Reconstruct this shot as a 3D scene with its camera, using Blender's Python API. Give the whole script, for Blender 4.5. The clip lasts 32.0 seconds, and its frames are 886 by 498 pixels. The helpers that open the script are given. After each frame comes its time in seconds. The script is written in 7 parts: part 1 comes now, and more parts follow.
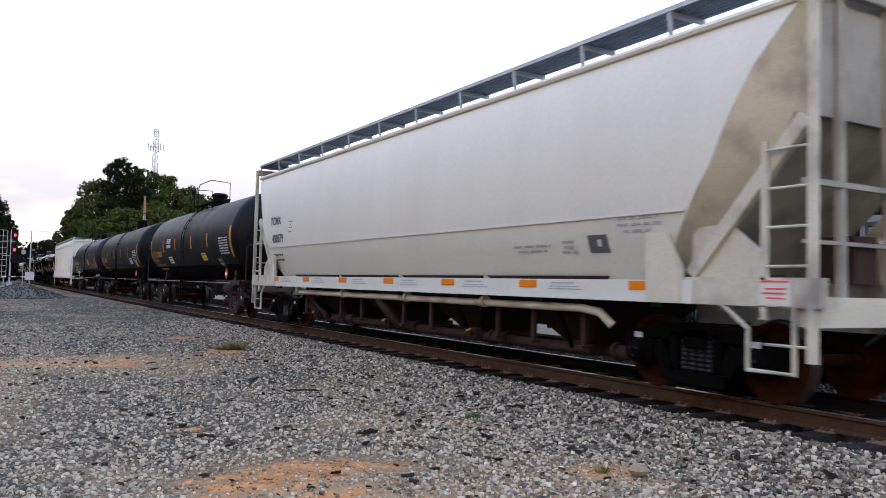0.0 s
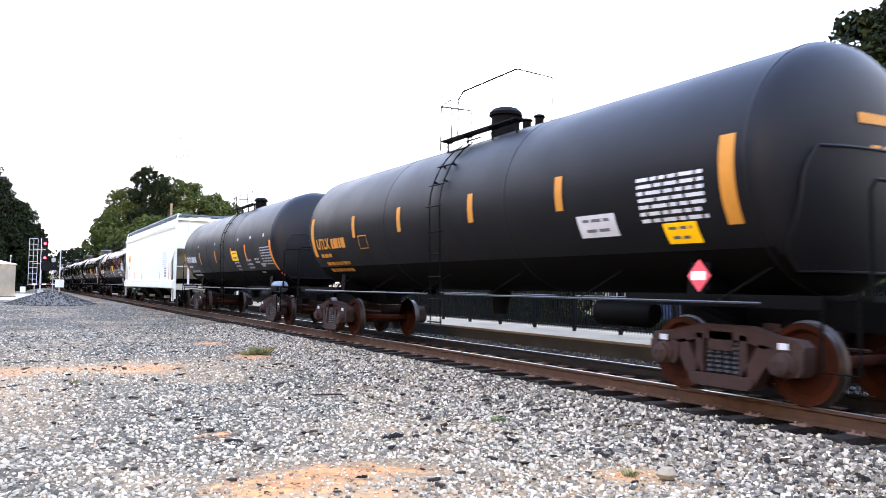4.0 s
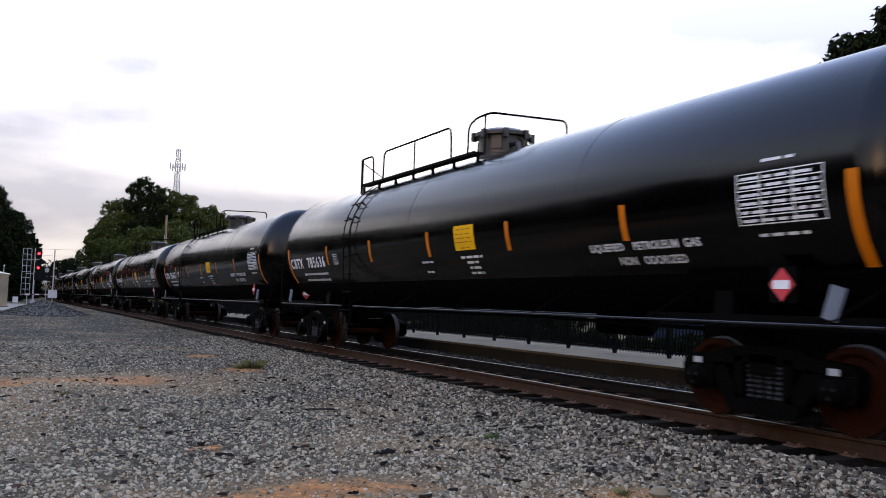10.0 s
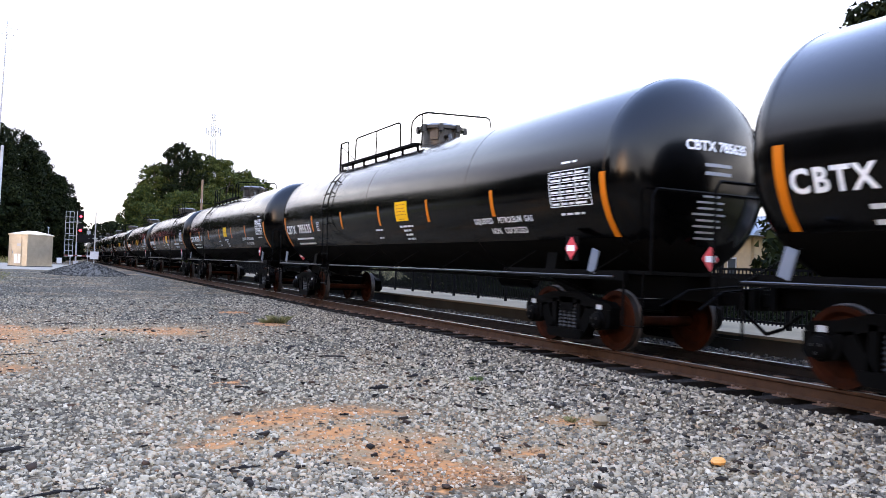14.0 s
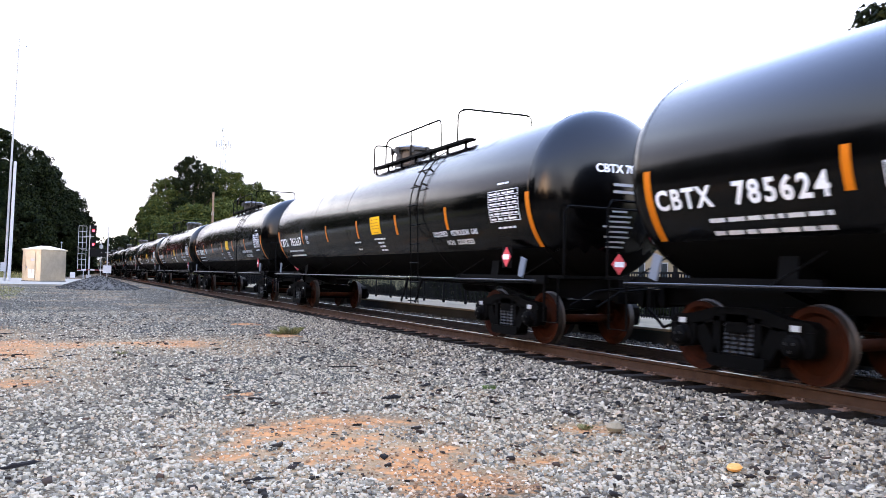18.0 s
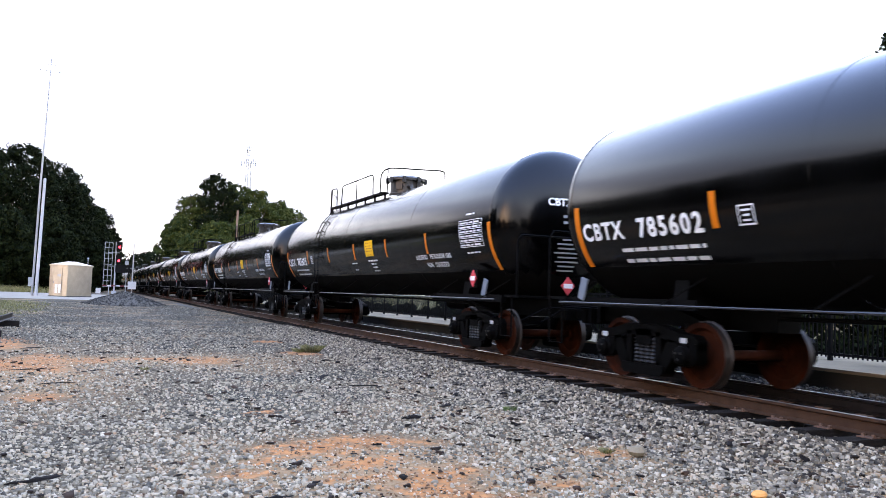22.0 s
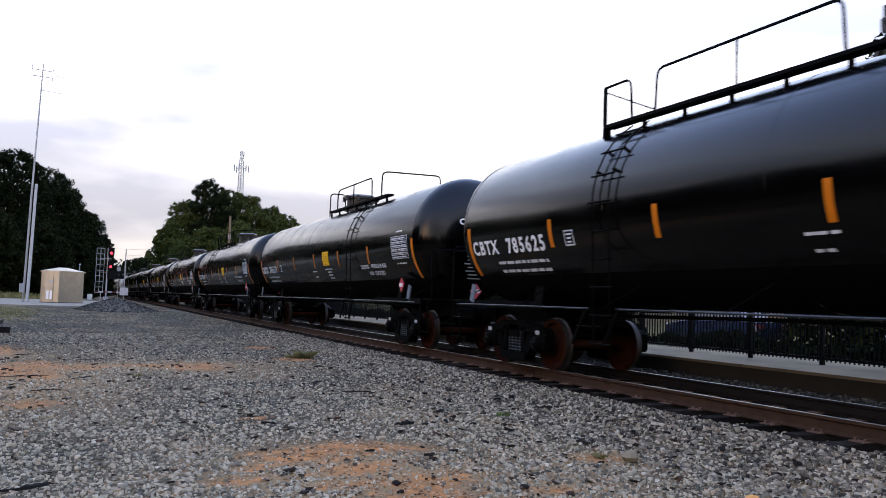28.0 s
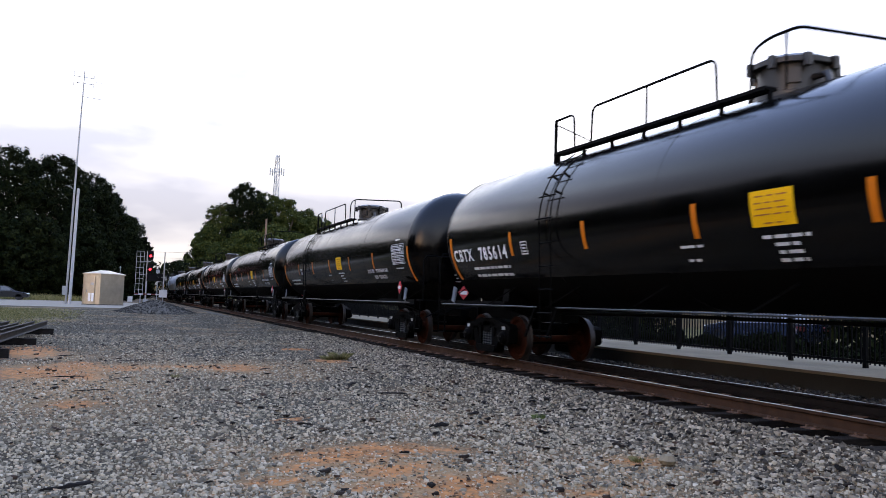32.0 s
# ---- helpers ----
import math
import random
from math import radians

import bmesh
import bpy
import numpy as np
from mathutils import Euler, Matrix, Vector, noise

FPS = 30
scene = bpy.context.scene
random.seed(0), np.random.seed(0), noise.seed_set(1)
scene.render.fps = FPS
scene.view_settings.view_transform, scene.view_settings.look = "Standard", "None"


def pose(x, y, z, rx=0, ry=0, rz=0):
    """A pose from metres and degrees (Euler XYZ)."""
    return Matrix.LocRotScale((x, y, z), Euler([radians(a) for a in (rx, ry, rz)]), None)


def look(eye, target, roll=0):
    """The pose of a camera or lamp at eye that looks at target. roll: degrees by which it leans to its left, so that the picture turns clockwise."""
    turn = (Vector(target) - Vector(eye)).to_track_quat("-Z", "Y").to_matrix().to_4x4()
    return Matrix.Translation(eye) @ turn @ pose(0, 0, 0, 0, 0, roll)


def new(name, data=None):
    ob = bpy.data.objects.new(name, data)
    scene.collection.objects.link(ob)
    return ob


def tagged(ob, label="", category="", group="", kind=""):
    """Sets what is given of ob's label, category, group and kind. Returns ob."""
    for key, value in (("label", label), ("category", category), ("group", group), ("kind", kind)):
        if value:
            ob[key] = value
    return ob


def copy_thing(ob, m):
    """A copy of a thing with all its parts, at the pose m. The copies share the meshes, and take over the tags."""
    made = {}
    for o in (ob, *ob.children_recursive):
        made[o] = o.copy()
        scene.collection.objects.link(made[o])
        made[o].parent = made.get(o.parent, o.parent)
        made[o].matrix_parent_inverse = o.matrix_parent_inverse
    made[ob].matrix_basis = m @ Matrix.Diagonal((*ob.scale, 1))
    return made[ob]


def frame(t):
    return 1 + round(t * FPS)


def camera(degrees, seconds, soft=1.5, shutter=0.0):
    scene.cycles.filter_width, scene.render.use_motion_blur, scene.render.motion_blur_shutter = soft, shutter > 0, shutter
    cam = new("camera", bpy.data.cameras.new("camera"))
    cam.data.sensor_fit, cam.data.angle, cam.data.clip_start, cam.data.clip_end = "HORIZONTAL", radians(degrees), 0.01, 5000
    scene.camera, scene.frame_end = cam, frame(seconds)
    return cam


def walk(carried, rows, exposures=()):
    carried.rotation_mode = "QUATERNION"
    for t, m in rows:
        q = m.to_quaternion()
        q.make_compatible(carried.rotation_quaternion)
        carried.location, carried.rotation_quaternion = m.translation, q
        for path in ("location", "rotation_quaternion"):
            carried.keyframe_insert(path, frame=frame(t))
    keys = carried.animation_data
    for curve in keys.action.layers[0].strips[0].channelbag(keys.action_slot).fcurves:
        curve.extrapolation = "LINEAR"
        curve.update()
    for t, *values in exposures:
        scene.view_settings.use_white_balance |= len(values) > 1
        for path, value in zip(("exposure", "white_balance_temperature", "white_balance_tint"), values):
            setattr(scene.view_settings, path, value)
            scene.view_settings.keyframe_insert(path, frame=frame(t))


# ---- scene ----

# ---------------------------------------------------------------- camera
cam = camera(58.49, 32.0, soft=0.5, shutter=0.2)
PATH = [
    (0.0, pose(0.100, 1.380, 1.220, 92.63, -1.47, -30.21)),
    (0.5, pose(0.100, 1.380, 1.220, 92.58, -1.75, -30.24)),
    (1.0, pose(0.100, 1.380, 1.220, 92.69, -1.87, -30.07)),
    (1.5, pose(0.100, 1.380, 1.220, 92.52, -1.84, -30.21)),
    (2.0, pose(0.100, 1.380, 1.220, 92.20, -1.60, -29.67)),
    (2.5, pose(0.100, 1.380, 1.220, 92.05, -1.37, -29.38)),
    (3.0, pose(0.100, 1.380, 1.220, 92.71, -1.30, -28.18)),
    (3.5, pose(0.100, 1.380, 1.220, 92.97, -1.08, -28.28)),
    (5.5, pose(0.100, 1.380, 1.220, 92.30, -0.95, -28.81)),
    (6.0, pose(0.100, 1.380, 1.220, 92.16, -0.93, -28.32)),
    (6.5, pose(0.100, 1.380, 1.220, 92.12, -1.01, -28.30)),
    (7.0, pose(0.100, 1.380, 1.220, 92.31, -1.07, -27.98)),
    (7.5, pose(0.100, 1.380, 1.220, 92.57, -1.01, -28.24)),
    (8.0, pose(0.100, 1.380, 1.220, 93.10, -1.43, -27.21)),
    (8.5, pose(0.100, 1.380, 1.220, 93.93, -1.18, -26.97)),
    (9.0, pose(0.100, 1.380, 1.220, 94.65, -1.51, -27.96)),
    (9.5, pose(0.100, 1.380, 1.220, 94.45, -1.61, -27.81)),
    (10.0, pose(0.100, 1.380, 1.220, 94.00, -1.71, -28.87)),
    (10.5, pose(0.100, 1.380, 1.220, 94.77, -1.21, -26.79)),
    (11.0, pose(0.031, 0.423, 1.169, 92.77, -2.30, -25.82)),
    (11.5, pose(0.000, 0.000, 1.147, 91.95, -2.29, -25.57)),
    (12.0, pose(0.000, 0.000, 1.147, 91.78, -1.87, -25.67)),
    (12.5, pose(0.000, 0.000, 1.147, 91.82, -1.89, -26.06)),
    (13.0, pose(0.000, 0.000, 1.147, 90.83, -1.94, -25.94)),
    (13.5, pose(0.000, 0.000, 1.147, 91.34, -1.87, -26.12)),
    (15.5, pose(0.000, 0.000, 1.147, 91.37, -3.21, -27.43)),
    (16.0, pose(0.000, 0.000, 1.147, 91.13, -3.12, -27.17)),
    (16.5, pose(0.000, 0.000, 1.147, 91.11, -2.92, -26.80)),
    (17.0, pose(0.000, 0.000, 1.147, 91.67, -3.09, -26.48)),
    (17.5, pose(0.000, 0.000, 1.147, 91.51, -2.41, -26.26)),
    (18.0, pose(0.000, 0.000, 1.147, 92.01, -1.35, -25.65)),
    (18.5, pose(0.000, 0.000, 1.147, 92.49, -1.70, -26.55)),
    (19.0, pose(0.000, 0.000, 1.147, 92.44, -1.77, -26.71)),
    (19.5, pose(0.000, 0.000, 1.147, 92.47, -2.29, -25.50)),
    (20.0, pose(0.000, 0.000, 1.147, 92.41, -2.34, -25.75)),
    (20.5, pose(0.000, 0.000, 1.147, 92.34, -2.56, -25.40)),
    (21.0, pose(0.000, 0.000, 1.147, 92.32, -2.66, -25.14)),
    (21.5, pose(0.000, 0.000, 1.147, 92.49, -2.46, -24.99)),
    (22.0, pose(0.000, 0.000, 1.147, 93.40, -2.03, -24.10)),
    (22.5, pose(0.000, 0.000, 1.147, 93.42, -1.94, -23.99)),
    (23.0, pose(0.000, 0.000, 1.147, 93.67, -2.09, -22.98)),
    (23.5, pose(0.000, 0.000, 1.147, 93.67, -2.48, -23.42)),
    (24.0, pose(0.000, 0.000, 1.147, 93.25, -2.09, -23.28)),
    (24.5, pose(0.000, 0.000, 1.147, 92.93, -1.57, -24.14)),
    (25.0, pose(0.000, 0.000, 1.147, 92.97, -1.51, -24.51)),
    (25.5, pose(0.000, 0.000, 1.147, 93.61, -1.81, -25.22)),
    (26.0, pose(0.000, 0.000, 1.147, 93.81, -1.95, -24.39)),
    (26.5, pose(0.000, 0.000, 1.147, 93.86, -1.72, -24.00)),
    (28.5, pose(0.000, 0.000, 1.147, 93.70, -1.99, -24.72)),
    (29.0, pose(0.000, 0.000, 1.147, 93.37, -1.88, -24.45)),
    (29.5, pose(0.000, 0.000, 1.147, 93.41, -1.67, -24.17)),
    (30.0, pose(0.000, 0.000, 1.147, 93.31, -1.61, -22.80)),
    (30.5, pose(0.000, 0.000, 1.147, 92.99, -1.35, -22.38)),
    (31.0, pose(0.000, 0.000, 1.147, 93.17, -1.59, -22.36)),
    (31.5, pose(0.000, 0.000, 1.147, 93.65, -1.73, -22.19)),
    (32.0, pose(0.000, 0.000, 1.147, 93.87, -1.89, -22.12)),
]
EXPOSURES = [(t, stops, 7750.0 if t < 11 else 7600.0 if t < 22 else 7400.0, 12.5) for t, stops in (
    (0.0, -0.58), (1.0, -0.4), (2.0, 0.1), (2.6, 0.9), (3.5, 0.95), (5.5, 0.4), (7.0, 0.3), (8.0, -0.25), (9.0, -0.9), (10.0, -1.05), (10.5, -0.3), (13.0, -0.15),
    (16.0, 0.43), (19.0, 0.3), (21.0, 0.3), (22.3, -0.1), (23.0, -0.68), (24.0, -0.95), (26.0, -0.98), (32.0, -0.85))]
walk(cam, PATH, EXPOSURES)

# ---------------------------------------------------------------- world and sun
SUN_AZ, SUN_EL = radians(243.0), radians(8.0)      # clockwise from +y, and above the horizon
world = bpy.data.worlds.new("evening_sky")
scene.world = world
world.use_nodes = True
wt = world.node_tree
wt.nodes.clear()
w_out = wt.nodes.new("ShaderNodeOutputWorld")
w_bg = wt.nodes.new("ShaderNodeBackground")
w_sky = wt.nodes.new("ShaderNodeTexSky")
w_sky.sky_type = "NISHITA"
w_sky.sun_disc = False
w_sky.sun_elevation, w_sky.sun_rotation = SUN_EL, SUN_AZ
w_sky.air_density, w_sky.dust_density, w_sky.ozone_density = 1.0, 2.5, 1.0
w_co = wt.nodes.new("ShaderNodeTexCoord")
w_map = wt.nodes.new("ShaderNodeMapping")
w_map.inputs["Scale"].default_value = (1.0, 1.0, 3.2)
w_map.inputs["Location"].default_value = (3.7, 1.2, 0.4)
w_noise = wt.nodes.new("ShaderNodeTexNoise")
w_noise.inputs["Scale"].default_value = 2.3
w_noise.inputs["Detail"].default_value = 7.0
w_noise.inputs["Roughness"].default_value = 0.46
w_ramp = wt.nodes.new("ShaderNodeValToRGB")
w_ramp.color_ramp.elements[0].position, w_ramp.color_ramp.elements[0].color = 0.40, (8.8, 8.9, 10.4, 1)
w_ramp.color_ramp.elements[1].position, w_ramp.color_ramp.elements[1].color = 0.64, (23.0, 22.2, 21.8, 1)
w_mix = wt.nodes.new("ShaderNodeMix")
w_mix.data_type = "RGBA"
w_mix.inputs[0].default_value = 0.86
wt.links.new(w_co.outputs["Generated"], w_map.inputs["Vector"])
wt.links.new(w_map.outputs["Vector"], w_noise.inputs["Vector"])
wt.links.new(w_noise.outputs["Fac"], w_ramp.inputs["Fac"])
wt.links.new(w_sky.outputs["Color"], w_mix.inputs[6])
# the clouds thin out to an even veil higher up
w_veil = wt.nodes.new("ShaderNodeMix")
w_veil.data_type = "RGBA"
w_veil.inputs[7].default_value = (16.5, 16.4, 16.8, 1)
w_high = wt.nodes.new("ShaderNodeMapRange")
w_high.inputs["From Min"].default_value, w_high.inputs["From Max"].default_value = 0.3, 0.55
w_sep = wt.nodes.new("ShaderNodeSeparateXYZ")
wt.links.new(w_co.outputs["Generated"], w_sep.inputs["Vector"])
wt.links.new(w_sep.outputs["Z"], w_high.inputs["Value"])
wt.links.new(w_high.outputs["Result"], w_veil.inputs[0])
wt.links.new(w_ramp.outputs["Color"], w_veil.inputs[6])
wt.links.new(w_veil.outputs[2], w_mix.inputs[7])
# bright cloud low down, and the deeper blue of the evening overhead
w_up = wt.nodes.new("ShaderNodeValToRGB")
for i, (p, c) in enumerate([(0.0, (0.92, 0.92, 0.90)), (1.0, (0.64, 1.08, 2.25)), (0.26, (1.44, 1.60, 1.88)), (0.46, (1.34, 1.74, 2.5)), (0.7, (0.9, 1.36, 2.6))]):
    e = w_up.color_ramp.elements[i] if i < 2 else w_up.color_ramp.elements.new(p)
    e.position, e.color = p, (*c, 1)
w_mul = wt.nodes.new("ShaderNodeMix")
w_mul.data_type, w_mul.blend_type = "RGBA", "MULTIPLY"
w_mul.inputs[0].default_value = 1.0
wt.links.new(w_sep.outputs["Z"], w_up.inputs["Fac"])
wt.links.new(w_mix.outputs[2], w_mul.inputs[6])
wt.links.new(w_up.outputs["Color"], w_mul.inputs[7])
# the warm glow of the set sun low behind the camera
w_dot = wt.nodes.new("ShaderNodeVectorMath")
w_dot.operation = "DOT_PRODUCT"
w_dot.inputs[1].default_value = (math.sin(SUN_AZ) * math.cos(SUN_EL), math.cos(SUN_AZ) * math.cos(SUN_EL), math.sin(SUN_EL))
w_glow = wt.nodes.new("ShaderNodeValToRGB")
w_glow.color_ramp.elements[0].position, w_glow.color_ramp.elements[0].color = 0.945, (0, 0, 0, 1)
w_glow.color_ramp.elements[1].position, w_glow.color_ramp.elements[1].color = 1.0, (32.0, 16.0, 7.0, 1)
w_add = wt.nodes.new("ShaderNodeMix")
w_add.data_type, w_add.blend_type = "RGBA", "ADD"
w_add.inputs[0].default_value = 1.0
wt.links.new(w_co.outputs["Generated"], w_dot.inputs[0])
wt.links.new(w_dot.outputs["Value"], w_glow.inputs["Fac"])
wt.links.new(w_mul.outputs[2], w_add.inputs[6])
wt.links.new(w_glow.outputs["Color"], w_add.inputs[7])
wt.links.new(w_add.outputs[2], w_bg.inputs["Color"])
w_bg.inputs["Strength"].default_value = 0.145
wt.links.new(w_bg.outputs["Background"], w_out.inputs["Surface"])

sun_data = bpy.data.lights.new("low_sun", "SUN")
sun_data.energy, sun_data.angle, sun_data.color = 0.15, radians(20.0), (1.0, 0.84, 0.68)
sun = new("low_sun", sun_data)
sun.matrix_world = look((0, 0, 30), (-math.sin(SUN_AZ) * 30, -math.cos(SUN_AZ) * 30, 30 - math.tan(SUN_EL) * 30))

# ---------------------------------------------------------------- materials
def material(name, colour, rough=0.6, metal=0.0, colour2=None, scale=4.0, fine=60.0, bump=0.1, gloss=0.5,
             amount=0.5, dirt=None, dirt_scale=1.2, dirt_amount=0.5, random=0.0, stretch=(1, 1, 1), coat=0.0):
    """A surface with two scales of variation, optional dirt and a fine relief."""
    m = bpy.data.materials.new(name)
    m.use_nodes = True
    t = m.node_tree
    n, l = t.nodes, t.links
    bsdf = n["Principled BSDF"]
    co = n.new("ShaderNodeTexCoord")
    mp = n.new("ShaderNodeMapping")
    mp.inputs["Scale"].default_value = stretch
    l.new(co.outputs["Object"], mp.inputs["Vector"])
    big = n.new("ShaderNodeTexNoise")
    big.inputs["Scale"].default_value, big.inputs["Detail"].default_value = scale, 5.0
    small = n.new("ShaderNodeTexNoise")
    small.inputs["Scale"].default_value, small.inputs["Detail"].default_value = fine, 3.0
    for node in (big, small):
        l.new(mp.outputs["Vector"], node.inputs["Vector"])
    c2 = colour2 or tuple(c * 0.7 for c in colour)
    mix = n.new("ShaderNodeMix")
    mix.data_type = "RGBA"
    mix.inputs[6].default_value, mix.inputs[7].default_value = (*colour, 1), (*c2, 1)
    fac = n.new("ShaderNodeMath")
    fac.operation = "MULTIPLY"
    fac.inputs[1].default_value = amount
    ramp = n.new("ShaderNodeValToRGB")
    ramp.color_ramp.elements[0].position, ramp.color_ramp.elements[1].position = 0.35, 0.68
    l.new(big.outputs["Fac"], ramp.inputs["Fac"])
    l.new(ramp.outputs["Color"], fac.inputs[0])
    l.new(fac.outputs[0], mix.inputs[0])
    colour_out = mix.outputs[2]
    grain = n.new("ShaderNodeMix")
    grain.data_type, grain.blend_type = "RGBA", "MULTIPLY"
    grain.inputs[0].default_value = 0.35
    l.new(colour_out, grain.inputs[6])
    l.new(small.outputs["Fac"], grain.inputs[7])
    gain = n.new("ShaderNodeMix")
    gain.data_type, gain.blend_type = "RGBA", "MULTIPLY"
    gain.inputs[0].default_value = 1.0
    gain.inputs[7].default_value = (1.2, 1.2, 1.2, 1)
    l.new(grain.outputs[2], gain.inputs[6])
    colour_out = gain.outputs[2]
    if dirt:
        dn = n.new("ShaderNodeTexNoise")
        dn.inputs["Scale"].default_value, dn.inputs["Detail"].default_value = dirt_scale, 8.0
        l.new(mp.outputs["Vector"], dn.inputs["Vector"])
        dr = n.new("ShaderNodeValToRGB")
        dr.color_ramp.elements[0].position, dr.color_ramp.elements[1].position = 0.48, 0.72
        l.new(dn.outputs["Fac"], dr.inputs["Fac"])
        df = n.new("ShaderNodeMath")
        df.operation = "MULTIPLY"
        df.inputs[1].default_value = dirt_amount
        l.new(dr.outputs["Color"], df.inputs[0])
        dm = n.new("ShaderNodeMix")
        dm.data_type = "RGBA"
        dm.inputs[7].default_value = (*dirt, 1)
        l.new(df.outputs[0], dm.inputs[0])
        l.new(colour_out, dm.inputs[6])
        colour_out = dm.outputs[2]
    if random:
        info = n.new("ShaderNodeObjectInfo")
        hsv = n.new("ShaderNodeHueSaturation")
        rr = n.new("ShaderNodeMapRange")
        rr.inputs["To Min"].default_value, rr.inputs["To Max"].default_value = 1 - random, 1 + random
        l.new(info.outputs["Random"], rr.inputs["Value"])
        l.new(rr.outputs["Result"], hsv.inputs["Value"])
        l.new(colour_out, hsv.inputs["Color"])
        colour_out = hsv.outputs["Color"]
    l.new(colour_out, bsdf.inputs["Base Color"])
    bsdf.inputs["Metallic"].default_value = metal
    bsdf.inputs["Specular IOR Level"].default_value = gloss
    bsdf.inputs["Coat Weight"].default_value = coat
    bsdf.inputs["Coat Roughness"].default_value = 0.15
    rm = n.new("ShaderNodeMapRange")
    rm.inputs["To Min"].default_value, rm.inputs["To Max"].default_value = max(rough - 0.1, 0.02), min(rough + 0.12, 1.0)
    l.new(big.outputs["Fac"], rm.inputs["Value"])
    l.new(rm.outputs["Result"], bsdf.inputs["Roughness"])
    if bump:
        b = n.new("ShaderNodeBump")
        b.inputs["Strength"].default_value, b.inputs["Distance"].default_value = bump, 0.01
        l.new(small.outputs["Fac"], b.inputs["Height"])
        l.new(b.outputs["Normal"], bsdf.inputs["Normal"])
    return m


def island_material(name, stops, rough=0.9, bump=0.3, fine=40.0, gloss=0.3):
    """Loose pieces in one mesh: each takes a colour of its own from the stops."""
    m = bpy.data.materials.new(name)
    m.use_nodes = True
    n, l = m.node_tree.nodes, m.node_tree.links
    bsdf = n["Principled BSDF"]
    geo = n.new("ShaderNodeNewGeometry")
    ramp = n.new("ShaderNodeValToRGB")
    els = ramp.color_ramp.elements
    for i, (p, c) in enumerate(stops):
        e = els[i] if i < 2 else els.new(p)
        e.position, e.color = p, (*c, 1)
    l.new(geo.outputs["Random Per Island"], ramp.inputs["Fac"])
    co = n.new("ShaderNodeTexCoord")
    noise_n = n.new("ShaderNodeTexNoise")
    noise_n.inputs["Scale"].default_value = fine
    l.new(co.outputs["Object"], noise_n.inputs["Vector"])
    mr = n.new("ShaderNodeMapRange")
    mr.inputs["To Min"].default_value, mr.inputs["To Max"].default_value = 0.65, 1.3
    l.new(noise_n.outputs["Fac"], mr.inputs["Value"])
    mul = n.new("ShaderNodeMix")
    mul.data_type, mul.blend_type = "RGBA", "MULTIPLY"
    mul.inputs[0].default_value = 1.0
    l.new(ramp.outputs["Color"], mul.inputs[6])
    l.new(mr.outputs["Result"], mul.inputs[7])
    l.new(mul.outputs[2], bsdf.inputs["Base Color"])
    bsdf.inputs["Roughness"].default_value = rough
    bsdf.inputs["Specular IOR Level"].default_value = gloss
    if bump:
        b = n.new("ShaderNodeBump")
        b.inputs["Strength"].default_value, b.inputs["Distance"].default_value = bump, 0.01
        l.new(noise_n.outputs["Fac"], b.inputs["Height"])
        l.new(b.outputs["Normal"], bsdf.inputs["Normal"])
    return m


def glowing(name, colour, strength):
    m = bpy.data.materials.new(name)
    m.use_nodes = True
    bsdf = m.node_tree.nodes["Principled BSDF"]
    bsdf.inputs["Base Color"].default_value = (*colour, 1)
    bsdf.inputs["Emission Color"].default_value = (*colour, 1)
    bsdf.inputs["Emission Strength"].default_value = strength
    return m


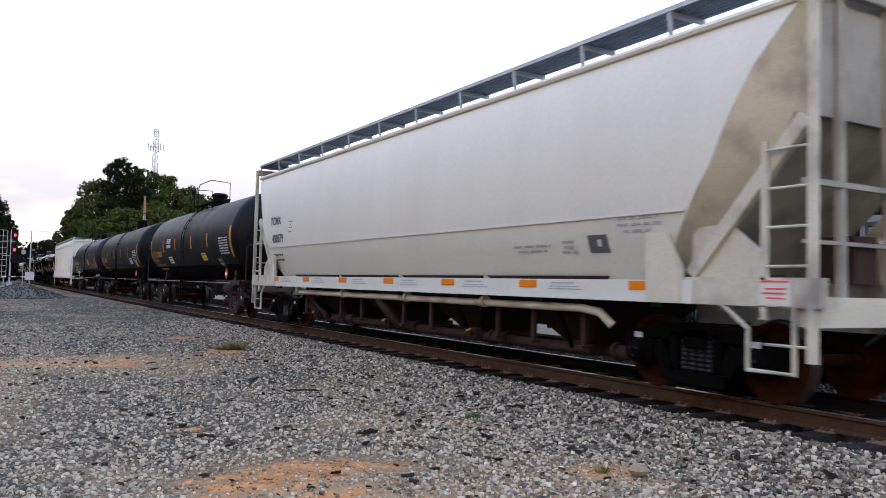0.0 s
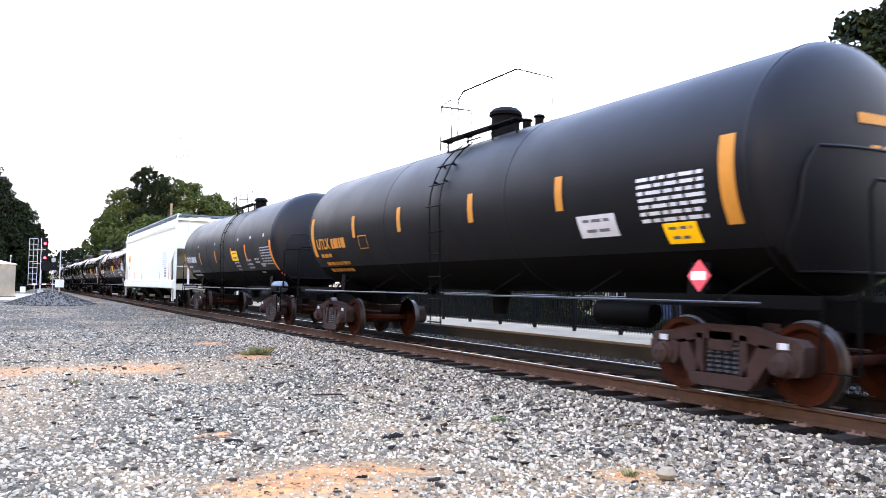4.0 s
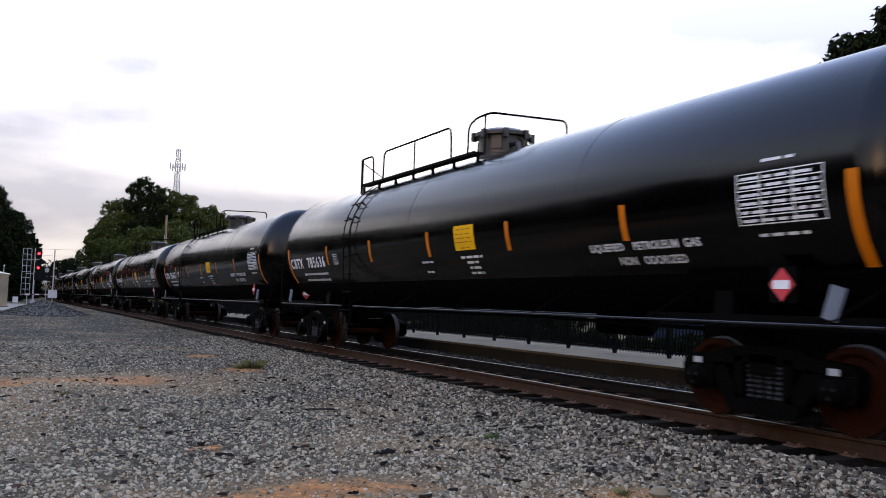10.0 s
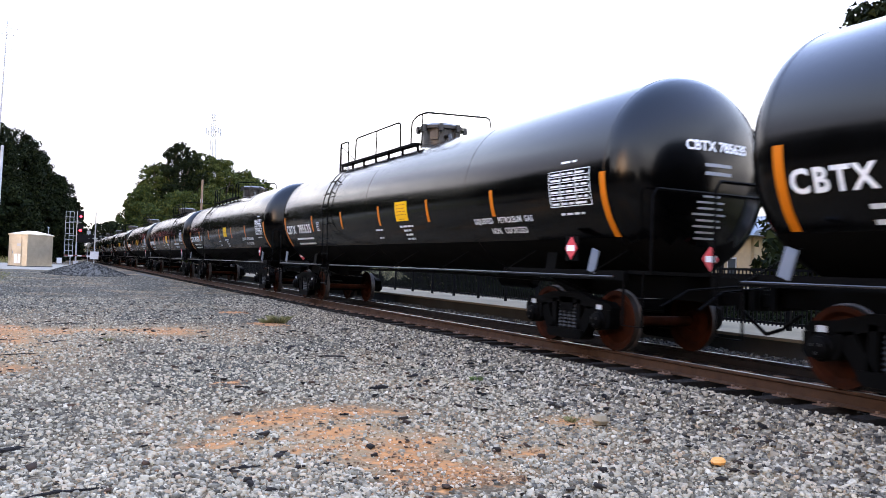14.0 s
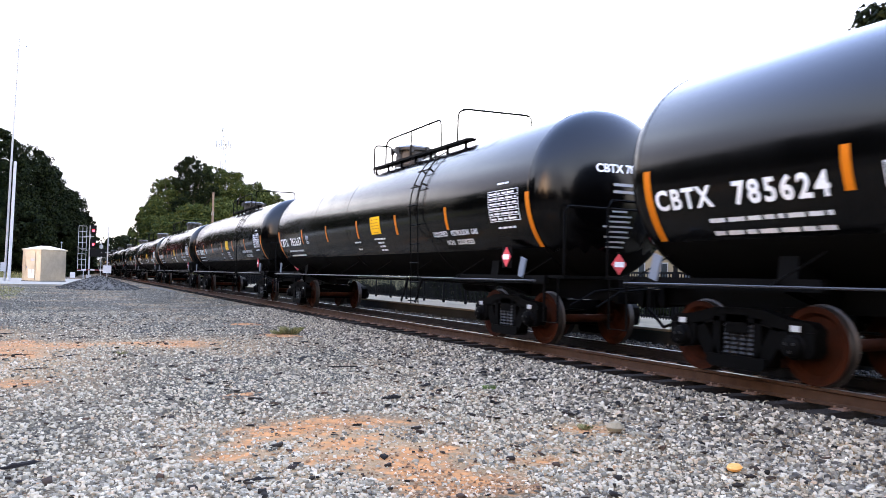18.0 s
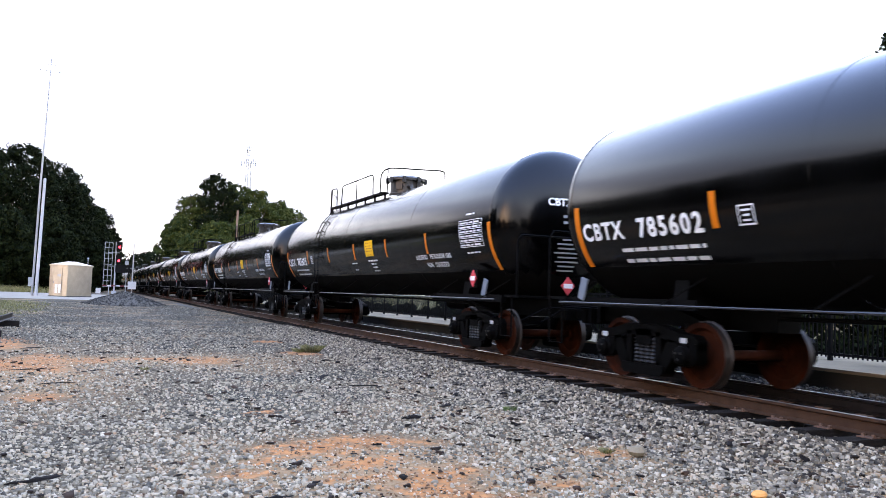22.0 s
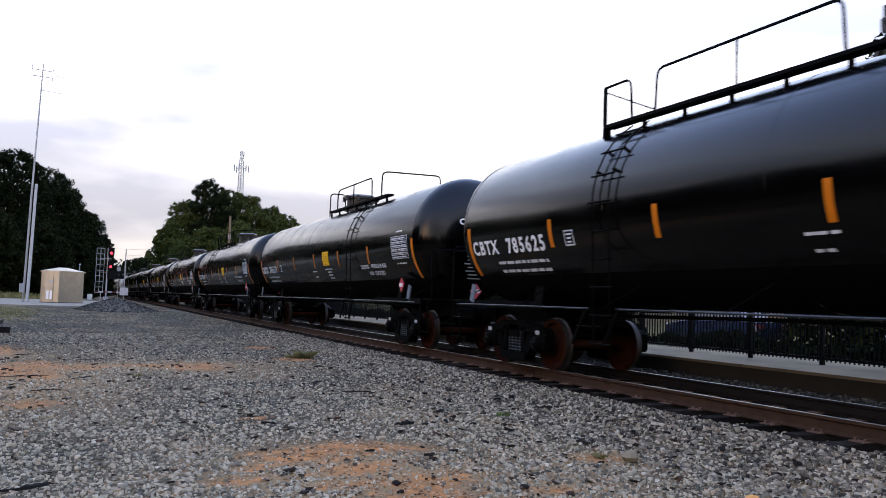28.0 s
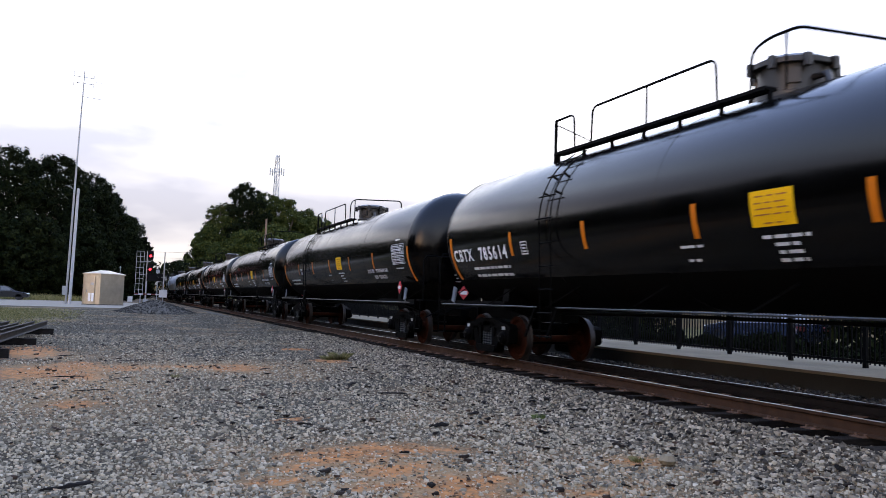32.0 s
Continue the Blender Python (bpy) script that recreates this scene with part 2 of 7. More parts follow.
def ground_material():
    """Grey crushed stone with clay showing through (attribute clay), and grass (attribute grass)."""
    m = bpy.data.materials.new("gravel_ground")
    m.use_nodes = True
    n, l = m.node_tree.nodes, m.node_tree.links
    bsdf = n["Principled BSDF"]
    co = n.new("ShaderNodeTexCoord")
    vor = n.new("ShaderNodeTexVoronoi")
    vor.inputs["Scale"].default_value = 33.0
    l.new(co.outputs["Object"], vor.inputs["Vector"])
    sep = n.new("ShaderNodeSeparateColor")
    l.new(vor.outputs["Color"], sep.inputs["Color"])
    ramp = n.new("ShaderNodeValToRGB")
    els = ramp.color_ramp.elements
    els[0].position, els[0].color = 0.0, (0.0209, 0.017, 0.0114, 1)
    els[1].position, els[1].color = 1.0, (0.2678, 0.2226, 0.1455, 1)
    for p, c in ((0.35, (0.0558, 0.0459, 0.0304, 1)), (0.7, (0.1228, 0.1011, 0.0658, 1))):
        e = els.new(p)
        e.color = c
    l.new(sep.outputs["Red"], ramp.inputs["Fac"])
    gap = n.new("ShaderNodeMapRange")
    gap.inputs["From Min"].default_value, gap.inputs["From Max"].default_value = 0.25, 0.75
    gap.inputs["To Min"].default_value, gap.inputs["To Max"].default_value = 1.0, 0.3
    l.new(vor.outputs["Distance"], gap.inputs["Value"])
    mul = n.new("ShaderNodeMix")
    mul.data_type, mul.blend_type = "RGBA", "MULTIPLY"
    mul.inputs[0].default_value = 1.0
    l.new(ramp.outputs["Color"], mul.inputs[6])
    l.new(gap.outputs["Result"], mul.inputs[7])
    big = n.new("ShaderNodeTexNoise")
    big.inputs["Scale"].default_value, big.inputs["Detail"].default_value = 0.7, 8.0
    l.new(co.outputs["Object"], big.inputs["Vector"])
    br = n.new("ShaderNodeMapRange")
    br.inputs["From Min"].default_value, br.inputs["From Max"].default_value = 0.3, 0.7
    br.inputs["To Min"].default_value, br.inputs["To Max"].default_value = 0.72, 1.2
    l.new(big.outputs["Fac"], br.inputs["Value"])
    mul2 = n.new("ShaderNodeMix")
    mul2.data_type, mul2.blend_type = "RGBA", "MULTIPLY"
    mul2.inputs[0].default_value = 1.0
    l.new(mul.outputs[2], mul2.inputs[6])
    l.new(br.outputs["Result"], mul2.inputs[7])
    # trodden dust between the stones, in broad patches
    dust = n.new("ShaderNodeTexNoise")
    dust.inputs["Scale"].default_value, dust.inputs["Detail"].default_value = 0.33, 9.0
    l.new(co.outputs["Object"], dust.inputs["Vector"])
    dust_r = n.new("ShaderNodeMapRange")
    dust_r.inputs["From Min"].default_value, dust_r.inputs["From Max"].default_value = 0.46, 0.66
    dust_r.inputs["To Max"].default_value = 0.62
    l.new(dust.outputs["Fac"], dust_r.inputs["Value"])
    mix_d = n.new("ShaderNodeMix")
    mix_d.data_type = "RGBA"
    mix_d.inputs[7].default_value = (0.3274, 0.1944, 0.0917, 1)
    ad = n.new("ShaderNodeAttribute")
    ad.attribute_name = "dust"
    ads = n.new("ShaderNodeMath")
    ads.operation = "MULTIPLY"
    ads.inputs[1].default_value = 0.9
    l.new(ad.outputs["Fac"], ads.inputs[0])
    dmax = n.new("ShaderNodeMath")
    dmax.operation = "MAXIMUM"
    l.new(ads.outputs[0], dmax.inputs[0])
    l.new(dust_r.outputs["Result"], dmax.inputs[1])
    l.new(dmax.outputs[0], mix_d.inputs[0])
    l.new(mul2.outputs[2], mix_d.inputs[6])
    mul2 = mix_d
    fine = n.new("ShaderNodeTexNoise")
    fine.inputs["Scale"].default_value, fine.inputs["Detail"].default_value = 9.0, 9.0
    l.new(co.outputs["Object"], fine.inputs["Vector"])
    clay_col = n.new("ShaderNodeValToRGB")
    ce = clay_col.color_ramp.elements
    ce[0].position, ce[0].color = 0.3, (0.2232, 0.0777, 0.0215, 1)
    ce[1].position, ce[1].color = 0.7, (0.4464, 0.1873, 0.0632, 1)
    l.new(fine.outputs["Fac"], clay_col.inputs["Fac"])
    at = n.new("ShaderNodeAttribute")
    at.attribute_name = "clay"
    add = n.new("ShaderNodeMath")
    add.operation = "ADD"
    l.new(at.outputs["Fac"], add.inputs[0])
    twice = n.new("ShaderNodeMath")
    twice.operation = "MULTIPLY"
    twice.inputs[1].default_value = 2.0
    l.new(fine.outputs["Fac"], twice.inputs[0])
    l.new(twice.outputs[0], add.inputs[1])
    cm = n.new("ShaderNodeMapRange")
    cm.inputs["From Min"].default_value, cm.inputs["From Max"].default_value = 1.36, 1.78
    l.new(add.outputs[0], cm.inputs["Value"])
    mixc = n.new("ShaderNodeMix")
    mixc.data_type = "RGBA"
    l.new(cm.outputs["Result"], mixc.inputs[0])
    l.new(mul2.outputs[2], mixc.inputs[6])
    l.new(clay_col.outputs["Color"], mixc.inputs[7])
    ag = n.new("ShaderNodeAttribute")
    ag.attribute_name = "grass"
    gcol = n.new("ShaderNodeValToRGB")
    ge = gcol.color_ramp.elements
    ge[0].position, ge[0].color = 0.35, (0.067, 0.0707, 0.0221, 1)
    ge[1].position, ge[1].color = 0.7, (0.2232, 0.1838, 0.0696, 1)
    l.new(big.outputs["Fac"], gcol.inputs["Fac"])
    mixg = n.new("ShaderNodeMix")
    mixg.data_type = "RGBA"
    l.new(ag.outputs["Fac"], mixg.inputs[0])
    l.new(mixc.outputs[2], mixg.inputs[6])
    l.new(gcol.outputs["Color"], mixg.inputs[7])
    # the shade under the train, put into the ground colour along the track
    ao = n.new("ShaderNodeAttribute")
    ao.attribute_name = "bed_shade"
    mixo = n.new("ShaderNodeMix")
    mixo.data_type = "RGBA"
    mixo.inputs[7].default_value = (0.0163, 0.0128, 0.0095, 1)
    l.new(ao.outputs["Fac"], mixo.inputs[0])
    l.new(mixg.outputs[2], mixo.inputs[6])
    l.new(mixo.outputs[2], bsdf.inputs["Base Color"])
    bsdf.inputs["Roughness"].default_value = 0.95
    bsdf.inputs["Specular IOR Level"].default_value = 0.2
    hgt = n.new("ShaderNodeMath")
    hgt.operation = "SUBTRACT"
    hgt.inputs[0].default_value = 1.0
    l.new(vor.outputs["Distance"], hgt.inputs[1])
    inv = n.new("ShaderNodeMath")
    inv.operation = "SUBTRACT"
    inv.inputs[0].default_value = 1.0
    l.new(cm.outputs["Result"], inv.inputs[1])
    bs = n.new("ShaderNodeMath")
    bs.operation = "MULTIPLY"
    bs.inputs[1].default_value = 0.8
    l.new(inv.outputs[0], bs.inputs[0])
    b = n.new("ShaderNodeBump")
    b.inputs["Distance"].default_value = 0.03
    l.new(bs.outputs[0], b.inputs["Strength"])
    l.new(hgt.outputs[0], b.inputs["Height"])
    l.new(b.outputs["Normal"], bsdf.inputs["Normal"])
    return m


M_GROUND = ground_material()
M_STONE = island_material("crushed_stone", [(0.0, (0.06, 0.05, 0.036)), (1.0, (0.58, 0.488, 0.352)), (0.22, (0.156, 0.128, 0.0869)),
                                            (0.55, (0.334, 0.272, 0.184)), (0.85, (0.461, 0.369, 0.246)), (0.93, (0.342, 0.223, 0.128))])
M_BALLAST = island_material("rust_dusted_ballast", [(0.0, (0.0149, 0.0111, 0.00763)), (1.0, (0.519, 0.431, 0.307)), (0.25, (0.0817, 0.064, 0.0447)), (0.6, (0.208, 0.164, 0.112)), (0.85, (0.342, 0.272, 0.185))])
M_FARSTONE = island_material("dusty_crushed_stone", [(0.0, (0.0445, 0.0369, 0.0262)), (1.0, (0.312, 0.265, 0.192)), (0.3, (0.0998, 0.0835, 0.0587)), (0.7, (0.171, 0.143, 0.099))])
M_CRUMB = island_material("clay_stained_pebbles", [(0.0, (0.0992, 0.0496, 0.0248)), (1.0, (0.5456, 0.4464, 0.3224)), (0.4, (0.31, 0.1612, 0.0744)), (0.75, (0.4216, 0.2728, 0.155))])
# dark heap stone; at the platform foot its darkness stands in for shade
M_DULLSTONE = island_material("dark_and_shaded_stone", [(0.0, (0.0124, 0.0105, 0.0078)), (1.0, (0.105, 0.089, 0.067)), (0.6, (0.033, 0.0282, 0.022))])
M_BARKBIT = island_material("dark_bark_chips", [(0.0, (0.010, 0.008, 0.006)), (1.0, (0.075, 0.042, 0.026)), (0.6, (0.026, 0.018, 0.013))], gloss=0.1)
# crib stone with the train's shade put into its colour
M_SHADESTONE = island_material("shade_dark_stone", [(0.0, (0.005, 0.0045, 0.004)), (1.0, (0.035, 0.0275, 0.022)), (0.6, (0.015, 0.012, 0.010))])
M_RAIL = material("rusty_rail_steel", (0.052, 0.0225, 0.0098), 0.85, 0.0, (0.028, 0.013, 0.0062), 6, 90, 0.3, gloss=0.2, amount=0.7)
# dark steel of the spare rails; on the far running rail, painted shade
M_RAILDARK = material("dark_and_shaded_rail_steel", (0.014, 0.0088, 0.0064), 0.6, 0.1, (0.009, 0.006, 0.0045), 6, 90, 0.2, gloss=0.2)
M_RAILTOP = material("polished_rail_head", (0.4, 0.4, 0.41), 0.3, 0.9, (0.26, 0.25, 0.24), 8, 120, 0.05)
M_TIE = material("weathered_tie", (0.0125, 0.0101, 0.0086), 0.9, 0, (0.0312, 0.0257, 0.0218), 7, 50, 0.5, gloss=0.08, random=0.3, stretch=(1, 6, 6))
M_PLATE = material("rusty_plate", (0.15, 0.08, 0.05), 0.8, 0.2, (0.08, 0.045, 0.03), 9, 80, 0.3)
M_CONC = material("platform_concrete", (0.244, 0.191, 0.122), 0.95, 0, (0.212, 0.167, 0.105), 1.5, 60, 0.2, dirt=(0.0902, 0.0806, 0.0684), dirt_amount=0.35, gloss=0.1)
M_CONCF = material("stained_concrete_face", (0.085, 0.08, 0.068), 0.9, 0, (0.056, 0.053, 0.046), 1.2, 50, 0.3, dirt=(0.0936, 0.0841, 0.0718), dirt_amount=0.5)
# platform face: concrete darkened in its colour for the shade of the cars
M_FACE = material("shade_dark_concrete", (0.05, 0.049, 0.044), 0.9, 0, (0.03, 0.0295, 0.027), 1.2, 50, 0.3, dirt=(0.045, 0.04, 0.033), dirt_amount=0.4, gloss=0.1)
M_ASPH = material("worn_pavement", (0.235, 0.198, 0.145), 0.9, 0, (0.17, 0.145, 0.108), 0.8, 70, 0.3)
M_BLACK = material("black_fence_paint", (0.003, 0.003, 0.0034), 0.55, 0, (0.005, 0.005, 0.005), 5, 80, 0.05, gloss=0.08)
M_TANK = material("glossy_black_tank_paint", (0.0006, 0.0006, 0.0007), 0.16, 0, (0.001, 0.0009, 0.0009), 1.1, 30, 0.010,
                  dirt=(0.0011, 0.001, 0.0009), dirt_scale=0.8, dirt_amount=0.4, gloss=0.27)
M_TANKOLD = material("dusty_black_tank_paint", (0.0042, 0.0044, 0.0052), 0.5, 0, (0.0054, 0.0053, 0.0055), 1.0, 26, 0.05,
                     dirt=(0.010, 0.0085, 0.0075), dirt_scale=0.7, dirt_amount=0.5, gloss=0.1)
M_TANKGREY = material("faded_charcoal_tank_paint", (0.0058, 0.0062, 0.0074), 0.48, 0, (0.0083, 0.0083, 0.009), 1.0, 26, 0.05,
                      dirt=(0.018, 0.017, 0.016), dirt_scale=0.7, dirt_amount=0.4, gloss=0.15)
# tank underside: its shade put into a dull black
M_BELLY = material("matt_dark_underside_paint", (0.0016, 0.0014, 0.0012), 0.8, 0, (0.0028, 0.0023, 0.0019), 1.5, 30, 0.08, gloss=0.05)
M_TANKPALE = material("pale_grey_tank_paint", (0.42, 0.42, 0.42), 0.5, 0, (0.33, 0.33, 0.33), 1.0, 26, 0.05)
M_FRAME = material("black_underframe", (0.0012, 0.0011, 0.001), 0.6, 0, (0.0024, 0.002, 0.0018), 3, 50, 0.15, gloss=0.04)
M_RUSTFRAME = material("rust_brown_underframe", (0.025, 0.0088, 0.005), 0.8, 0, (0.011, 0.0052, 0.0035), 3, 50, 0.25, dirt=(0.034, 0.021, 0.0145), gloss=0.25)
M_WHEEL = material("worn_wheel_steel", (0.034, 0.0072, 0.0017), 0.85, 0.0, (0.0085, 0.0026, 0.0009), 3, 60, 0.1, gloss=0.08, amount=0.7)
M_SPRING = material("grey_spring_steel", (0.012, 0.011, 0.0105), 0.5, 0.1, (0.006, 0.0055, 0.005), 6, 60, 0.05, gloss=0.3)
M_TREAD = material("worn_wheel_tread", (0.02, 0.014, 0.01), 0.5, 0.4, (0.05, 0.04, 0.034), 4, 60, 0.05)
M_ORANGE = material("orange_reflector_strip", (0.58, 0.15, 0.005), 0.45, 0, (0.47, 0.12, 0.005), 6, 90, 0.02, gloss=0.2)
M_OCHRE = material("ochre_painted_mark", (0.38, 0.155, 0.02), 0.6, 0, (0.3, 0.12, 0.017), 6, 90, 0.02, gloss=0.2)
M_AMBER = material("amber_plate", (0.80, 0.33, 0.025), 0.5, 0, (0.7, 0.28, 0.02), 5, 80, 0.0)
M_RUSTINK = material("rust_brown_print", (0.35, 0.12, 0.02), 0.6, 0, (0.28, 0.1, 0.02), 5, 80, 0.0)
M_GREYINK = material("faded_grey_lettering", (0.24, 0.25, 0.26), 0.7, 0, (0.32, 0.33, 0.33), 5, 60, 0.0)
M_PALEINK = material("pale_grey_lettering", (0.36, 0.36, 0.34), 0.7, 0, (0.42, 0.42, 0.4), 5, 60, 0.0)
M_YELLOW = material("yellow_placard", (0.82, 0.44, 0.006), 0.45, 0, (0.75, 0.39, 0.006), 4, 60, 0.0, gloss=0.2)
M_WHITE = material("white_lettering", (0.78, 0.78, 0.76), 0.6, 0, (0.6, 0.6, 0.58), 5, 60, 0.0)
M_DIM = material("faded_white_lettering", (0.42, 0.42, 0.42), 0.7, 0, (0.3, 0.3, 0.3), 5, 60, 0.0)
M_STENCIL = material("white_stencil_paint", (0.66, 0.66, 0.66), 0.7, 0, (0.5, 0.5, 0.5), 5, 60, 0.0)
M_DARKINK = material("dark_lettering", (0.06, 0.06, 0.065), 0.7, 0, (0.09, 0.09, 0.09), 5, 60, 0.0)
M_RED = material("red_placard", (0.62, 0.05, 0.06), 0.5, 0, (0.5, 0.04, 0.05), 5, 60, 0.0)
M_PLACARD = material("white_placard", (0.8, 0.8, 0.8), 0.5, 0, (0.7, 0.7, 0.7), 5, 60, 0.0)
M_HOPA = material("off_white_hopper_paint", (0.47, 0.462, 0.388), 0.55, 0, (0.425, 0.417, 0.35), 0.6, 40, 0.03,
                  dirt=(0.437, 0.405, 0.327), dirt_scale=0.9, dirt_amount=0.35, stretch=(1, 1.6, 0.4))
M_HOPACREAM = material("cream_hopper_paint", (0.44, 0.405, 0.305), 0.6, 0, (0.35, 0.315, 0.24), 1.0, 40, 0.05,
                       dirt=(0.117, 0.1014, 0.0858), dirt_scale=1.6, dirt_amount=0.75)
M_HOPB = material("white_grey_hopper_paint", (0.545, 0.525, 0.43), 0.55, 0, (0.495, 0.475, 0.39), 0.5, 40, 0.03,
                  dirt=(0.452, 0.436, 0.359), dirt_scale=0.8, dirt_amount=0.45, stretch=(1, 2.5, 0.25))
M_GALV = material("galvanised_steel", (0.3276, 0.3432, 0.3588), 0.5, 0.6, (0.2574, 0.273, 0.2886), 5, 80, 0.08)
M_GRATE = material("dark_grating", (0.10, 0.13, 0.16), 0.6, 0.3, (0.07, 0.09, 0.11), 5, 80, 0.08)
M_ALU = material("weathered_aluminium", (0.55, 0.465, 0.35), 0.36, 0.75, (0.42, 0.35, 0.26), 2, 60, 0.06, dirt=(0.23, 0.18, 0.13), dirt_amount=0.3)
M_DOME = material("brown_black_housing", (0.014, 0.012, 0.011), 0.4, 0.0, (0.02, 0.016, 0.013), 3, 50, 0.1)
M_WOOD = material("grey_brown_pole_wood", (0.20, 0.13, 0.085), 0.9, 0, (0.13, 0.085, 0.06), 3, 60, 0.3, stretch=(6, 6, 0.6))
M_BARK = material("bark", (0.10, 0.075, 0.055), 0.95, 0, (0.06, 0.045, 0.035), 4, 40, 0.6, stretch=(3, 3, 0.8))
M_LEAF = island_material("oak_leaves", [(0.0, (0.0172, 0.0296, 0.0086)), (1.0, (0.117, 0.1131, 0.025)), (0.4, (0.0351, 0.0515, 0.0133)),
                                        (0.75, (0.0663, 0.078, 0.0187))], 0.8, 0.0, gloss=0.08)
# hedge leaves with deep shade put into their green
M_HEDGE = island_material("shade_dark_hedge_leaves", [(0.0, (0.0018, 0.0032, 0.0014)), (1.0, (0.014, 0.018, 0.0055)), (0.5, (0.0046, 0.0072, 0.0026))], 0.85, 0.0, gloss=0.03)
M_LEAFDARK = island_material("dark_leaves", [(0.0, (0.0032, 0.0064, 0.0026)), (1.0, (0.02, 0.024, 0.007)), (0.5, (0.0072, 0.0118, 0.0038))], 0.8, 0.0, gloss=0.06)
M_DRYGRASS = island_material("dry_grass", [(0.0, (0.078, 0.0858, 0.0234)), (1.0, (0.2652, 0.2262, 0.1014)), (0.5, (0.1716, 0.1482, 0.0546))], 0.9, 0.0)
M_RUBBER = material("black_rubber", (0.02, 0.02, 0.02), 0.8, 0, (0.03, 0.03, 0.03), 6, 80, 0.1)
M_CARPAINT = material("dark_car_paint", (0.006, 0.008, 0.012), 0.3, 0.0, (0.008, 0.010, 0.014), 3, 60, 0.0, coat=0.15)
M_GLASS = material("dark_window_glass", (0.03, 0.035, 0.04), 0.08, 0.0, (0.03, 0.035, 0.04), 3, 60, 0.0, gloss=0.8)
M_SIGNALRED = glowing("lit_red_lens", (1.0, 0.03, 0.05), 9.0)
M_DULLSTEEL = material("dull_blue_grey_steel", (0.15, 0.17, 0.20), 0.5, 0.2, (0.15, 0.165, 0.19), 5, 80, 0.05)
M_PIPE = material("worn_black_pipe", (0.015, 0.015, 0.016), 0.35, 0.0, (0.03, 0.028, 0.026), 6, 80, 0.05, gloss=0.5)
# dirty cream paint, its base also darkened for shade inside the hopper ends
M_DARKCREAM = material("grimy_shaded_cream_paint", (0.26, 0.24, 0.19), 0.8, 0, (0.15, 0.135, 0.105), 1.2, 40, 0.1, dirt=(0.06, 0.05, 0.04), dirt_scale=1.5, dirt_amount=0.7)
M_ORANGECHIP = material("orange_plastic", (0.75, 0.30, 0.06), 0.6, 0, (0.6, 0.24, 0.05), 8, 80, 0.1)

# ---------------------------------------------------------------- mesh helpers
class Mesh:
    """Collects vertices and faces of one part; slot is the material slot of the faces that follow."""

    def __init__(self):
        self.v, self.f, self.s, self.slot = [], [], [], 0

    def face(self, ids):
        self.f.append(ids)
        self.s.append(self.slot)

    def box(self, c, size, m=None, taper=1.0):
        x, y, z = (a / 2 for a in size)
        base = len(self.v)
        for dz, k in ((-z, 1.0), (z, taper)):
            for dx, dy in ((-x, -y), (x, -y), (x, y), (-x, y)):
                p = Vector((dx * k, dy * k, dz))
                p = m @ p if m else p
                self.v.append((p[0] + c[0], p[1] + c[1], p[2] + c[2]))
        for q in ((3, 2, 1, 0), (4, 5, 6, 7), (0, 1, 5, 4), (1, 2, 6, 5), (2, 3, 7, 6), (3, 0, 4, 7)):
            self.face([base + i for i in q])
        return self

    def bar(self, a, b, w, h):
        """A flat bar of section w by h from a to b."""
        a, b = Vector(a), Vector(b)
        d = b - a
        m = d.to_track_quat("Y", "Z").to_matrix()
        return self.box((a + b) / 2, (w, d.length, h), m)

    def tube(self, pts, r, n=8, caps=True):
        pts = [Vector(p) for p in pts]
        rs = r if isinstance(r, (list, tuple)) else [r] * len(pts)
        base = len(self.v)
        side = None
        for i, p in enumerate(pts):
            d = (pts[min(i + 1, len(pts) - 1)] - pts[max(i - 1, 0)]).normalized()
            if side is None:
                side = d.orthogonal().normalized()
            else:
                side = (side - d * side.dot(d)).normalized()
            up = d.cross(side)
            for k in range(n):
                a = 2 * math.pi * k / n
                self.v.append(tuple(p + (side * math.cos(a) + up * math.sin(a)) * rs[i]))
        for i in range(len(pts) - 1):
            for k in range(n):
                a, b = base + i * n + k, base + i * n + (k + 1) % n
                self.face([a, b, b + n, a + n])
        if caps:
            self.face([base + k for k in reversed(range(n))])
            self.face([base + (len(pts) - 1) * n + k for k in range(n)])
        return self

    def shift(self, dy):
        self.v = [(x, y + dy, z) for x, y, z in self.v]
        return self

    def lathe(self, profile, n=32, axis="z", c=(0, 0, 0), cap=True):
        """profile: (along, radius) pairs."""
        base = len(self.v)
        for h, r in profile:
            for k in range(n):
                a = 2 * math.pi * k / n
                p, q = r * math.cos(a), r * math.sin(a)
                x, y, z = {"z": (p, q, h), "y": (q, h, p), "x": (h, p, q)}[axis]
                self.v.append((x + c[0], y + c[1], z + c[2]))
        for i in range(len(profile) - 1):
            for k in range(n):
                a, b = base + i * n + k, base + i * n + (k + 1) % n
                self.face([a, b, b + n, a + n])
        if cap and profile[0][1] > 1e-6:
            self.face([base + k for k in reversed(range(n))])
        if cap and profile[-1][1] > 1e-6:
            self.face([base + (len(profile) - 1) * n + k for k in range(n)])
        return self

    def prism(self, poly, a0, a1, axis="x"):
        """A polygon pushed from a0 to a1 along an axis; poly is (y, z), (x, z) or (x, y) for axis x, y or z."""
        base, n = len(self.v), len(poly)
        for a in (a0, a1):
            for p, q in poly:
                self.v.append({"x": (a, p, q), "y": (p, a, q), "z": (p, q, a)}[axis])
        self.face([base + i for i in reversed(range(n))])
        self.face([base + n + i for i in range(n)])
        for i in range(n):
            j = (i + 1) % n
            self.face([base + i, base + j, base + n + j, base + n + i])
        return self

